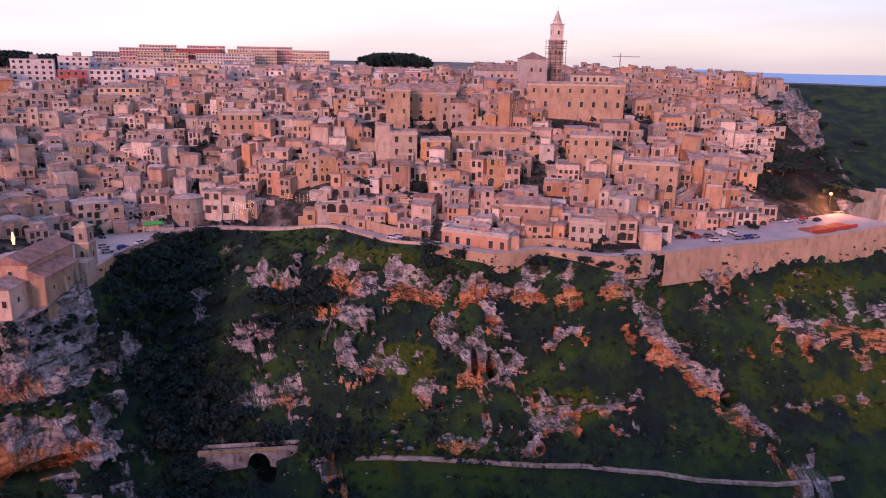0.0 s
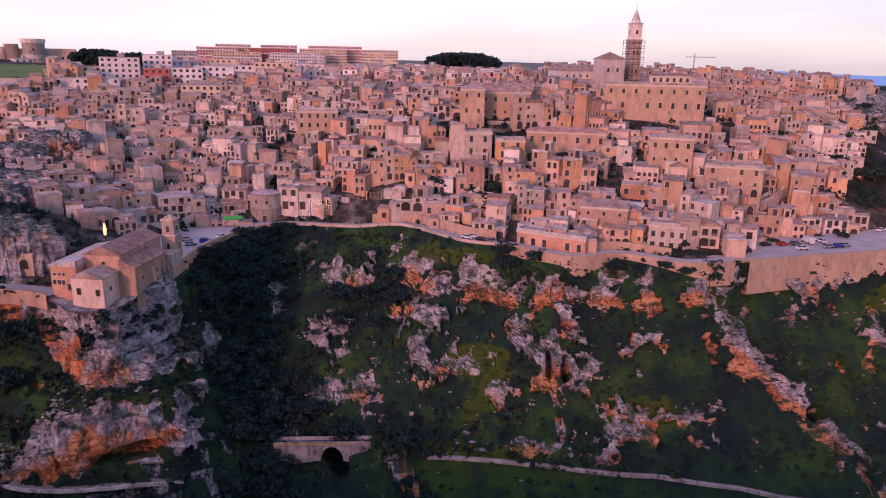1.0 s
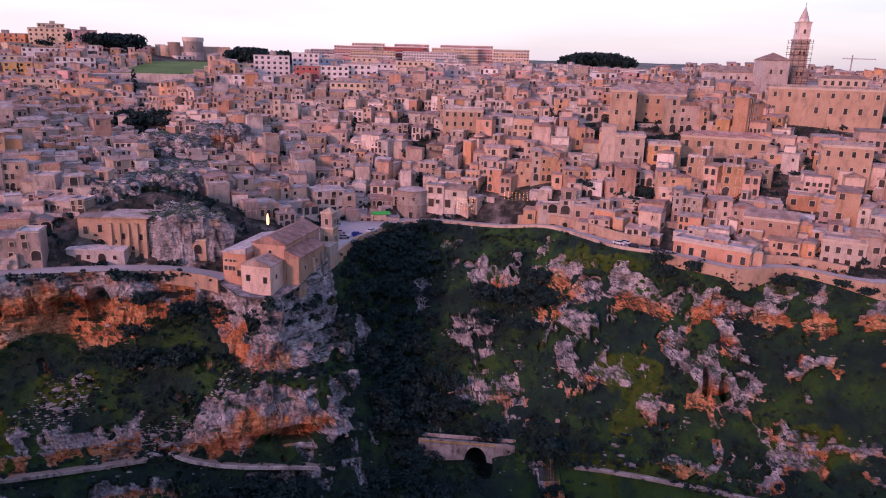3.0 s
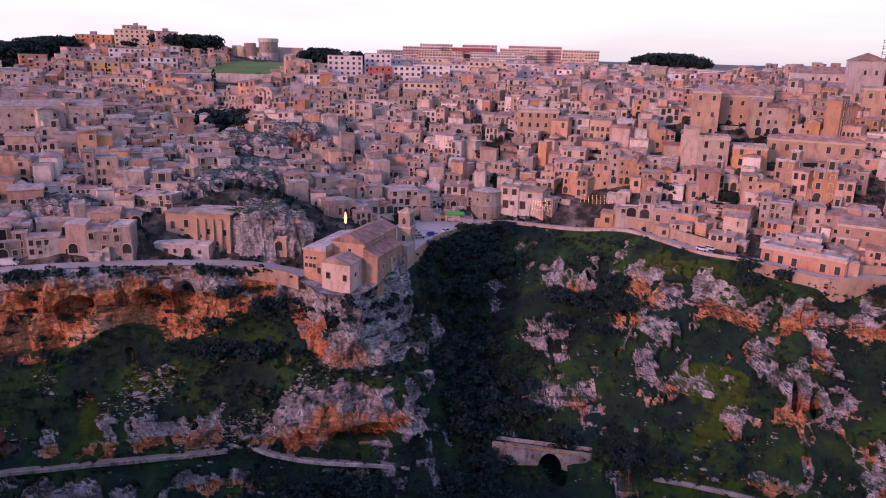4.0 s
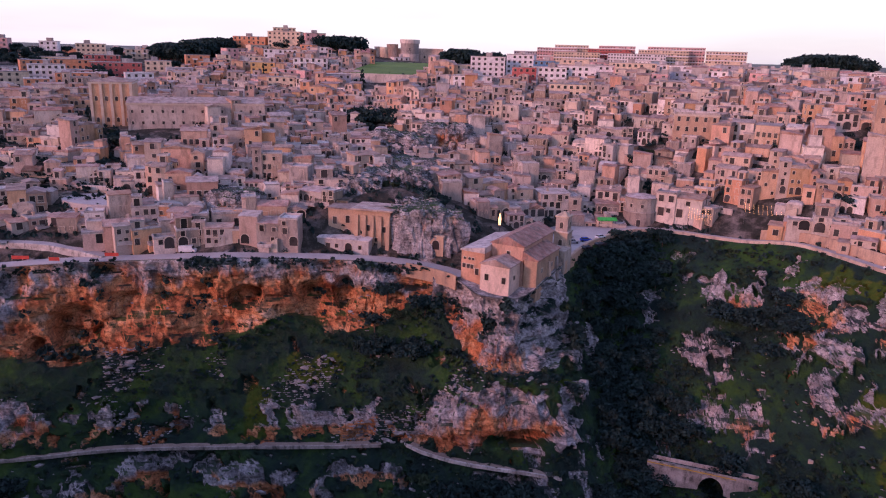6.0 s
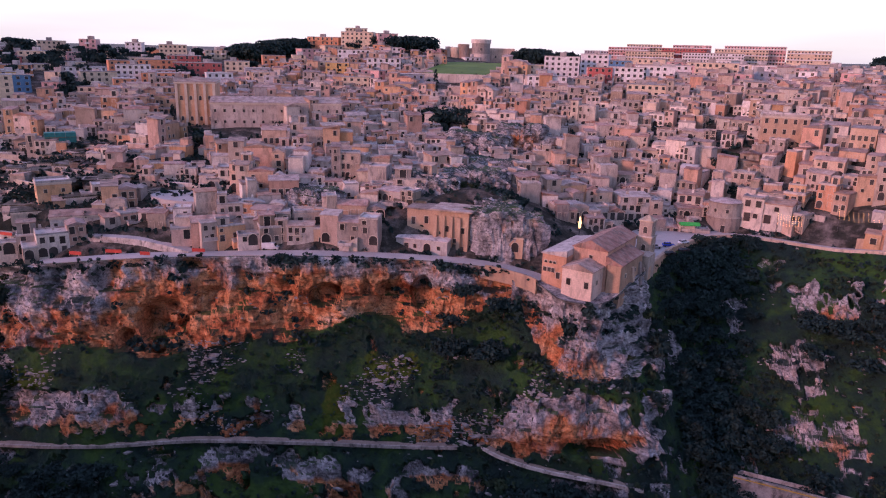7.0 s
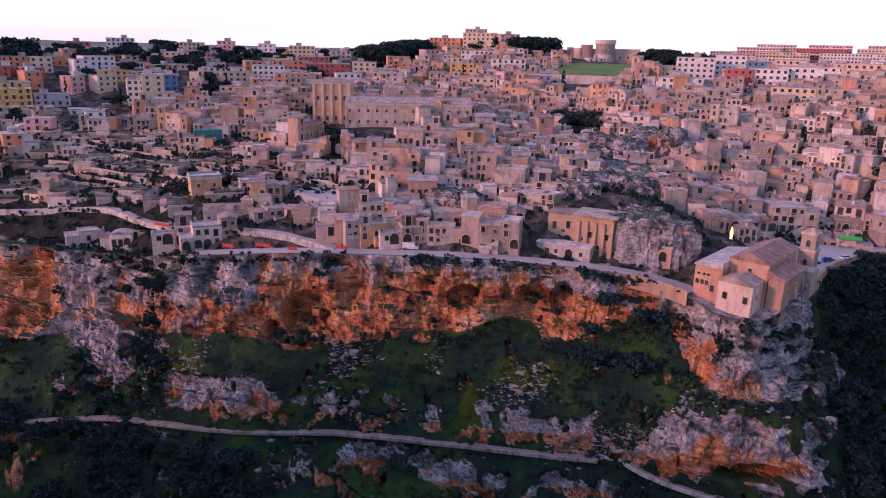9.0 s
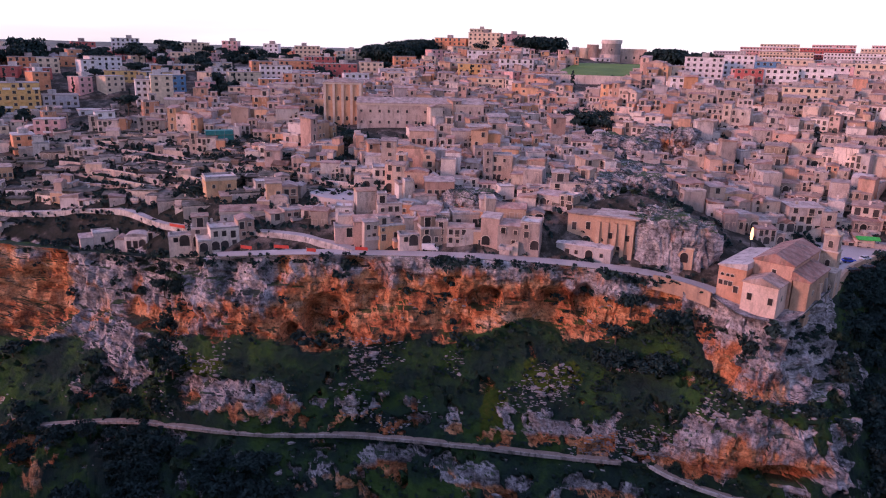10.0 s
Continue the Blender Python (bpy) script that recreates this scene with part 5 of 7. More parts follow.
        q = bv * (s * rng.uniform(0.9, 2.6), s * rng.uniform(0.7, 1.4), s * rng.uniform(0.4, 0.9)) * np.array([[rng.uniform(0.75, 1.25)] for _ in bv])
        tu = GORGE[j, min(i + 3, US - 1)] - GORGE[j, i - 3]
        tu = tu[:2] / (np.linalg.norm(tu[:2]) + 1e-6)
        q = np.stack([q[:, 0] * tu[0] - q[:, 1] * tu[1], q[:, 0] * tu[1] + q[:, 1] * tu[0], q[:, 2]], 1)
        vs += (q + p).tolist()
        fs += [tuple(12 * k + m for m in x) for x in bf]
        k += 1
    tagged(new("limestone_blocks", add_mesh("limestone_blocks", vs, fs, M_BLOCK)), "pale loose limestone blocks strewn on the turf", "stones", kind="stuff")


M_BLOCK = mat("weathered_limestone", ((0.10, 0.097, 0.097), (0.24, 0.228, 0.225), (0.40, 0.375, 0.36)), scale=0.6, bump=0.6)
scatter_gorge()


# ---- landmarks ----
EYE_MID = Vector((-40, 0))


def face_camera_side(x, y, turn=0.0):
    """Yaw by which a front looks across the gorge."""
    d = EYE_MID - Vector((x, y))
    return math.degrees(math.atan2(d.x, -d.y)) + turn


def gz(x, y):
    return ground_z(float(x), float(y))


def hip_roof(x0, x1, y0, y1, z, rise, over=0.4):
    bm = bmesh.new()
    x0, x1, y0, y1 = x0 - over, x1 + over, y0 - over, y1 + over
    m, c = min(x1 - x0, y1 - y0) / 2, (y0 + y1) / 2
    lo = [bm.verts.new(q) for q in ((x0, y0, z), (x1, y0, z), (x1, y1, z), (x0, y1, z))]
    mid = [bm.verts.new((q.co.x, q.co.y, z + 0.18)) for q in lo]
    if x1 - x0 >= y1 - y0:
        a, b = bm.verts.new((x0 + m, c, z + rise)), bm.verts.new((x1 - m, c, z + rise))
        tops = ((mid[0], mid[1], b, a), (mid[2], mid[3], a, b), (mid[3], mid[0], a), (mid[1], mid[2], b))
    else:
        c = (x0 + x1) / 2
        a, b = bm.verts.new((c, y0 + m, z + rise)), bm.verts.new((c, y1 - m, z + rise))
        tops = ((mid[0], mid[1], a), (mid[2], mid[3], b), (mid[1], mid[2], b, a), (mid[3], mid[0], a, b))
    for f in tops:
        bm.faces.new(f)
    bm.faces.new(lo[::-1])
    for i in range(4):
        bm.faces.new((lo[i], lo[(i + 1) % 4], mid[(i + 1) % 4], mid[i]))
    return bm


def palazzo(name, label, category, m, w, d, h, floors, cols, wall_m, roof="flat", kinds=("window",), rise=2.0, side_cols=2, foot=10, cornice=True, roof_m=None, z_first=1.2, group=""):
    """A large block: wall, cornice, roof and each window on the front and flanks. Front to -y, base at z = 0."""
    rng = random.Random(int(w * 100 + h * 10 + d))
    ob = thing(name, label, category, m, group)
    bm = boxes((-w / 2, w / 2, -d / 2, d / 2, -foot, h))
    bmesh.ops.bevel(bm, geom=bm.edges[:], offset=0.08, segments=1, affect="EDGES")
    part("wall", bm, wall_m, ob)
    if cornice:
        bm = boxes((-w / 2 - 0.3, w / 2 + 0.3, -d / 2 - 0.3, d / 2 + 0.3, h - 0.45, h + 0.02))
        box(bm, -w / 2 - 0.15, w / 2 + 0.15, -d / 2 - 0.15, d / 2 + 0.15, h - 0.8, h - 0.45)
        part("cornice", bm, M_STONE, ob)
    if roof == "flat":
        part("roof", flat_roof(rng, -w / 2, w / 2, -d / 2, d / 2, h + 0.03, 0.35, 0.8), roof_m or M_FLAT, ob)
    elif roof == "hip":
        part("roof", hip_roof(-w / 2, w / 2, -d / 2, d / 2, h + 0.03, rise), roof_m or M_TILE, ob)
    elif roof == "gable":
        part("roof", gable_roof(rng, -w / 2, w / 2, -d / 2, d / 2, h + 0.13, rise, w >= d), roof_m or M_TILE, ob)
    fh = h / floors
    for fl in range(floors):
        kind = kinds[min(fl, len(kinds) - 1)]
        for c in range(cols):
            if rng.random() < 0.06:
                continue
            put_opening(ob, kind, -w / 2 + w * (c + 0.5) / cols, -d / 2 - 0.01, fl * fh + z_first)
        for side in (-1, 1):
            for c in range(side_cols):
                put_opening(ob, kind, side * (w / 2 + 0.01), -d / 2 + d * (c + 0.5) / side_cols, fl * fh + z_first, 90 * side)
    return ob


def at_town(x, y, turn=0.0, sink=0.5, z=None):
    return pose(x, y, (gz(x, y) - sink) if z is None else z, 0, 0, face_camera_side(x, y, turn))


# church on the rock spur: its long axis runs inland
def church():
    ob = thing("church", "tufa church with tiled nave and bell tower on the spur", "church", pose(-117.5, 186, 0, 0, 0, 0))
    X, Y = -117.5, 186
    rng = random.Random(5)

    def bx(x0, x1, y0, y1, z0, z1):
        bm = boxes((x0 - X, x1 - X, y0 - Y, y1 - Y, z0, z1))
        bmesh.ops.bevel(bm, geom=bm.edges[:], offset=0.07, segments=1, affect="EDGES")
        return bm
    part("aisle_wall", bx(-128.6, -121.1, 175.2, 199, -9, 3.3), M_TUFA_OCHRE, ob, "tawny tufa side aisle wall")
    bm = bmesh.new()
    profile_x(bm, [(-128.9 - X, 3.2), (-121 - X, 3.2), (-121 - X, 5.0), (-128.9 - X, 3.6)], 174.9 - Y, 199.2 - Y)
    for q in bm.verts:
        q.co.x, q.co.y = q.co.y, q.co.x
    bmesh.ops.reverse_faces(bm, faces=bm.faces[:])
    part("aisle_roof", bm, M_FLAT, ob, "pale sloping slab roof")
    part("nave_wall", bx(-121.0, -110.8, 179.5, 203, -9, 5.6), M_TUFA_OCHRE, ob)
    part("nave_roof", gable_roof(rng, -121.0 - X, -110.8 - X, 179.5 - Y, 203 - Y, 5.7, 2.4, False, 0.35), M_TILE, ob, "brown tiled gable roof")
    part("apse_wall", bx(-120.6, -111.6, 171.6, 179.4, -10, 1.2), M_TUFA_OCHRE, ob)
    part("apse_roof", gable_roof(rng, -120.6 - X, -111.6 - X, 171.6 - Y, 179.4 - Y, 1.3, 1.7, False, 0.3), M_TILE, ob, "ochre tiled low gable roof")
    part("sacristy_wall", bx(-110.4, -106.4, 179, 197, -10, 2.2), M_TUFA_OCHRE, ob)
    part("sacristy_wall", bx(-109.6, -104.6, 197.2, 203.4, -11, 1.4), M_TUFA, ob)
    bm = bmesh.new()
    a = [(-111 - X, 2.15), (-106 - X, 2.15), (-106 - X, 2.5), (-111 - X, 4.6)]
    for q0, q1 in ((179 - Y, 197 - Y),):
        lo = [bm.verts.new((x, q0, z)) for x, z in a]
        hi = [bm.verts.new((x, q1, z)) for x, z in a]
        for i in range(4):
            bm.faces.new((lo[i], lo[(i + 1) % 4], hi[(i + 1) % 4], hi[i]))
        bm.faces.new(lo[::-1])
        bm.faces.new(hi)
    part("sacristy_roof", bm, M_TILE, ob, "dark mossy lean-to roof")
    for k, y in enumerate((188, 194.5)):
        bm = boxes((-106.5 - X, -104.6 - X, y - 0.7 - Y, y + 0.7 - Y, -11, 0.2))
        for q in bm.verts:
            if q.co.z > 0 and q.co.x > -105 - X:
                q.co.x -= 1.3
        part("buttress", bm, M_TUFA, ob)
    # bell tower
    cx, cy = -108.6 - X, 206.0 - Y
    bm = boxes((cx - 2.2, cx + 2.2, cy - 2.2, cy + 2.2, -6, 5.4), (cx - 2.45, cx + 2.45, cy - 2.45, cy + 2.45, 5.4, 5.8), (cx - 1.95, cx + 1.95, cy - 1.95, cy + 1.95, 5.8, 10.2), (cx - 2.25, cx + 2.25, cy - 2.25, cy + 2.25, 10.2, 10.6))
    prism(bm, [(cx + x, cy + y) for x, y in ring(4, 2.4, turn=math.pi / 4)], 10.6, 11.8, 0.25)
    tower = part("bell_tower", bm, M_TUFA, ob)
    for f, (dx, dy) in ((0, (0, -1)), (90, (1, 0)), (180, (0, 1)), (-90, (-1, 0))):
        part("belfry_opening", OPEN["arched"], None, tower, at=pose(cx + dx * 1.96, cy + dy * 1.96, 6.7, 0, 0, f))
        part("niche", OPEN["arched"], None, tower, at=pose(cx + dx * 2.21, cy + dy * 2.21, 1.2, 0, 0, f))
    # windows
    for x, z, k in ((-127.6, -2.0, "small"), (-126.2, -2.0, "small"), (-125, -2.0, "small"), (-123.4, -3.6, "window"), (-127.4, 0.6, "lunette"), (-125.9, 0.6, "lunette"), (-124.7, 0.6, "lunette")):
        put_opening(ob, k, x - X, 175.2 - Y - 0.01, z)
    for x, z, k in ((-118.5, -3.4, "window"), (-113.2, -3.6, "window"), (-115.6, 2.6, "small")):
        put_opening(ob, k, x - X, (171.6 if z < 0 else 179.5) - Y - 0.01, z)
    for y, z in ((175, -3.0), (183, -2), (191, -2)):
        put_opening(ob, "small", (-111.6 if y < 178 else -106.4) - X + 0.01, y - Y, z, 90)
    return ob


church()


def bell_tower():
    """Tall cathedral tower with a scaffold round its lower half."""
    x, y = 54.9, 366.2
    ob = thing("cathedral_tower", "tall pale bell tower with pointed spire and rusty scaffold", "tower", pose(x, y, 40.5, 0, 0, 12) @ Matrix.Diagonal((0.78, 0.78, 0.96, 1)))
    part("shaft", boxes((-3.7, 3.7, -3.7, 3.7, -6, 31.5), (-4.0, 4.0, -4.0, 4.0, 21.5, 22.1), (-4.1, 4.1, -4.1, 4.1, 31.5, 32.3)), M_TUFA_PALE, ob)
    part("upper_stage", boxes((-3.3, 3.3, -3.3, 3.3, 32.3, 39.6), (-3.7, 3.7, -3.7, 3.7, 39.6, 40.2)), M_TUFA_PALE, ob)
    sp = bmesh.new()
    prism(sp, ring(8, 3.1, turn=math.pi / 8), 40.2, 41.6, 0.86)
    prism(sp, ring(8, 2.6, turn=math.pi / 8), 41.6, 46.8, 0.08)
    part("spire", sp, M_TUFA_PALE, ob)
    bm = bmesh.new()
    prism(bm, ring(6, 0.12), 46.5, 49.0)
    part("finial", bm, M_DARK, ob)
    for f, (dx, dy) in ((0, (0, -1)), (90, (1, 0)), (-90, (-1, 0))):
        for z in (15.5, 25.0):
            for o in (-1.2, 1.2):
                put_opening(ob, "arched", dx * 3.72 + (o if dx == 0 else 0), dy * 3.72 + (o if dy == 0 else 0), z, f)
        put_opening(ob, "arched", dx * 3.32, dy * 3.32, 34.8, f)
    rust = paint("rusty_scaffold", (0.20, 0.075, 0.06), 0.7)
    sc = part("scaffold", boxes(*[(sx * 5.0 - 0.09, sx * 5.0 + 0.09, sy * 5.0 - 0.09, sy * 5.0 + 0.09, 2, 32.2) for sx in (-1, -0.33, 0.33, 1) for sy in (-1, 1)]), rust, ob, "rust-red scaffold poles")
    for k in range(11):
        z = 4 + 2.65 * k
        for q in ((-5.4, 5.4, -5.4, -4.3), (-5.4, 5.4, 4.3, 5.4), (-5.4, -4.3, -4.3, 4.3), (4.3, 5.4, -4.3, 4.3)):
            part("deck", boxes((*q, z, z + 0.16)), rust, sc)
        for q in ((-5.4, 5.4, -5.45, -5.38), (5.38, 5.45, -5.4, 5.4), (-5.45, -5.38, -5.4, 5.4)):
            part("rail", boxes((*q, z + 0.9, z + 1.05)), rust, sc)


bell_tower()


def cathedral():
    ob = thing("cathedral", "pale stone cathedral with gabled nave and pyramid-roofed crossing", "church", pose(33, 366, 43.5, 0, 0, 14))
    part("nave_wall", boxes((-18, 14, -6, 6, -10, 12.5)), M_TUFA_PALE, ob)
    part("nave_roof", gable_roof(None, -18, 14, -6, 6, 12.6, 2.8, True, 0.3), M_TILE, ob)
    part("aisle_wall", boxes((-14, 14, -11, -6.05, -10, 7.0)), M_TUFA_PALE, ob)
    part("aisle_roof", mono_roof(None, -14, 14, -11, -6.1, 7.1, 1.8), M_TILE, ob)
    part("crossing", boxes((1, 12.5, -17, -6.0, -10, 18.2)), M_TUFA_PALE, ob)
    part("crossing_roof", hip_roof(1, 12.5, -17, -6.0, 18.3, 3.4), M_TILE, ob, "brown pyramid roof")
    for k in range(7):
        put_opening(ob, "small", -12 + 3.4 * k, -6.06, 9.6)
    for k in range(4):
        put_opening(ob, "arched", -11 + 4 * k, -11.01, 2.4)
    for k in range(2):
        put_opening(ob, "arched", 4.4 + 4.6 * k, -17.01, 12.5)
    put_opening(ob, "lunette", -18.01, 0, 10.5, -90)


cathedral()
palazzo("bishops_palace", "large tawny stone palace with rows of tall windows", "palace", pose(59, 329, 38.8, 0, 0, -4), 43, 12, 12.4, 2, 8, M_PALACE, "flat", ("tall", "window"), side_cols=2, foot=14, z_first=2.4)
palazzo("loggia_house", "small loggia with a row of arches under a tiled roof", "house", pose(66, 331, 51.4, 0, 0, -4), 17, 7, 3.6, 1, 6, M_TUFA_OCHRE, "hip", ("arched",), rise=1.4, foot=2, z_first=1.0)
palazzo("tower_house", "tall tawny palace with a great arched window", "palace", pose(-21, 318, 28, 0, 0, 4), 10.5, 10, 20, 3, 2, M_PALACE, "hip", ("window", "window", "arched"), rise=2.4, side_cols=2, foot=10, z_first=3.2)
palazzo("palace_wing", "long tawny palace wing with barrel-roofed hall", "palace", pose(-9, 330, 36, 0, 0, 3), 27, 12, 10.5, 2, 6, M_PALACE, "gable", ("small", "window"), rise=3.6, foot=10)
palazzo("long_house", "long pale house with green-shuttered windows and low tiled roof", "house", pose(20, 305, 20.8, 0, 0, -6), 33, 11, 11, 2, 7, M_PALACE, "hip", ("lunette", "tall"), rise=1.8, foot=12)
palazzo("corner_house", "orange-tinted corner house with tall windows", "house", pose(-17, 291, 17, 0, 0, 4), 11, 10, 15, 3, 2, M_TUFA_OCHRE, "flat", ("window", "tall", "tall"), foot=10)
palazzo("corner_house", "orange-tinted house with deep shaded openings", "house", pose(-4, 293, 17, 0, 0, 4), 12, 10, 12, 3, 2, M_TUFA_OCHRE, "flat", ("archdoor", "tall", "tall"), foot=10)
palazzo("garden_palace", "plain tall palace with few windows above the terraces", "palace", pose(-92, 322, 24, 0, 0, 14), 18, 11, 12.5, 3, 5, M_PALACE, "flat", ("small", "window"), foot=10)
palazzo("arched_house", "tawny house with two dark arched cellar doors", "house", pose(80, 272, 12, 0, 0, -14), 20, 10, 12, 3, 4, M_PALACE, "flat", ("archdoor", "small", "window"), foot=14)
palazzo("terrace_house", "stacked tawny house on the terrace wall", "house", pose(58, 281, 18, 0, 0, -8), 16, 10, 15, 3, 4, M_PALACE, "flat", ("window", "small", "window"), foot=14)
palazzo("roadside_house", "yellow-washed roadside house with plain doors", "house", pose(12, 233, 0, 0, 0, -24), 24, 7.5, 4.6, 1, 6, M_TUFA_OCHRE, "flat", ("door",), foot=3, z_first=0.05)
palazzo("roadside_house", "two-storey pale house with a balcony beside the road", "house", pose(50, 237, 0, 0, 0, -14), 12, 9, 8.5, 2, 4, M_TUFA_PALE, "flat", ("door", "window"), foot=4, z_first=0.3)
palazzo("road_house", "square tawny house above the road", "house", pose(30, 246, 4, 0, 0, -12), 16, 9, 8, 2, 3, M_TUFA_OCHRE, "gable", ("small", "small"), foot=8)
palazzo("street_house", "tall square tower-like pale house on the terrace", "house", pose(-298, 125, 1, 0, 0, face_camera_side(-298, 125, 4)), 11, 9, 9.5, 2, 2, M_TUFA_OCHRE, "flat", ("small", "small"), foot=8, side_cols=1)
palazzo("street_house", "long low house wing with tiled roof beside the street works", "house", pose(-275, 121, -4.6, 0, 0, face_camera_side(-275, 121, -6)), 17, 9, 7.2, 2, 5, M_TUFA, "gable", ("archdoor", "small"), rise=1.4, foot=6, z_first=0.3)
# the round house by the road
rh = thing("round_house", "round two-tier plastered house beside the road", "house", pose(-100, 270, -3.2, 0, 0, 0))
bm = bmesh.new()
prism(bm, ring(20, 6.3), -3, 5.2)
prism(bm, ring(20, 6.55), 5.2, 5.6)
prism(bm, ring(20, 6.0), 5.6, 10.4)
prism(bm, ring(20, 6.25), 10.4, 10.8)
part("wall", bm, M_TUFA, rh)
bm = bmesh.new()
prism(bm, ring(20, 5.9), 10.8, 11.5, 0.5)
part("roof", bm, M_TILE, rh)
for a in (-60, -20, 20):
    r = radians(a)
    put_opening(rh, "small", 6.02 * math.sin(r), -6.02 * math.cos(r), 7.2, a)
put_opening(rh, "door", 6.32 * math.sin(0.2), -6.32 * math.cos(0.2), 0.1, 11)

# convent on the upper terrace
palazzo("convent", "long low tawny convent wing with tiled roof above the town", "convent", pose(-303, 238, 23, 0, 0, 46), 60, 20, 10.2, 2, 14, M_TUFA, "gable", ("small", "small"), rise=2.2, foot=8, z_first=0.9)
cv = thing("convent", "pale pilastered convent front with tall windows", "convent", pose(-338, 220, 22, 0, 0, 46))
part("wall", boxes((-9, 9, -12, 12, -8, 19)), M_TUFA_OCHRE, cv)
part("cornice", boxes((-9.4, 9.4, -12.4, 12.4, 19, 19.7)), M_STONE, cv)
part("roof", hip_roof(-9, 9, -12, 12, 19.75, 2.0), M_TILE, cv)
for x in (-8.4, -4.2, 0, 4.2, 8.4):
    part("pilaster", boxes((x - 0.6, x + 0.6, -12.5, -12.02, -4, 18.9)), M_STONE, cv)
for x in (-6.3, -2.1, 2.1, 6.3):
    for z in (2, 11.5):
        put_opening(cv, "arched", x, -12.02, z)
for y in (-8, -3, 2, 7):
    for z in (2, 11.5):
        put_opening(cv, "arched", -9.02, y, z, -90)


# bastion with buttressed face, low house and cave at the foot of the rock
def bastion():
    ob = thing("bastion_house", "tall buttressed tufa front built against the rock", "building", pose(-167, 180, -3, 0, 0, 16))
    part("wall", boxes((-11, -1.6, -2.6, 6, -5, 12.6)), M_PALACE, ob, "tall wall with a great dark door")
    part("wall", boxes((-1.55, 10, -3.5, 6, -5, 13.2)), M_PALACE, ob)
    for x in (-1.0, 1.6, 4.2, 6.8, 9.4):
        bm = boxes((x - 0.6, x + 0.6, -5.0, -3.52, -5, 11.4))
        for q in bm.verts:
            if q.co.z > 5 and q.co.y < -4.5:
                q.co.y += 1.0
        part("buttress", bm, M_PALACE, ob)
        part("buttress", boxes((10.02, 11.2, -2.6 + 0.85 * (x + 1), -1.6 + 0.85 * (x + 1), -5, 11.0)), M_PALACE, ob)
    part("ledge_roof", boxes((-2.5, 11.4, -5.2, 6.2, 13.2, 13.7)), M_TILE, ob)
    part("ledge_roof", boxes((-11.4, -2.55, -3.1, 6.2, 12.6, 13.0)), M_TILE, ob)
    for x, y, z, k in ((-8.8, -2.61, 7.6, "tall"), (-8.9, -2.61, 2.6, "door"), (-4.6, -2.61, 2.8, "portal"), (-4.4, -2.61, 8.2, "tall"), (0.3, -3.51, 3.4, "small"), (2.9, -3.51, 6.4, "window"), (5.5, -3.51, 3.0, "small"), (8.1, -3.51, 6.2, "window")):
        put_opening(ob, k, x, y, z)
    lo = thing("low_house", "low cream house with arched blue door beside the street", "house", pose(-168.5, 172.6, -2.9, 0, 0, 16))
    part("wall", boxes((-9, 8, -1.6, 3.0, -3, 4.0)), M_TUFA_PALE, lo)
    part("roof", mono_roof(None, -9, 8, -1.6, 3.0, 4.05, 0.5), M_FLAT, lo)
    for x, k in ((-5.5, "door"), (-2.6, "small"), (1.4, "archdoor"), (5.2, "small")):
        put_opening(lo, k, x, -1.61, 0.1 if "door" in k else 1.2)
    st = thing("stone_steps", "flight of worn stone steps up to the terrace", "steps", pose(-178.5, 171.5, -3, 0, 0, 16))
    for k in range(12):
        part("step", boxes((0.0 + 0.32 * k, 0.36 + 0.32 * k, -1.0, 1.0, -2, 0.18 + 0.18 * k)), M_STONE, st)


bastion()
# a flat dark face in place of a hollow; the cave's shade is painted
OPEN["cave"] = opening_mesh("cave_mouth", 6.4, 5.0, True, frame_w=0.3, deep=0.25)
cm = thing("cave_house", "rough rock front with a great dark arched cave mouth", "cave house", pose(-180.5, 180.5, 1.5, 0, 0, 16))
bm = bmesh.new()
rough_box(bm, random.Random(3), -5.5, 5.5, 0, 7, -6, 8.6, 0.5)
bmesh.ops.recalc_face_normals(bm, faces=bm.faces[:])
part("wall", bm, M_RUBBLE, cm)
put_opening(cm, "cave", 0.3, -0.01, 2.2)
put_opening(cm, "small", -3.6, -0.01, 0.2)
part("roof", boxes((-5.9, 5.9, 0.4, 9, 8.5, 9.2)), M_EARTH, cm)


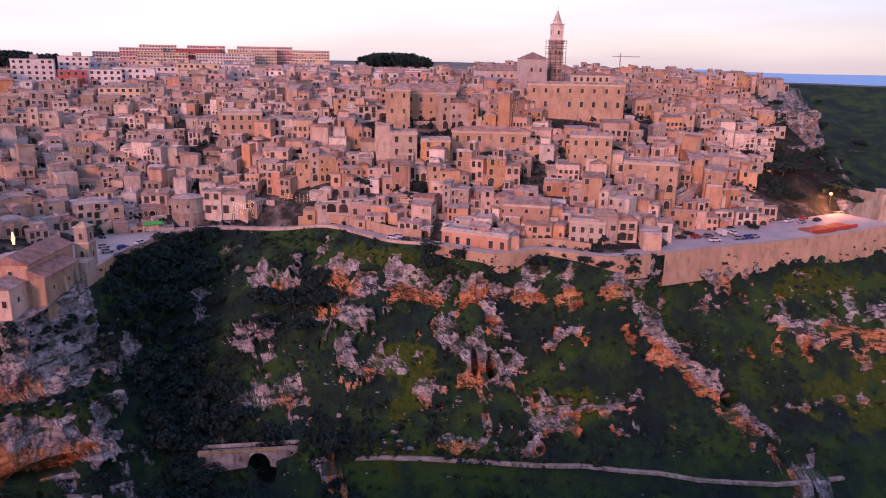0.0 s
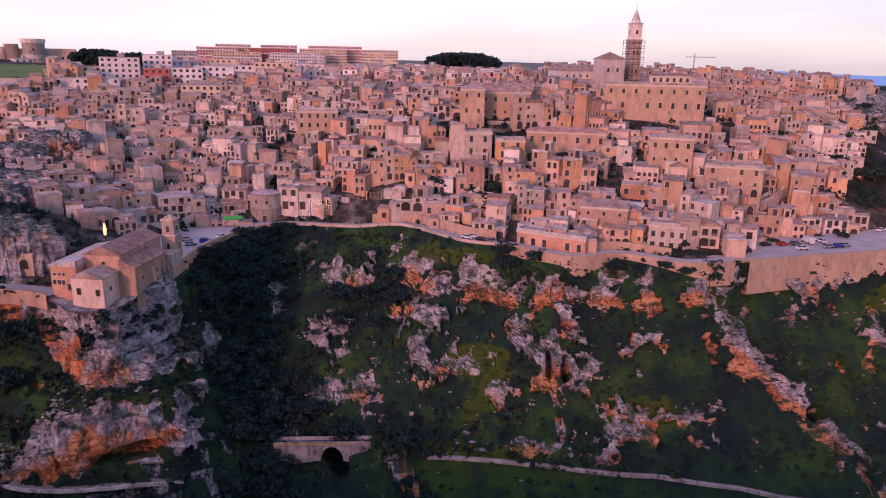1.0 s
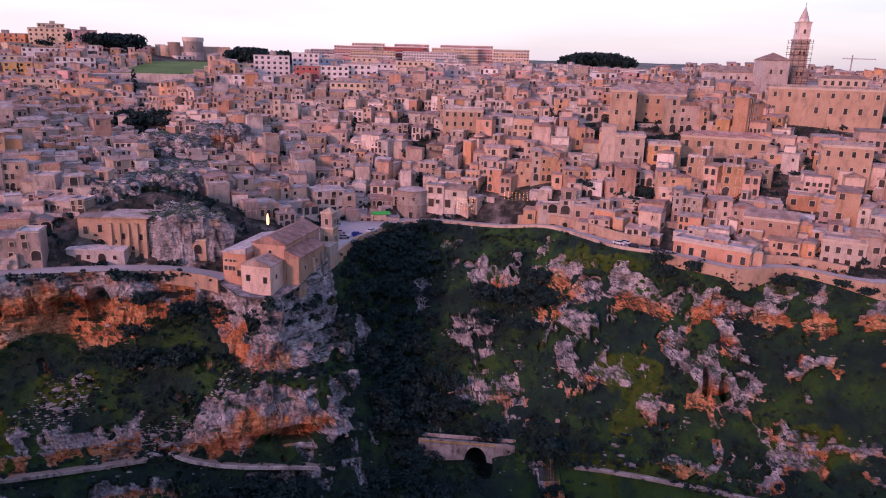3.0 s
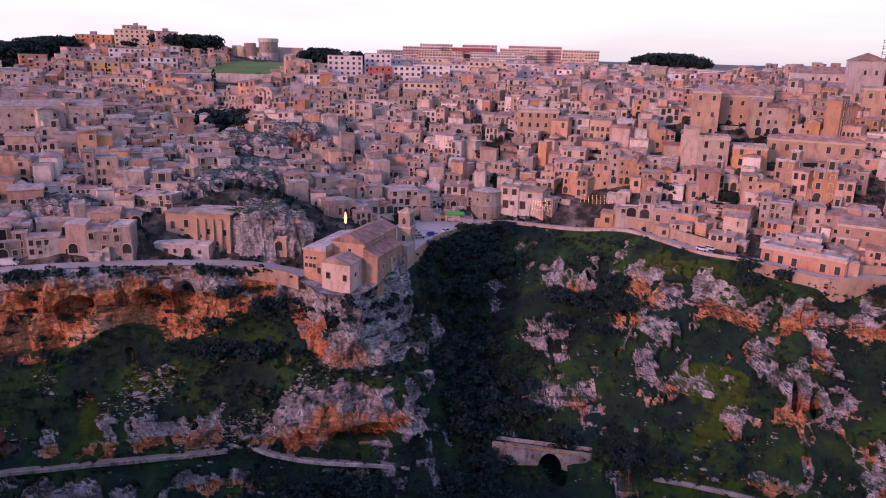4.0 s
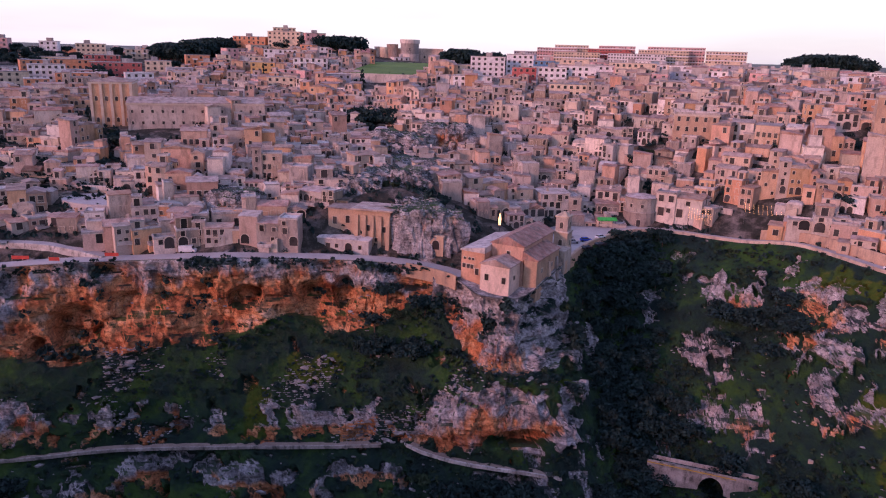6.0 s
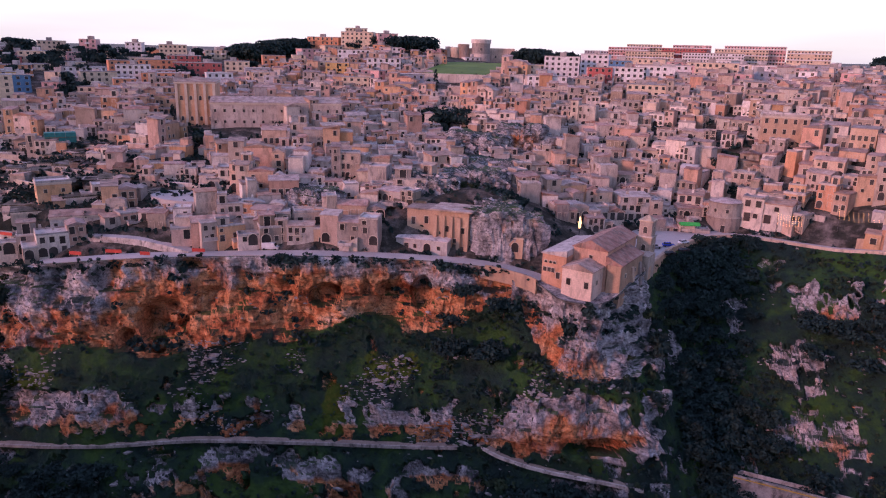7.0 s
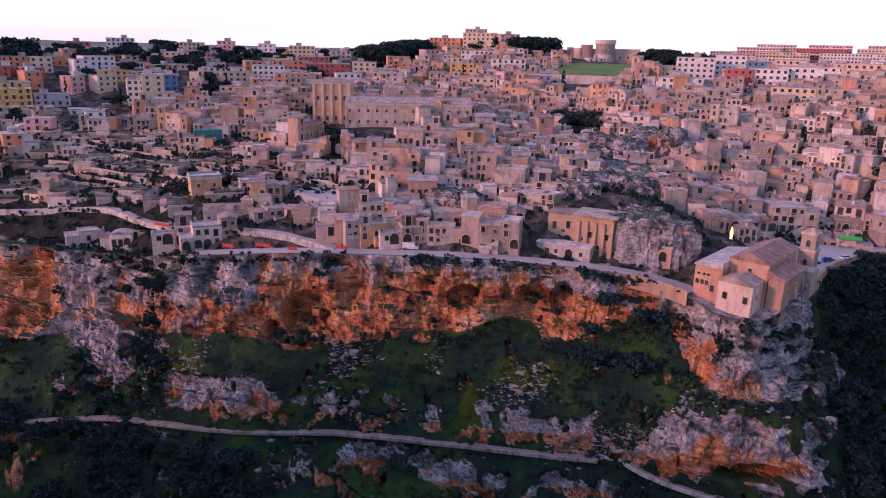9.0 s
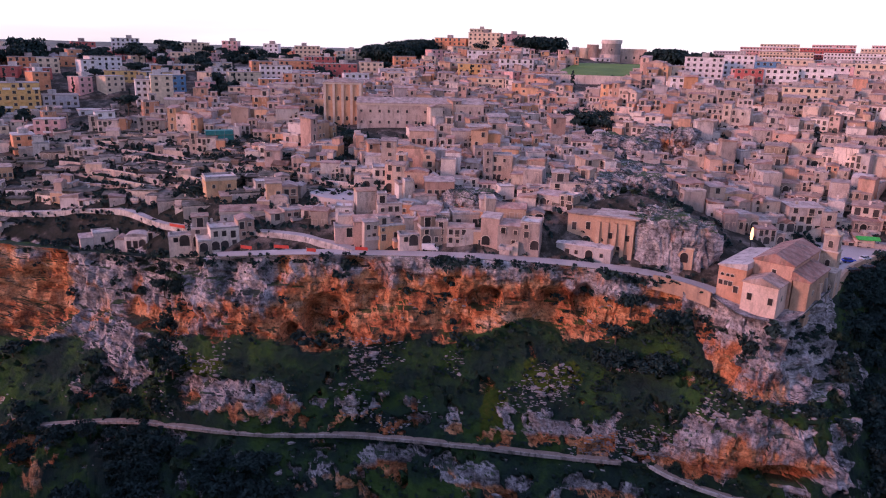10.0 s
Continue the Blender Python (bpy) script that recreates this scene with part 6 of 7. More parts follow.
def crag(name, label, outline_r, m, height, seed, wide=(1, 1), steep=3.6):
    """A standing mass of limestone: a dome pushed about by ridged noise into ribs, clefts and ledges."""
    bm = bmesh.new()
    bmesh.ops.create_icosphere(bm, subdivisions=6, radius=1.0)
    lay = bm.verts.layers.float.new("hollow")
    lay2 = bm.verts.layers.float.new("rock")
    for q in bm.verts:
        c = q.co.copy()
        c.z = max(c.z, -0.5)
        r = math.hypot(c.x, c.y)
        sq = max(abs(c.x), abs(c.y), 1e-6)
        k = 1 + 0.18 * (r / sq - 1)
        px, py = c.x * outline_r * wide[0] * k, c.y * outline_r * wide[1] * k
        pz = height * (1 - (1 - max(0, c.z)) ** steep) if c.z > 0 else c.z * 10
        w = Vector((px + seed * 17, py, pz))
        n1 = noise.fractal(w * 0.07, 0.9, 2.0, 3)
        n2 = noise.ridged_multi_fractal((w.x * 0.14, w.y * 0.14, w.z * 0.09), 0.9, 2.1, 4, 0.9, 2.0) - 1.0
        n3 = noise.fractal(w * 0.45, 0.8, 2.0, 3)
        blk = noise.cell((w.x * 0.25 + n1, w.y * 0.25, w.z * 0.3 + n1)) + 0.6 * noise.cell((w.x * 0.5 + n1, w.y * 0.5, w.z * 0.6)) - 0.8
        d = 2.4 * n1 + 1.5 * n2 + 0.6 * n3 + 1.6 * blk
        f = 1 + d / outline_r * (0.8 if c.z < 0.9 else 0.4)
        q.co = Vector((px * f, py * f, pz + (1.6 * n1 + 0.9 * n2 + 0.5 * n3) * (1 if pz > 1 else 0.2)))
        q[lay] = -0.10 - 0.06 * d + (0.2 if c.z < 0.3 else 0)
        q[lay2] = 1.0
    ob = new(name, mesh_of(name, bm, M_GORGE))
    ob.matrix_basis = m
    return tagged(ob, label, "rock", kind="structure")


crag("rock_outcrop", "grey limestone crag with an arched cave door beside the street", 12.0, pose(-147.5, 186.5, -5, 0, 0, 18), 16.5, 1, (1.15, 0.6), 9.0)
crag("rock_outcrop", "grey limestone knoll with small houses round it", 8, pose(-158, 197, 4, 0, 0, 10), 7.5, 2, (1.35, 0.8), 6.0)
crag("rock_outcrop", "low grey limestone shelf above the houses", 12, pose(-186, 197, 5, 0, 0, 0), 12, 3, (1.3, 0.7))
crag("rock_outcrop", "grey limestone hump between the houses", 10, pose(-215, 170, 4, 0, 0, 0), 8, 4, (1.4, 0.7))
crag("rock_outcrop", "tawny limestone terrace rock above the car park", 13, pose(156, 332, 0, 0, 0, -20), 12, 5, (1.2, 0.8))
crag("rock_outcrop", "grey limestone crag at the town's edge", 13, pose(172, 356, 6, 0, 0, -20), 17, 6, (1.0, 1.2))
crag("rock_outcrop", "tall grey limestone crag under the last houses", 17, pose(186, 392, 8, 0, 0, 0), 30, 7, (0.9, 1.4), 7.0)
for x, y, z, r, hh, seed, wide in ((-214, 277, 12, 13, 11, 8, (1.5, 0.8)), (-199, 292, 15, 11, 12, 9, (1.2, 0.9)), (-193, 255, 6, 13, 9, 10, (1.6, 0.7)), (-205, 205, 5, 12, 9, 11, (1.5, 0.7)), (-176, 214, 8, 11, 10, 12, (1.4, 0.8))):
    crag("rock_outcrop", "weathered grey limestone rock standing between the houses", r, pose(x, y, z, 0, 0, 12), hh, seed, wide)
cave_door = thing("cave_church_front", "cave chapel front with an arched door cut in rock", "chapel", pose(-141.6, 181.2, -1.0, 0, 0, 16))
part("wall", boxes((-2.2, 2.8, 1.6, 8, -4, 4.6)), M_PALACE, cave_door)
part("lintel", boxes((-2.5, 3.1, 1.3, 2.2, 4.6, 5.0)), M_STONE, cave_door)
put_opening(cave_door, "archdoor", 0.4, 1.59, 0.4)

# castle, lawn and hill
def castle():
    ob = thing("castle", "ruined stone castle with round towers on the lawn hill", "castle", pose(-346, 497, 51.5, 0, 0, face_camera_side(-346, 497)))
    bm = bmesh.new()
    prism(bm, ring(20, 8.0), -8, 6.5, 0.92)
    prism(bm, ring(20, 7.3), 6.5, 14.4)
    prism(bm, ring(20, 7.9), 14.4, 17.4)
    part("round_tower", bm, M_TUFA, ob)
    for x, r, h in ((-14, 4.6, 13.6), (-20, 4.2, 11.0), (30, 4.2, 9.2)):
        bm = bmesh.new()
        prism(bm, [(x + a, 3 + b) for a, b in ring(16, r)], -8, h)
        part("side_tower", bm, M_TUFA, ob)
    part("curtain_wall", boxes((-27, -7, 3, 5.5, -8, 10.6)), M_TUFA, ob)
    part("curtain_wall", boxes((7, 27, 3, 5.5, -8, 11.0)), M_TUFA, ob)
    part("curtain_wall", boxes((33.5, 40, 3, 5.5, -8, 6.0)), M_TUFA, ob)
    for x in (-24, -10, 0, 12, 18):
        put_opening(ob, "window", x, -7.35 if x == 0 else 2.98, 3.4 if x else 9)


castle()
M_LAWN = mat("mown_grass", ((0.07, 0.14, 0.012), (0.12, 0.20, 0.02)), scale=0.05, bump=0.2)
bm = bmesh.new()
nx, ny = 18, 14
gv = [[bm.verts.new((-312 + 46 * i / nx - 26 * j / ny, 362 + 22 * i / nx + 76 * j / ny, 44.2 + 7.5 * (j / ny) ** 0.8 + 0.35 * noise.noise((i * 0.6, j * 0.6, 2)))) for i in range(nx + 1)] for j in range(ny + 1)]
for j in range(ny):
    for i in range(nx):
        bm.faces.new((gv[j][i], gv[j][i + 1], gv[j + 1][i + 1], gv[j + 1][i]))
r = bmesh.ops.extrude_face_region(bm, geom=bm.faces[:])
for q in r["geom"]:
    if isinstance(q, bmesh.types.BMVert):
        q.co.z -= 8
bmesh.ops.recalc_face_normals(bm, faces=bm.faces[:])
tagged(new("lawn", mesh_of("lawn", bm, M_LAWN)), "bright green sloping lawn below the castle", "lawn", kind="structure")
bm = boxes((-24, 24, -0.5, 0.5, -6, 1.6))
lw = tagged(new("lawn_wall", mesh_of("lawn_wall", bm, M_TUFA)), "long stone wall at the foot of the lawn", "wall", kind="structure")
lw.matrix_basis = pose(-290, 369, 44, 0, 0, 25)

# ---- newer town on the plateau ----
PAINTS = {"white": paint("white_render", (0.78, 0.74, 0.72), 0.8), "cream": paint("cream_render", (0.72, 0.57, 0.40), 0.8), "yellow": paint("yellow_render", (0.72, 0.46, 0.17), 0.8),
          "orange": paint("orange_render", (0.66, 0.30, 0.15), 0.8), "red": paint("red_render", (0.50, 0.13, 0.11), 0.8), "pink": paint("pink_render", (0.68, 0.40, 0.37), 0.8),
          "grey": paint("grey_render", (0.45, 0.43, 0.46), 0.8), "blue": paint("blue_panels", (0.10, 0.24, 0.40), 0.6)}
OPEN["flat_window"] = opening_mesh("window", 1.5, 1.5, frame_w=0.08, deep=0.1)


def apartment(x, y, w, d, floors, color, balconies=False, turn=0.0, z=None, cols=None, top=True, sink=1.0):
    """A flat-roofed block of flats: wall, floor bands, balconies, roof edge, stair head and each window."""
    rng = random.Random(int(abs(x) * 13 + abs(y) * 7))
    h = floors * 3.1
    label = f"{color} block of flats with " + ("balconies on every floor" if balconies else "rows of plain windows")
    ob = thing("apartment_building", label, "building", at_town(x, y, turn, sink, z), group="newer town blocks")
    part("wall", boxes((-w / 2, w / 2, -d / 2, d / 2, -10, h)), PAINTS[color], ob)
    rf = boxes((-w / 2 - 0.25, w / 2 + 0.25, -d / 2 - 0.25, d / 2 + 0.25, h, h + 0.35))
    if top:
        cx = rng.uniform(-w / 4, w / 4)
        box(rf, cx - 2, cx + 2, -1.5, 2.5, h + 0.35, h + 2.6)
    part("roof", rf, M_FLAT, ob)
    cols = cols or max(2, int(w / 3.3))
    for fl in range(floors):
        for c in range(cols):
            if rng.random() < 0.1:
                continue
            put_opening(ob, "tall" if balconies and c % 2 else "flat_window", -w / 2 + w * (c + 0.5) / cols, -d / 2 - 0.01, fl * 3.1 + 0.9)
        if fl and balconies:
            trim = PAINTS["white" if rng.random() < 0.5 else color]
            for c in range(1, cols, 2):
                cx = -w / 2 + w * (c + 0.5) / cols
                part("balcony", boxes((cx - 1.7, cx + 1.7, -d / 2 - 1.3, -d / 2 - 0.02, fl * 3.1 - 0.1, fl * 3.1 + 0.08), (cx - 1.7, cx + 1.7, -d / 2 - 1.3, -d / 2 - 1.22, fl * 3.1 + 0.08, fl * 3.1 + 0.95)), trim, ob)
        elif fl:
            part("floor_band", boxes((-w / 2, w / 2, -d / 2 - 0.12, -d / 2 - 0.02, fl * 3.1 - 0.1, fl * 3.1 + 0.12)), PAINTS[color], ob)
    return ob


BLOCKS = [(-480, 118, 20, 14, 7, "yellow", True, 0), (-475, 137, 17, 12, 4, "grey", True, 0), (-500, 183, 20, 12, 4, "yellow", False, 0), (-490, 200, 22, 12, 4, "yellow", True, 0), (-454, 151, 26, 11, 2, "white", False, 4),
          (-505, 215, 20, 12, 4, "orange", True, 0), (-466, 196, 16, 12, 5, "blue", False, 0), (-520, 240, 22, 14, 3, "cream", True, 0), (-533, 207, 26, 12, 3, "white", True, 0), (-552, 148, 20, 14, 4, "orange", True, 0),
          (-560, 240, 22, 14, 4, "pink", True, 0), (-525, 262, 20, 12, 3, "cream", False, 0), (-490, 250, 26, 12, 4, "white", False, 4)]
BLOCKS2 = [(-455, 262, 20, 12, 4, "white", False, 0), (-470, 290, 24, 12, 4, "orange", False, 0), (-445, 302, 30, 12, 4, "red", False, 0), (-480, 318, 22, 12, 4, "red", True, 0), (-430, 322, 16, 12, 4, "cream", False, 0),
           (-366, 350, 15, 12, 4, "yellow", False, 0), (-345, 372, 22, 12, 4, "white", True, 0), (-392, 340, 18, 12, 3, "pink", False, 0),            (-395, 405, 30, 14, 3, "white", False, 0)]
BLOCKS3 = [(-242, 425, 22, 14, 5, "white", False, 0), (-230, 452, 18, 14, 5, "white", False, -8), (-212, 448, 14, 12, 4, "blue", False, 0), (-262, 415, 30, 14, 3, "cream", False, 0), (-226, 372, 22, 13, 3, "white", False, 0),
           (-192, 405, 20, 13, 4, "white", False, 0), (-178, 414, 22, 13, 4, "white", False, 0), (-205, 398, 14, 12, 4, "red", False, 0), (-150, 440, 24, 13, 4, "cream", False, 0), (-168, 372, 20, 12, 3, "cream", False, 0)]
for x, y, w, d, fl, col, bal, turn in BLOCKS:
    apartment(x, y, w, d, fl, col, bal, turn, sink=6.5)
for x, y, w, d, fl, col, bal, turn in BLOCKS2 + BLOCKS3:
    apartment(x, y, w, d, fl, col, bal, turn)
apartment(-405, 448, 26, 12, 4, "white", False, 0, 48.5)
apartment(-434, 174, 11, 12, 6, "cream", False, 0, 23.0, cols=2)
apartment(-446, 170, 9, 12, 5, "white", False, 0, 23.0, cols=3)
# the brow of the plateau: one more row of blocks against the sky
rng_b = random.Random(12)
for k in range(15):
    a = radians(74 - 2.7 * k + rng_b.uniform(-0.5, 0.5))
    r = rng_b.uniform(575, 640)
    bx, by = -62 - r * math.sin(a), -13 + r * math.cos(a)
    apartment(bx, by, rng_b.choice((12, 16, 20, 26)), 11, rng_b.choice((5, 6, 6, 7)), ("cream", "white", "pink", "cream", "orange", "white", "red", "cream")[k * 3 % 8], k % 3 == 0, rng_b.gauss(0, 14), gz(bx, by) + rng_b.uniform(-10.0, -6.5))
# long stepped housing on the skyline
for x, y, w, fl, col in ((-330, 790, 44, 4, "pink"), (-318, 806, 38, 6, "cream"), (-272, 800, 46, 5, "red"), (-268, 816, 40, 6, "pink"), (-214, 806, 52, 5, "cream"), (-204, 822, 60, 6, "pink"), (-150, 810, 40, 4, "cream"), (-362, 780, 30, 3, "grey"), (-236, 780, 60, 3, "white"), (-300, 772, 50, 3, "cream")):
    ob = apartment(x, y, w, 12, fl, col, False, 0, 72.5 - 3.1 * fl - (8 if fl < 4 else 0 if fl > 5 else 3.5), top=False, cols=int(w / 3))
    for f in range(1, fl):
        part("balcony", boxes((-w / 2, w / 2, -7.4, -6.02, 3.1 * f - 0.1, 3.1 * f + 0.08), (-w / 2, w / 2, -7.4, -7.3, 3.1 * f + 0.08, 3.1 * f + 1.0)), PAINTS["white" if f % 2 else col], ob)
apartment(-497, 521, 20, 14, 6, "cream", False, 0, 59)


# the park hill and the wood beyond the castle: places and the height of the tree tops
HILL_LINE = [(-471, 370, 63), (-479, 419, 66), (-472, 453, 68), (-423, 467, 70), (-392, 466, 70.5)]
WOOD_LINE = [(-312, 500, 62.5), (-296, 500, 63), (-270, 507, 60.5)]


def plateau_fill():
    """More blocks, house rows and roofs filling the plateau back to the skyline."""
    rng = random.Random(99)
    protos, rows = {}, []
    for _ in range(3400):
        a, r = radians(rng.uniform(-33, 82)), rng.uniform(340, 820)
        x, y = -40 - r * math.sin(a), r * math.cos(a)
        if x > 0.33 * y - 20 or inland(np.array(x), np.array(y)) < 225 and x > -425 and y < 400 or x > 0 and y < 470:
            continue
        if any((x - b[0]) ** 2 + (y - b[1]) ** 2 < 19**2 for b in BLOCKS + BLOCKS2 + BLOCKS3) or (x + 300) ** 2 + (y - 425) ** 2 < 78**2 or -425 < x < -260 and 150 < y < 270 or y < 90:
            continue
        if any((x - p[0]) ** 2 + (y - p[1]) ** 2 < 30**2 for p in HILL_LINE + WOOD_LINE) or any((x - q.translation.x) ** 2 + (y - q.translation.y) ** 2 < 13.5**2 for _, q in rows):
            continue
        left = x < -380
        col = rng.choice(("cream", "cream", "orange", "red", "pink", "cream", "grey", "white", "orange", "pink") if left else ("cream", "cream", "white", "white", "pink", "grey", "pink"))
        fl = rng.choice((2, 3, 3)) if r < 560 else rng.choice((1, 2, 2))
        w, d = rng.choice((9, 12, 16, 20)), rng.choice((9, 12))
        if r < 430 and w > 12:
            w = 9
        key = (col, fl, w)
        bl = max(gz(x, y), 0)
        m = pose(x, y, bl - 1.0, 0, 0, face_camera_side(x, y, rng.gauss(0, 18)))
        if key not in protos:
            protos[key] = apartment(x, y, w, d, fl, col, rng.random() < 0.3, cols=max(2, int(w / 4)), top=rng.random() < 0.5)
            protos[key].matrix_basis = m
        rows.append((protos[key], m))
        if len(rows) >= 640:
            break
    rest = [(ob, m) for ob, m in rows if (m.translation - ob.matrix_basis.translation).length > 1]
    join_stuff("plateau_buildings", "pale and coloured blocks of the newer town crowding the plateau", "buildings", rest)
    return len(rows)


print("plateau", plateau_fill())


# ---- park hill, skyline trees and gardens ----
WOOD = []


def grow(kind, x, y, s, label, z=None, sz=1.0, rng=random.Random(3)):
    zz = z if z is not None else gz(x, y)
    if "hill" in label or "wood" in label or "skyline" in label:
        m = pose(x, y, zz - 0.4, 0, 0, rng.uniform(0, 360)) @ Matrix.Diagonal((s, s, s * sz, 1))
        key = ("far", kind, rng.randrange(3))
        if key not in PROTOS:
            PROTOS[key] = tree(kind, key[2], m, label)
        else:
            WOOD.append((PROTOS[key], m))
        return None
    return tree(kind, rng.randrange(4), pose(x, y, zz - 0.4, 0, 0, rng.uniform(0, 360)) @ Matrix.Diagonal((s, s, s * sz, 1)), label)


def plant_trees():
    rng = random.Random(17)
    for line, count, wide in ((HILL_LINE, 120, 7), (WOOD_LINE, 26, 5)):
        for k in range(count):
            u = rng.uniform(0, len(line) - 1.01)
            i = int(u)
            a, b = line[i], line[i + 1]
            x, y, top = (a[q] + (b[q] - a[q]) * (u - i) for q in range(3))
            x, y = x + rng.gauss(0, wide), y + rng.gauss(0, wide)
            grow("park", x, y, min(1.9, max(0.8, (top + rng.uniform(-2.5, 0.3) - gz(x, y)) / 7.2)), "dark evergreen park tree on the hill")
    for k in range(46):
        y = rng.uniform(110, 410)
        x = -612 + 0.28 * (y - 150) + rng.gauss(0, 22)
        grow(rng.choice(("pine", "park", "park")), x, y, rng.uniform(0.9, 1.5), "dark pine among the houses on the skyline")
    for x, y, s in ((-566, 152, 2.2), (-560, 156, 1.8), (-598, 262, 1.7), (-594, 270, 1.8)):
        grow("park" if s > 1.75 else "pine", x, y, s, "tall dark pine standing over the skyline roofs")
    for k in range(30):
        x = rng.uniform(-84, -20)
        grow("park", x, 735 + rng.gauss(0, 8), (63.5 + 6.0 * math.sin(math.pi * (x + 84) / 64) ** 0.7 - 51) / 7.4 * rng.uniform(0.85, 1.02), "dark tree of the distant wood", 51)
    for k in range(58):
        x, y = rng.uniform(128, 188), rng.uniform(300, 395)
        grow(rng.choice(("oak", "carob", "fig")), x, y, rng.uniform(0.9, 1.6), "dark bush on the bank at the town's edge")
    for k in range(60):
        x, y = rng.uniform(-575, -425), rng.uniform(105, 335)
        grow(rng.choice(("park", "park", "cypress", "pine")), x, y, rng.uniform(0.8, 1.4), "dark tree among the blocks below the skyline")
    for x, y in ((-285, 345), (-286, 348), (-436, 210), (-437, 280), (-380, 322), (-379, 326), (-375, 330), (-358, 342)):
        grow("cypress", x, y, rng.uniform(0.9, 1.3), "slim dark cypress between the buildings", None, 1.1)
    spots = [(-9, 272, 1.1), (-13, 268, 1.0), (-19, 273, 0.9), (-4, 270, 0.8), (-76, 322, 1.0), (-128, 338, 0.9), (-140, 300, 0.9), (-66, 340, 0.9), (-252, 300, 1.5), (-247, 298, 2.4), (-258, 295, 1.2), (-262, 290, 1.0), (-248, 296, 1.9), (-255, 304, 2.0), (-243, 309, 1.7), (-236, 300, 1.6), (-260, 300, 1.7), (-300, 190, 1.5), (-306, 196, 1.3), (-410, 172, 1.6), (-404, 178, 1.4)]
    spots += [(-110, 300, 1.5), (-30, 276, 1.3), (24, 262, 1.2),
             (-270, 292, 0.8), (-345, 160, 1.1), (-470, 240, 1.5), (-372, 315, 1.4), (-155, 232, 1.0), (-150, 228, 0.9), (-128, 222, 0.8), (-140, 252, 0.9), (-99, 285, 1.1), (-108, 290, 0.9)]
    for x, y, s in spots:
        grow("oak", x, y, s, "dark evergreen tree in a walled garden")
    placed = 0
    while placed < 150:
        x, y = rng.uniform(-430, 120), rng.uniform(110, 400)
        dp = float(inland(np.array(x), np.array(y)))
        if dp < 12 or dp > 260 or noise.noise((x * 0.02, y * 0.02, 8)) < rng.uniform(-0.3, 0.35):
            continue
        placed += 1
        grow(rng.choice(("oak", "fig", "fig")), x, y, rng.uniform(0.6, 1.05), "dark bush growing between the stone houses")


plant_trees()
join_stuff("woods", "dark evergreen woods along the skyline", "trees", WOOD)


# ---- terraces and walls inside the town ----
def contour_wall(x, y, length, h, rng):
    """A terrace wall that follows the hillside."""
    pts = []
    for _ in range(int(length / 3)):
        pts.append((x, y, gz(x, y) + h))
        gx, gy = downhill(x, y, 6)
        k = math.hypot(gx, gy) + 1e-6
        x, y = x + 3 * gy / k, y - 3 * gx / k
    p = np.array(pts)
    t = np.gradient(p, axis=0)[:, :2]
    nn = np.stack([-t[:, 1], t[:, 0]], 1) / (np.linalg.norm(t, axis=1)[:, None] + 1e-6) * 0.35
    ob = new("terrace_wall", strip("terrace_wall", p + np.c_[nn, np.zeros(len(p))], p - np.c_[nn, np.zeros(len(p))], M_TUFA, 0, h + 4))
    return tagged(ob, "long rubble terrace wall stepping along the hillside", "wall", kind="structure")


rng_w = random.Random(44)
n_w = 0
while n_w < 135:
    x, y = rng_w.uniform(-420, 110), rng_w.uniform(110, 360)
    dp = float(inland(np.array(x), np.array(y)))
    if dp < 13 or dp > 170 or n_w > 84 and not (x < -265 and gz(x, y) < 16) or any((x - a) ** 2 + (y - b) ** 2 < (r + 4) ** 2 for a, b, r in KEEP_FREE):
        continue
    contour_wall(x, y, rng_w.uniform(14, 40), rng_w.uniform(0.6, 2.6), rng_w)
    n_w += 1

for x, y, ln, hh in ((92, 268, 36, 2.4), (100, 278, 34, 2.8), (112, 290, 30, 2.6), (118, 302, 34, 3.0), (104, 286, 24, 1.8), (126, 318, 26, 2.6), (130, 298, 22, 2.0)):
    contour_wall(x, y, ln, hh, rng_w)

# retaining walls under and beside the road
for a, b, up, down, off0, off1, label in ((18.9, 22.4, 1.0, 6.5, 0.3, -1.3, "high tufa retaining wall under the road"), (22.5, 25.0, 1.1, 10.0, 0.3, -2.0, "high tawny retaining wall under the car park"),
                                          (16.3, 18.6, 3.4, 5.0, 8.2, 7.4, "tall tufa wall along the inner side of the road"), (20.6, 21.6, 2.6, 5.0, 8.2, 7.4, "tufa wall along the inner side of the road"),
                                          (8.1, 9.2, 0.9, 3.4, 0.2, -0.4, "low tufa wall carrying the street"), (12.0, 14.4, 0.9, 3.5, 0.2, -0.4, "low wall round the church square")):
    s = slice(station(a), station(b))
    tagged(new("retaining_wall", strip("retaining_wall", rim_inside(off0)[s] + (0, 0, up), rim_inside(off1)[s] + (0, 0, up), M_PALACE, 0, down + up)), label, "wall", kind="structure")
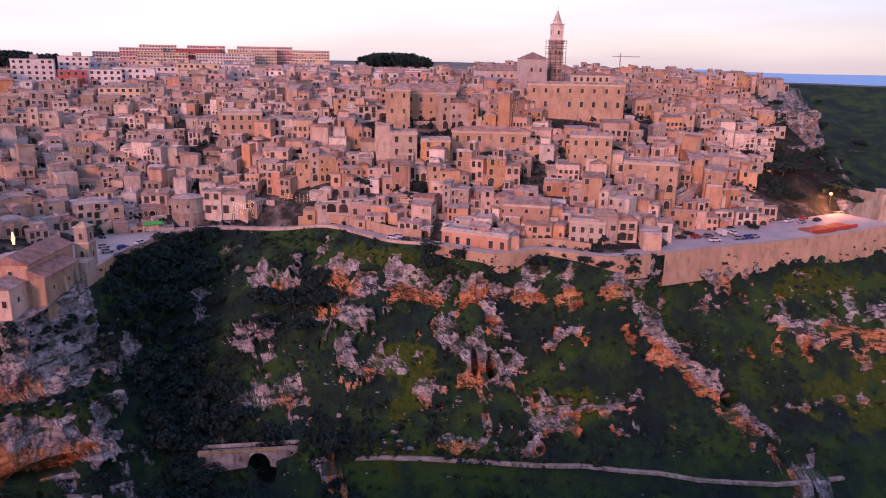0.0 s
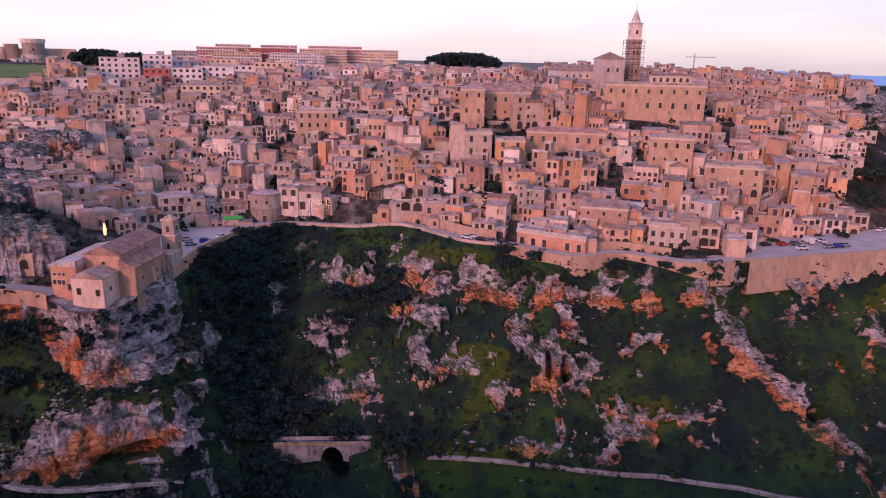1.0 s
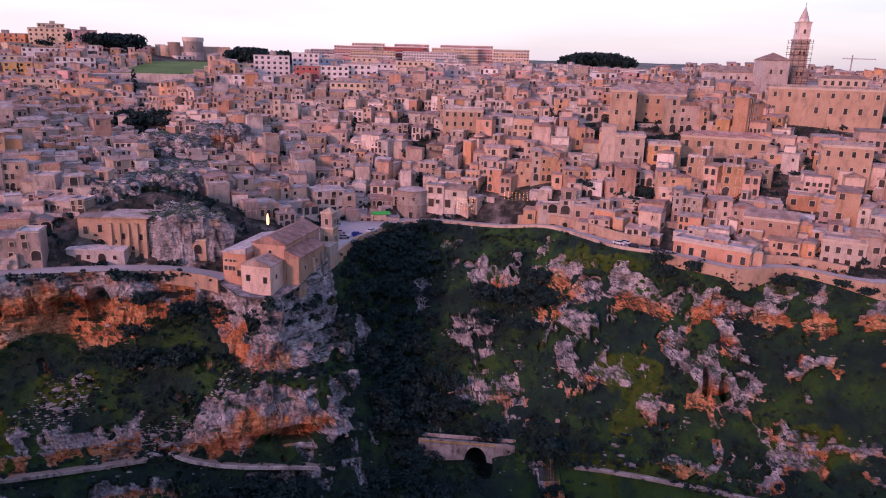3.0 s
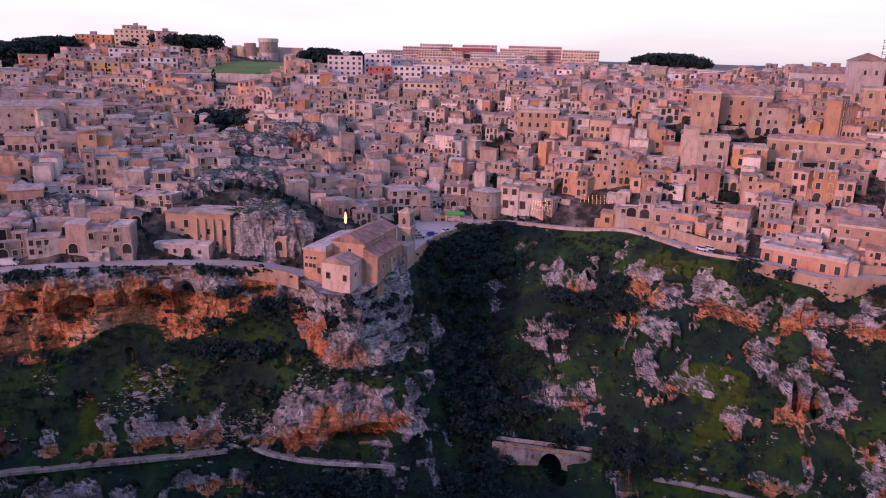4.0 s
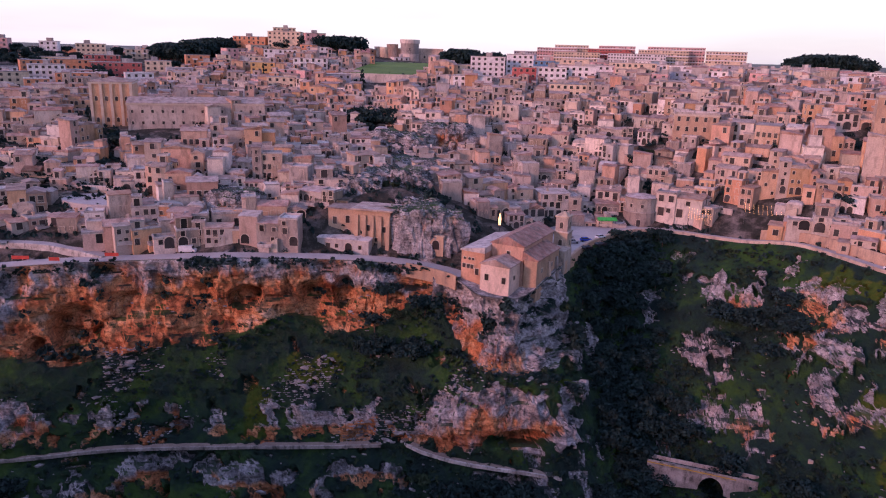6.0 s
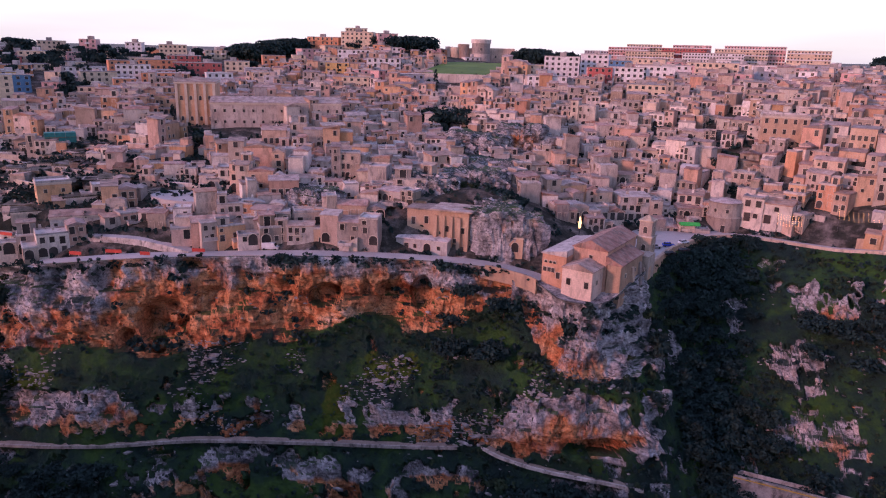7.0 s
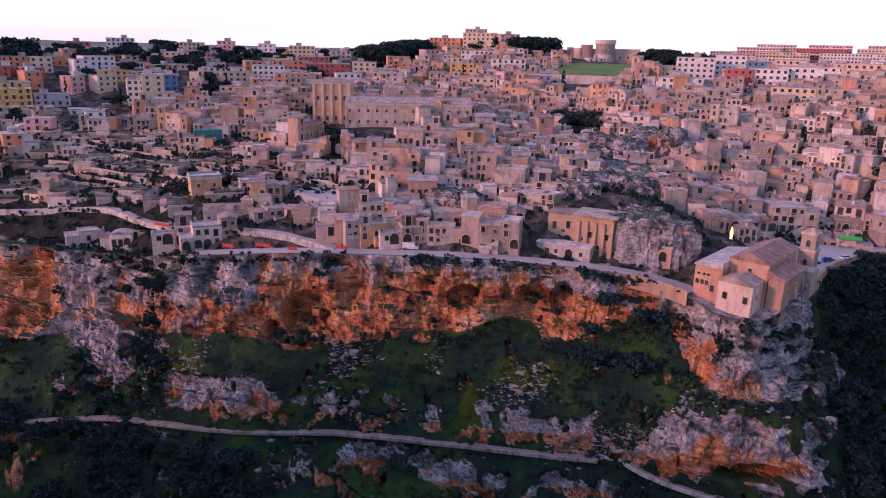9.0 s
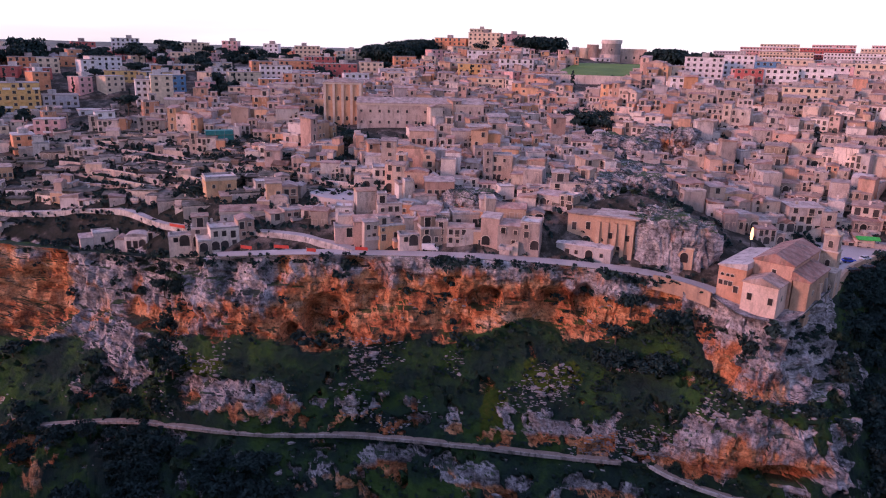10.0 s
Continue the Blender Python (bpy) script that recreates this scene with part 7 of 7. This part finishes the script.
# paved church square and car park
for us, inn, label, name in (((11.95, 14.6), 22, "pale paved church square", "pavement"), ((22.3, 25.0), 26, "pale gravel car park on the terrace", "pavement")):
    s = slice(station(us[0]), station(us[1]))
    inner = rim_inside(inn)[s]
    inner[:, 2] = R_RIM[s][:, 2]
    tagged(new(name, strip(name, inner, rim_inside(0.9)[s], M_ROAD, 0.16, 0.6)), label, "pavement", kind="structure")
wp = np.array([(183, 392, 1), (184, 370, 1), (186, 345, 1), (191, 322, 1), (198, 300, 1), (212, 280, 1)], float)
tagged(new("boundary_wall", strip("boundary_wall", wp + (0.5, 0, 0), wp - (0.5, 0, 0), M_TUFA, 5.2, 26)), "high tawny wall at the end of the road", "wall", kind="structure")
for k, (x, y, h) in enumerate(((184, 381, 7.5), (187, 338, 7.0), (195, 310, 8.0))):
    ob = tagged(new("wall_pier", mesh_of("wall_pier", boxes((-1.6, 1.6, -1.6, 1.6, -6, h), (-1.9, 1.9, -1.9, 1.9, h, h + 0.4)), M_TUFA)), "square pier in the boundary wall", "pier", kind="structure")
    ob.matrix_basis = pose(x, y, 0, 0, 0, 12)
fl = np.array([(150, 300, 0.2), (158, 330, 0.6), (162, 362, 1.2), (166, 392, 2.0)], float)
tagged(new("road", strip("road", fl, fl + (22, -4, 0), M_ROAD, 0.1, 0.6)), "pale road bending behind the car park", "road", kind="structure")


# ---- far side of the gorge beyond the car park ----
def far_slope():
    top = lerp_line([(160, 372, 26), (184, 425, 42), (230, 470, 47), (290, 640, 46), (380, 610, 45), (470, 540, 46), (600, 430, 48)], 130)
    mid = lerp_line([(172, 368, 10), (203, 412, 16), (236, 440, 14), (285, 520, 12), (360, 500, 8), (440, 440, 4), (560, 340, 0)], 130)
    low = lerp_line([(192, 372, -24), (215, 392, -28), (240, 400, -34), (262, 380, -40), (320, 340, -46), (400, 290, -55), (520, 220, -62)], 130)
    rows = [top * (1 - f) + mid * f for f in np.linspace(0, 1, 40)[:-1]] + [mid * (1 - f) + low * f for f in np.linspace(0, 1, 40)]
    p = np.array(rows)
    nv, nu = p.shape[:2]
    hol, rk = np.zeros((nv, nu)), np.zeros((nv, nu))
    for j in range(nv):
        for i in range(nu):
            x, y, z = p[j, i]
            n1 = noise.fractal((x * 0.03, y * 0.03, z * 0.04), 0.9, 2.0, 4)
            n2 = noise.ridged_multi_fractal((x * 0.07, y * 0.07, z * 0.05), 0.9, 2.1, 4, 0.9, 2.0) - 1
            cliff = step01(52 - i + 10 * n1, 0, 12) * step01(60 - j + 14 * n1, 0, 10)
            m = max(cliff * 0.95, step01(n1 + 0.3 * n2, 0.42, 0.6) * 0.8)
            rk[j, i] = m
            hol[j, i] = -0.2
            p[j, i] += np.array((0.35, -0.9, 0.1)) * (m * (3.2 * n2 + 4 * n1) + (1 - m) * 2.5 * n1)
    idx = np.arange(nv * nu).reshape(nv, nu)
    q = np.stack([idx[:-1, :-1], idx[1:, :-1], idx[1:, 1:], idx[:-1, 1:]], -1).reshape(-1, 4)
    me = add_mesh("far_hill", p.reshape(-1, 3).tolist(), q.tolist(), M_GORGE)
    for key, val in (("hollow", hol), ("rock", rk)):
        at = me.attributes.new(key, "FLOAT", "POINT")
        at.data.foreach_set("value", val.astype(np.float32).ravel())
    tagged(new("ground_far_slope", me), "dark green gorge slope with grey crags beyond the town", "hillside", kind="structure")
    # the bare upland behind its brow
    up = np.array(top)
    bk = up + np.array([np.linspace(30, 160, len(up)), np.linspace(160, 110, len(up)), np.full(len(up), -22.0)]).T
    tagged(new("ground_upland", strip("ground_upland", bk, up, M_FARTURF, -0.6, 1.0)), "flat dark upland beyond the gorge", "landscape", kind="structure")
    bk = up[:70] + np.array([np.full(70, -70.0), np.linspace(60, 260, 70), np.linspace(4, 2, 70)]).T
    tagged(new("ground_brow", strip("ground_brow", bk, up[:70], M_FARTURF, -0.6, 1.0)), "stony brow of the plateau beyond the town", "landscape", kind="structure")
    rng = random.Random(5)
    for _ in range(46):
        j, i = rng.randrange(4, 60), rng.randrange(2, 120)
        x, y, z = p[j, i]
        tree(rng.choice(("oak", "carob")), rng.randrange(4), pose(x, y, z - 0.3, 0, 0, rng.uniform(0, 360)) @ Matrix.Diagonal((1.2, 1.2, 1.0, 1)), "dark evergreen shrub on the far gorge slope")


# ---- low blue hills on the horizon, kilometres away; haze put into colour and glow ----
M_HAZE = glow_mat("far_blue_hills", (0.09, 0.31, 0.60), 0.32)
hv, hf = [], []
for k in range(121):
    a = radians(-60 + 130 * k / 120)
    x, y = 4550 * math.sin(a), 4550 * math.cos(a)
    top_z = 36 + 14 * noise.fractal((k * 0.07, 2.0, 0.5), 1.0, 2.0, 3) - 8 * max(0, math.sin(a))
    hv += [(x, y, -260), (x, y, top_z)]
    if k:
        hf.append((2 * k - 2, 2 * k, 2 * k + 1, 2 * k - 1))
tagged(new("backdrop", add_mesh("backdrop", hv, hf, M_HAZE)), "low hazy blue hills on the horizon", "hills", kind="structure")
# the nearer ridge: its haze is painted too, a deeper blue that glows
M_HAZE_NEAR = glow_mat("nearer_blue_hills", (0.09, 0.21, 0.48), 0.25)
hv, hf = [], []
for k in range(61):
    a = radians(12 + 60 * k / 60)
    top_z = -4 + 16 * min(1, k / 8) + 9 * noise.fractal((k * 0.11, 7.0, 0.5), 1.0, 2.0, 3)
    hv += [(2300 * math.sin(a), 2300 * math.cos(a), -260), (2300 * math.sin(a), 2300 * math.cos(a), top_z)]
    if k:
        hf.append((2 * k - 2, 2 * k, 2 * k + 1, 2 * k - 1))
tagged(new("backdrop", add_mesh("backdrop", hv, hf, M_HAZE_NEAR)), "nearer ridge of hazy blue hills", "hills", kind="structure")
M_FARTURF = mat("upland_turf", ((0.030, 0.042, 0.022), (0.06, 0.07, 0.035)), scale=0.02, bump=0.1)
far_slope()

# ---- bridge and ruin in the ravine ----
br = thing("stone_bridge", "small pale stone arch bridge with a yellow rail", "bridge", pose(-56.5, 186.0, -50.4, 0, 0, 4))
bm = bmesh.new()
k = 12
arch = [(3.4 * math.cos(math.pi * i / k), -6.5 + 4.6 * math.sin(math.pi * i / k)) for i in range(k + 1)]
pts = [(14.5, -1.2), (14.5, -7.5)] + [(x + 3, z) for x, z in arch] + [(-14.5, -9.0), (-14.5, -2.6)]
a = [bm.verts.new((x, -1.7, z)) for x, z in pts]
b = [bm.verts.new((x, 1.7, z)) for x, z in pts]
bm.faces.new(a)
bm.faces.new(b[::-1])
for i in range(len(pts)):
    bm.faces.new((a[i], b[i], b[(i + 1) % len(pts)], a[(i + 1) % len(pts)]))
bmesh.ops.recalc_face_normals(bm, faces=bm.faces[:])
bmesh.ops.triangulate(bm, faces=[f for f in bm.faces if len(f.verts) > 4])
part("arch", bm, M_RUBBLE, br)
for y in (-1.75, 1.45):
    bm = boxes((-14.5, 14.5, y, y + 0.3, -0.4, 0.8))
    for q in bm.verts:
        q.co.z += q.co.x * 0.045 - 1.2
    part("parapet", bm, M_RUBBLE, br)
bm = boxes((-14.5, 9, -1.9, -1.78, -1.45, -1.2))
for q in bm.verts:
    q.co.z += q.co.x * 0.045 + 0.3
part("rail", bm, paint("yellow_rail", (0.55, 0.36, 0.05), 0.6), br, "yellow painted rail")

ru = thing("ruined_arch", "broken curved ruin of rubble masonry on the turf", "ruin", pose(-27, 191, -46.5, 0, 0, 0))
bm = bmesh.new()
for i in range(11):
    t = math.pi * (0.05 + 0.95 * i / 11)
    x, y = 4.2 * math.cos(t), 3.4 * math.sin(t)
    h = 1.0 + 2.6 * math.sin(t) + 0.5 * math.sin(i * 2.3)
    vs = box(bm, x - 0.75, x + 0.75, y - 0.6, y + 0.6, -2, h, 0.12)
part("wall", bm, M_TUFA, ru)


# ---- scrub in gardens, cracks and waste ground of the town ----
def town_scrub():
    rng = random.Random(61)
    protos = [leaf_clump(random.Random(50 + k), 30, 0.8, 0.8, 0.6, 0.32) for k in range(6)]
    v_, f_ = [], []
    n = 0
    while n < 8200:
        x, y = rng.uniform(-440, 150), rng.uniform(75, 400)
        dp = float(inland(np.array(x), np.array(y)))
        left = x < -240 and y < 190 or x > 105 and y > 290
        if dp < 2 or dp > 240 or not left and noise.noise((x * 0.03, y * 0.03, 4)) < rng.uniform(-0.25, 0.4):
            continue
        if x > 78 and y < 312 and dp < 29 or -132 < x < -96 and 198 < y < 264 and dp < 16:
            continue
        n += 1
        s = rng.uniform(0.6, 2.3)
        z = gz(x, y) + rng.choice((-0.3, -0.3, 0.4, 1.2))
        if dp < 12:
            z = min(z, float(R_RIM[np.argmin((R_RIM[:, 0] - x) ** 2 + (R_RIM[:, 1] - y) ** 2), 2]) - 0.3)
            if 6.5 > dp > 0.5 and x > -262:
                continue
        pv, pf = protos[rng.randrange(6)]
        b = len(v_)
        v_ += [(x + a * s, y + c * s, z + q * s) for a, c, q in pv]
        f_ += [tuple(b + i for i in fc) for fc in pf]
    tagged(new("town_scrub", add_mesh("town_scrub", v_, f_, M_LEAF)), "dark weeds and scrub between the old houses", "scrub", kind="stuff")


town_scrub()

# streets of the cave quarter with their walls
for line, wide, wall, label in STREETS:
    pts = lerp_line([(x, y, gz(x, y)) for x, y in line], 20 * len(line))
    ker = np.ones(21) / 21
    pts[:, 2] = np.convolve(np.pad(pts[:, 2], 10, "edge"), ker, "valid")
    t = np.gradient(pts, axis=0)[:, :2]
    nn = np.c_[np.stack([-t[:, 1], t[:, 0]], 1) / np.linalg.norm(t, axis=1)[:, None], np.zeros(len(pts))]
    tagged(new("road", strip("road", pts + nn * wide / 2, pts - nn * wide / 2, M_ROAD, 0.55, 0.9)), label, "road", kind="structure")
    tagged(new("retaining_wall", strip("retaining_wall", pts - nn * (wide / 2 + 0.02), pts - nn * (wide / 2 + 0.5), M_RUBBLE, 0.55 + wall, 2.2)), "rubble wall carrying the cave quarter's street", "wall", kind="structure")

sq = thing("cleared_square", "bare pale rock square with worn paving among houses", "square", pose(-252, 152, gz(-252, 152) + 0.4, 0, 0, 24), kind="structure")
bm = bmesh.new()
prism(bm, [(x * 1.5 * (1 + 0.2 * noise.noise((x * 0.3, y * 0.3, 1))), y * 0.95) for x, y in ring(22, 12)], -4, 0.7, 0.96)
part("paving", bm, M_ROAD, sq)
part("wall", boxes((-14, 10, -0.25, 0.25, -1, 1.3)), M_TUFA, sq, at=pose(-1, 8.5, 0.4, 0, 0, 3))

# market stall on the square
ms = thing("market_stall", "small stall with a bright green canopy on the square", "stall", pose(-109, 257, -3.0, 0, 0, 30))
part("counter", boxes((-3, 3, -1.2, 1.2, 0, 1.1)), M_TUFA_PALE, ms)
part("canopy", gable_roof(None, -3.3, 3.3, -1.6, 1.6, 2.4, 0.8), paint("green_canvas", (0.03, 0.42, 0.05), 0.7), ms, "bright green canvas canopy")
for x in (-3, 3):
    for y in (-1.3, 1.3):
        part("post", boxes((x - 0.06, x + 0.06, y - 0.06, y + 0.06, 0, 2.5)), M_DARK, ms)

# ---- cars ----
M_GLASS = paint("car_glass", (0.02, 0.022, 0.028), 0.08)
M_TYRE = paint("tyre", (0.015, 0.015, 0.016), 0.8)
CAR_PAINT = {"white": paint("white_car_paint", (0.70, 0.70, 0.72), 0.25), "black": paint("black_car_paint", (0.02, 0.02, 0.025), 0.2), "blue": paint("blue_car_paint", (0.02, 0.06, 0.42), 0.25), "silver": paint("silver_car_paint", (0.38, 0.39, 0.42), 0.3, 0.5),
             "red": paint("red_car_paint", (0.50, 0.02, 0.02), 0.25), "grey": paint("grey_car_paint", (0.12, 0.12, 0.14), 0.3)}
M_LAMP = paint("headlight", (0.75, 0.75, 0.72), 0.15)


def car(color, m, van=False):
    L, W, H = (5.2, 1.95, 2.3) if van else (4.1, 1.72, 1.45)
    ob = thing("van" if van else "car", f"parked {color} {'van' if van else 'hatchback car'} on the pale paving", "van" if van else "car", m, group="parked cars")
    bm = bmesh.new()
    base = 0.32
    if van:
        side = [(-L / 2, base), (L / 2, base), (L / 2, 1.0), (L / 2 - 0.75, 1.25), (L / 2 - 1.35, H), (-L / 2 + 0.05, H), (-L / 2, 1.2)]
    else:
        side = [(-L / 2, base), (L / 2, base), (L / 2, 0.72), (L / 2 - 0.2, 0.86), (L / 2 - 1.1, 0.95), (-L / 2 + 0.1, 1.0), (-L / 2, 0.8)]
    a = [bm.verts.new((x, -W / 2, z)) for x, z in side]
    b = [bm.verts.new((x, W / 2, z)) for x, z in side]
    n = len(side)
    bm.faces.new(a)
    bm.faces.new(b[::-1])
    for i in range(n):
        bm.faces.new((a[i], b[i], b[(i + 1) % n], a[(i + 1) % n]))
    bmesh.ops.recalc_face_normals(bm, faces=bm.faces[:])
    bmesh.ops.bevel(bm, geom=bm.edges[:], offset=0.06, segments=1, affect="EDGES")
    body = part("body", bm, CAR_PAINT[color], ob)
    if not van:
        part("cabin", boxes((-L / 2 + 0.35, L / 2 - 1.15, -W / 2 + 0.08, W / 2 - 0.08, 0.95, H - 0.06, 0.28)), M_GLASS, ob, "dark glazed cabin")
        part("roof", boxes((-L / 2 + 0.66, L / 2 - 1.46, -W / 2 + 0.34, W / 2 - 0.34, H - 0.06, H)), CAR_PAINT[color], ob)
    else:
        part("windscreen", boxes((L / 2 - 1.25, L / 2 - 0.80, -W / 2 + 0.12, W / 2 - 0.12, 1.3, 2.1, 0.1)), M_GLASS, ob)
    for x in (-L / 2 + 0.75, L / 2 - 0.8):
        for y in (-W / 2 + 0.02, W / 2 - 0.02):
            bm = bmesh.new()
            prism(bm, ring(12, 0.32), -0.11, 0.11)
            w = part("wheel", bm, M_TYRE, ob, at=pose(x, y, 0.32, 90, 0, 0))
    for y in (-W / 2 + 0.3, W / 2 - 0.3):
        part("headlight", boxes((L / 2 - 0.04, L / 2 + 0.03, y - 0.18, y + 0.18, 0.58, 0.74)), M_LAMP, body)
    return ob


for color, x, y, z, yaw, van in (
    ("silver", -111, 224, -2.8, 35, False), ("blue", -108, 229, -2.8, 30, False), ("black", -104.5, 219, -2.8, 60, False), ("black", -102, 226, -2.8, 60, False), ("white", -105, 236, -2.8, 65, False), ("silver", -115, 230, -2.8, 30, False),
    ("white", -17.5, 237.5, 0.15, -25, False), ("black", -12.5, 235, 0.15, -28, False), ("white", -15, 239, 0.15, -25, False), ("black", -5, 232.5, 0.15, -28, False), ("grey", -9, 233.6, 0.15, -28, False),
    ("black", 86, 247, -0.4, 20, False), ("red", 92, 248.5, -0.4, 20, False), ("grey", 97, 250, -0.4, 20, False), ("white", 103, 254, -0.4, 100, True), ("white", 108, 255.5, -0.4, 105, False), ("white", 97, 243.5, -0.4, 15, False),
    ("silver", 107, 247.5, -0.4, 20, False), ("blue", 111, 249, -0.4, 20, False), ("silver", 114, 250.5, -0.4, 20, False), ("grey", 134, 279, -0.2, 40, False), ("white", 139, 277, -0.2, 40, False), ("silver", 144, 276, -0.2, 40, False), ("black", 152, 280, -0.2, 35, False), ("red", 148, 283, -0.2, 35, False),
    ("white", -183, 163.5, -2.2, -70, False), ("white", -207, 143.5, -2.9, 30, True)):
    car(color, pose(x, y, z, 0, 0, yaw), van)

# orange safety netting round the street works
M_NET = paint("orange_safety_net", (0.55, 0.06, 0.035), 0.7)
for x, y, z, w, yaw in ((-292, 104, -4.5, 7, 18), (-276, 105, -4.2, 8, 10), (-252, 106, -4.5, 4, 25), (-243, 113, -3.8, 5, 32), (-233, 117, -3.6, 3, 32), (-222, 128, -3.0, 4, 34), (146, 262, -0.4, 16, 28), (158, 268, -0.2, 12, 28)):
    ob = thing("barrier_fence", "orange plastic safety netting on short posts", "fence", pose(x, y, z, 0, 0, yaw))
    part("net", boxes((-w / 2, w / 2, -0.03, 0.03, 0.1, 1.15)), M_NET, ob)
    for i in range(int(w / 3) + 1):
        part("post", boxes((-w / 2 + 3 * i - 0.05, -w / 2 + 3 * i + 0.05, 0.03, 0.12, -0.3, 1.3)), M_STONE, ob)
gs = thing("ground_sheet", "bright orange plastic sheeting spread over the works", "sheet", pose(150, 267, -0.12, 0, 0, 29))
bm = bmesh.new()
cells = [[bm.verts.new((-13 + 26 * i / 16, -4.5 + 9 * j / 6 + 0.4 * math.sin(i), 0.12 + 0.09 * noise.noise((i * 0.7, j * 0.9, 3.3)))) for i in range(17)] for j in range(7)]
for j in range(6):
    for i in range(16):
        bm.faces.new((cells[j][i], cells[j][i + 1], cells[j + 1][i + 1], cells[j + 1][i]))
bmesh.ops.solidify(bm, geom=bm.faces[:], thickness=0.02)
part("sheet", bm, paint("orange_sheet", (0.80, 0.16, 0.04), 0.6), gs)
# green netting over a house under repair
sc = thing("scaffold_cover", "house front wrapped in teal scaffold netting", "scaffold", pose(-352, 158, gz(-352, 158) - 1, 0, 0, 66))
part("net", boxes((-6, 6, -2.5, 2.5, -2, 9)), paint("teal_net", (0.03, 0.22, 0.20), 0.8), sc)
for x in (-6.1, -2, 2, 6.1):
    part("pole", boxes((x - 0.08, x + 0.08, -2.7, -2.55, -2, 10)), paint("scaffold_pole", (0.3, 0.3, 0.3), 0.5, 0.8), sc)
for z in (2, 4.5, 7):
    part("deck", boxes((-6.3, 6.3, -2.9, -2.52, z, z + 0.15)), paint("scaffold_board", (0.25, 0.18, 0.1), 0.8), sc)

# ---- evening lights ----
M_GLOW = glow_mat("warm_bulb", (1.0, 0.55, 0.18), 2.6)
lamp = thing("lit_flame_lamp", "tall glowing flame-shaped lamp beside the church", "lamp", pose(-131.5, 208, 1.2, 0, 0, 0))
bm = bmesh.new()
prism(bm, ring(8, 0.12), -5, 2.6)
part("post", bm, M_DARK, lamp)
bm = bmesh.new()
prism(bm, ring(10, 0.35), 2.6, 4.4, 1.5)
prism(bm, ring(10, 0.52), 4.4, 6.4, 0.35)
part("flame", bm, M_GLOW, lamp, "glowing yellow flame-shaped glass")
for x0, y0, z0, n, ln in ((-77, 264.5, 0.2, 7, 7.5), (-57, 274.0, 3.2, 6, 12)):
    rng_l = random.Random(int(-x0))
    ob = thing("string_lights", "strings of warm bulbs over a terrace restaurant", "lights", pose(x0, y0, z0, 0, 0, 10))
    for k in range(n):
        s = bmesh.new()
        for i in range(9):
            t = i / 8 - 0.5
            c = (ln * t, 0.9 * k - 2.5, 2.6 + 0.45 * k + 2.2 * t * t)
            bmesh.ops.create_icosphere(s, subdivisions=1, radius=0.10, matrix=Matrix.Translation(c))
        part("light_string", s, M_GLOW, ob)
    for x in (-ln / 2, ln / 2):
        part("post", boxes((x - 0.08, x + 0.08, -2.8, -2.6, -1.5, 3.0)), M_DARK, ob)
        part("post", boxes((x - 0.08, x + 0.08, 0.9 * n - 2.6, 0.9 * n - 2.4, -1.5, 6.0)), M_DARK, ob)

# street lamp that lights the car park
sl = thing("street_lamp", "tall lit street lamp with a warm orange globe", "lamp", pose(166, 298, 0, 0, 0, 0))
bm = bmesh.new()
prism(bm, ring(8, 0.14), -1, 7.6, 0.6)
part("post", bm, M_DARK, sl)
bm = bmesh.new()
bmesh.ops.create_uvsphere(bm, u_segments=12, v_segments=8, radius=0.55, matrix=Matrix.Translation((0, 0, 8.0)))
part("globe", bm, M_GLOW, sl, "glowing warm glass globe")
pl = bpy.data.lights.new("lamp_light", "POINT")
pl.energy, pl.color, pl.shadow_soft_size = 16000, (1.0, 0.36, 0.10), 0.6
new("lamp_light", pl).matrix_basis = pose(165, 295, 7.6)

# a building crane far behind the town
cr = thing("tower_crane", "thin grey tower crane far behind the town", "crane", pose(186, 778, 38, 0, 0, 10))
part("mast", boxes((-0.5, 0.5, -0.5, 0.5, 0, 31)), PAINTS["grey"], cr)
part("jib", boxes((-9, 22, -0.35, 0.35, 30, 30.8), (-0.4, 0.4, -0.4, 0.4, 31, 34)), PAINTS["grey"], cr)
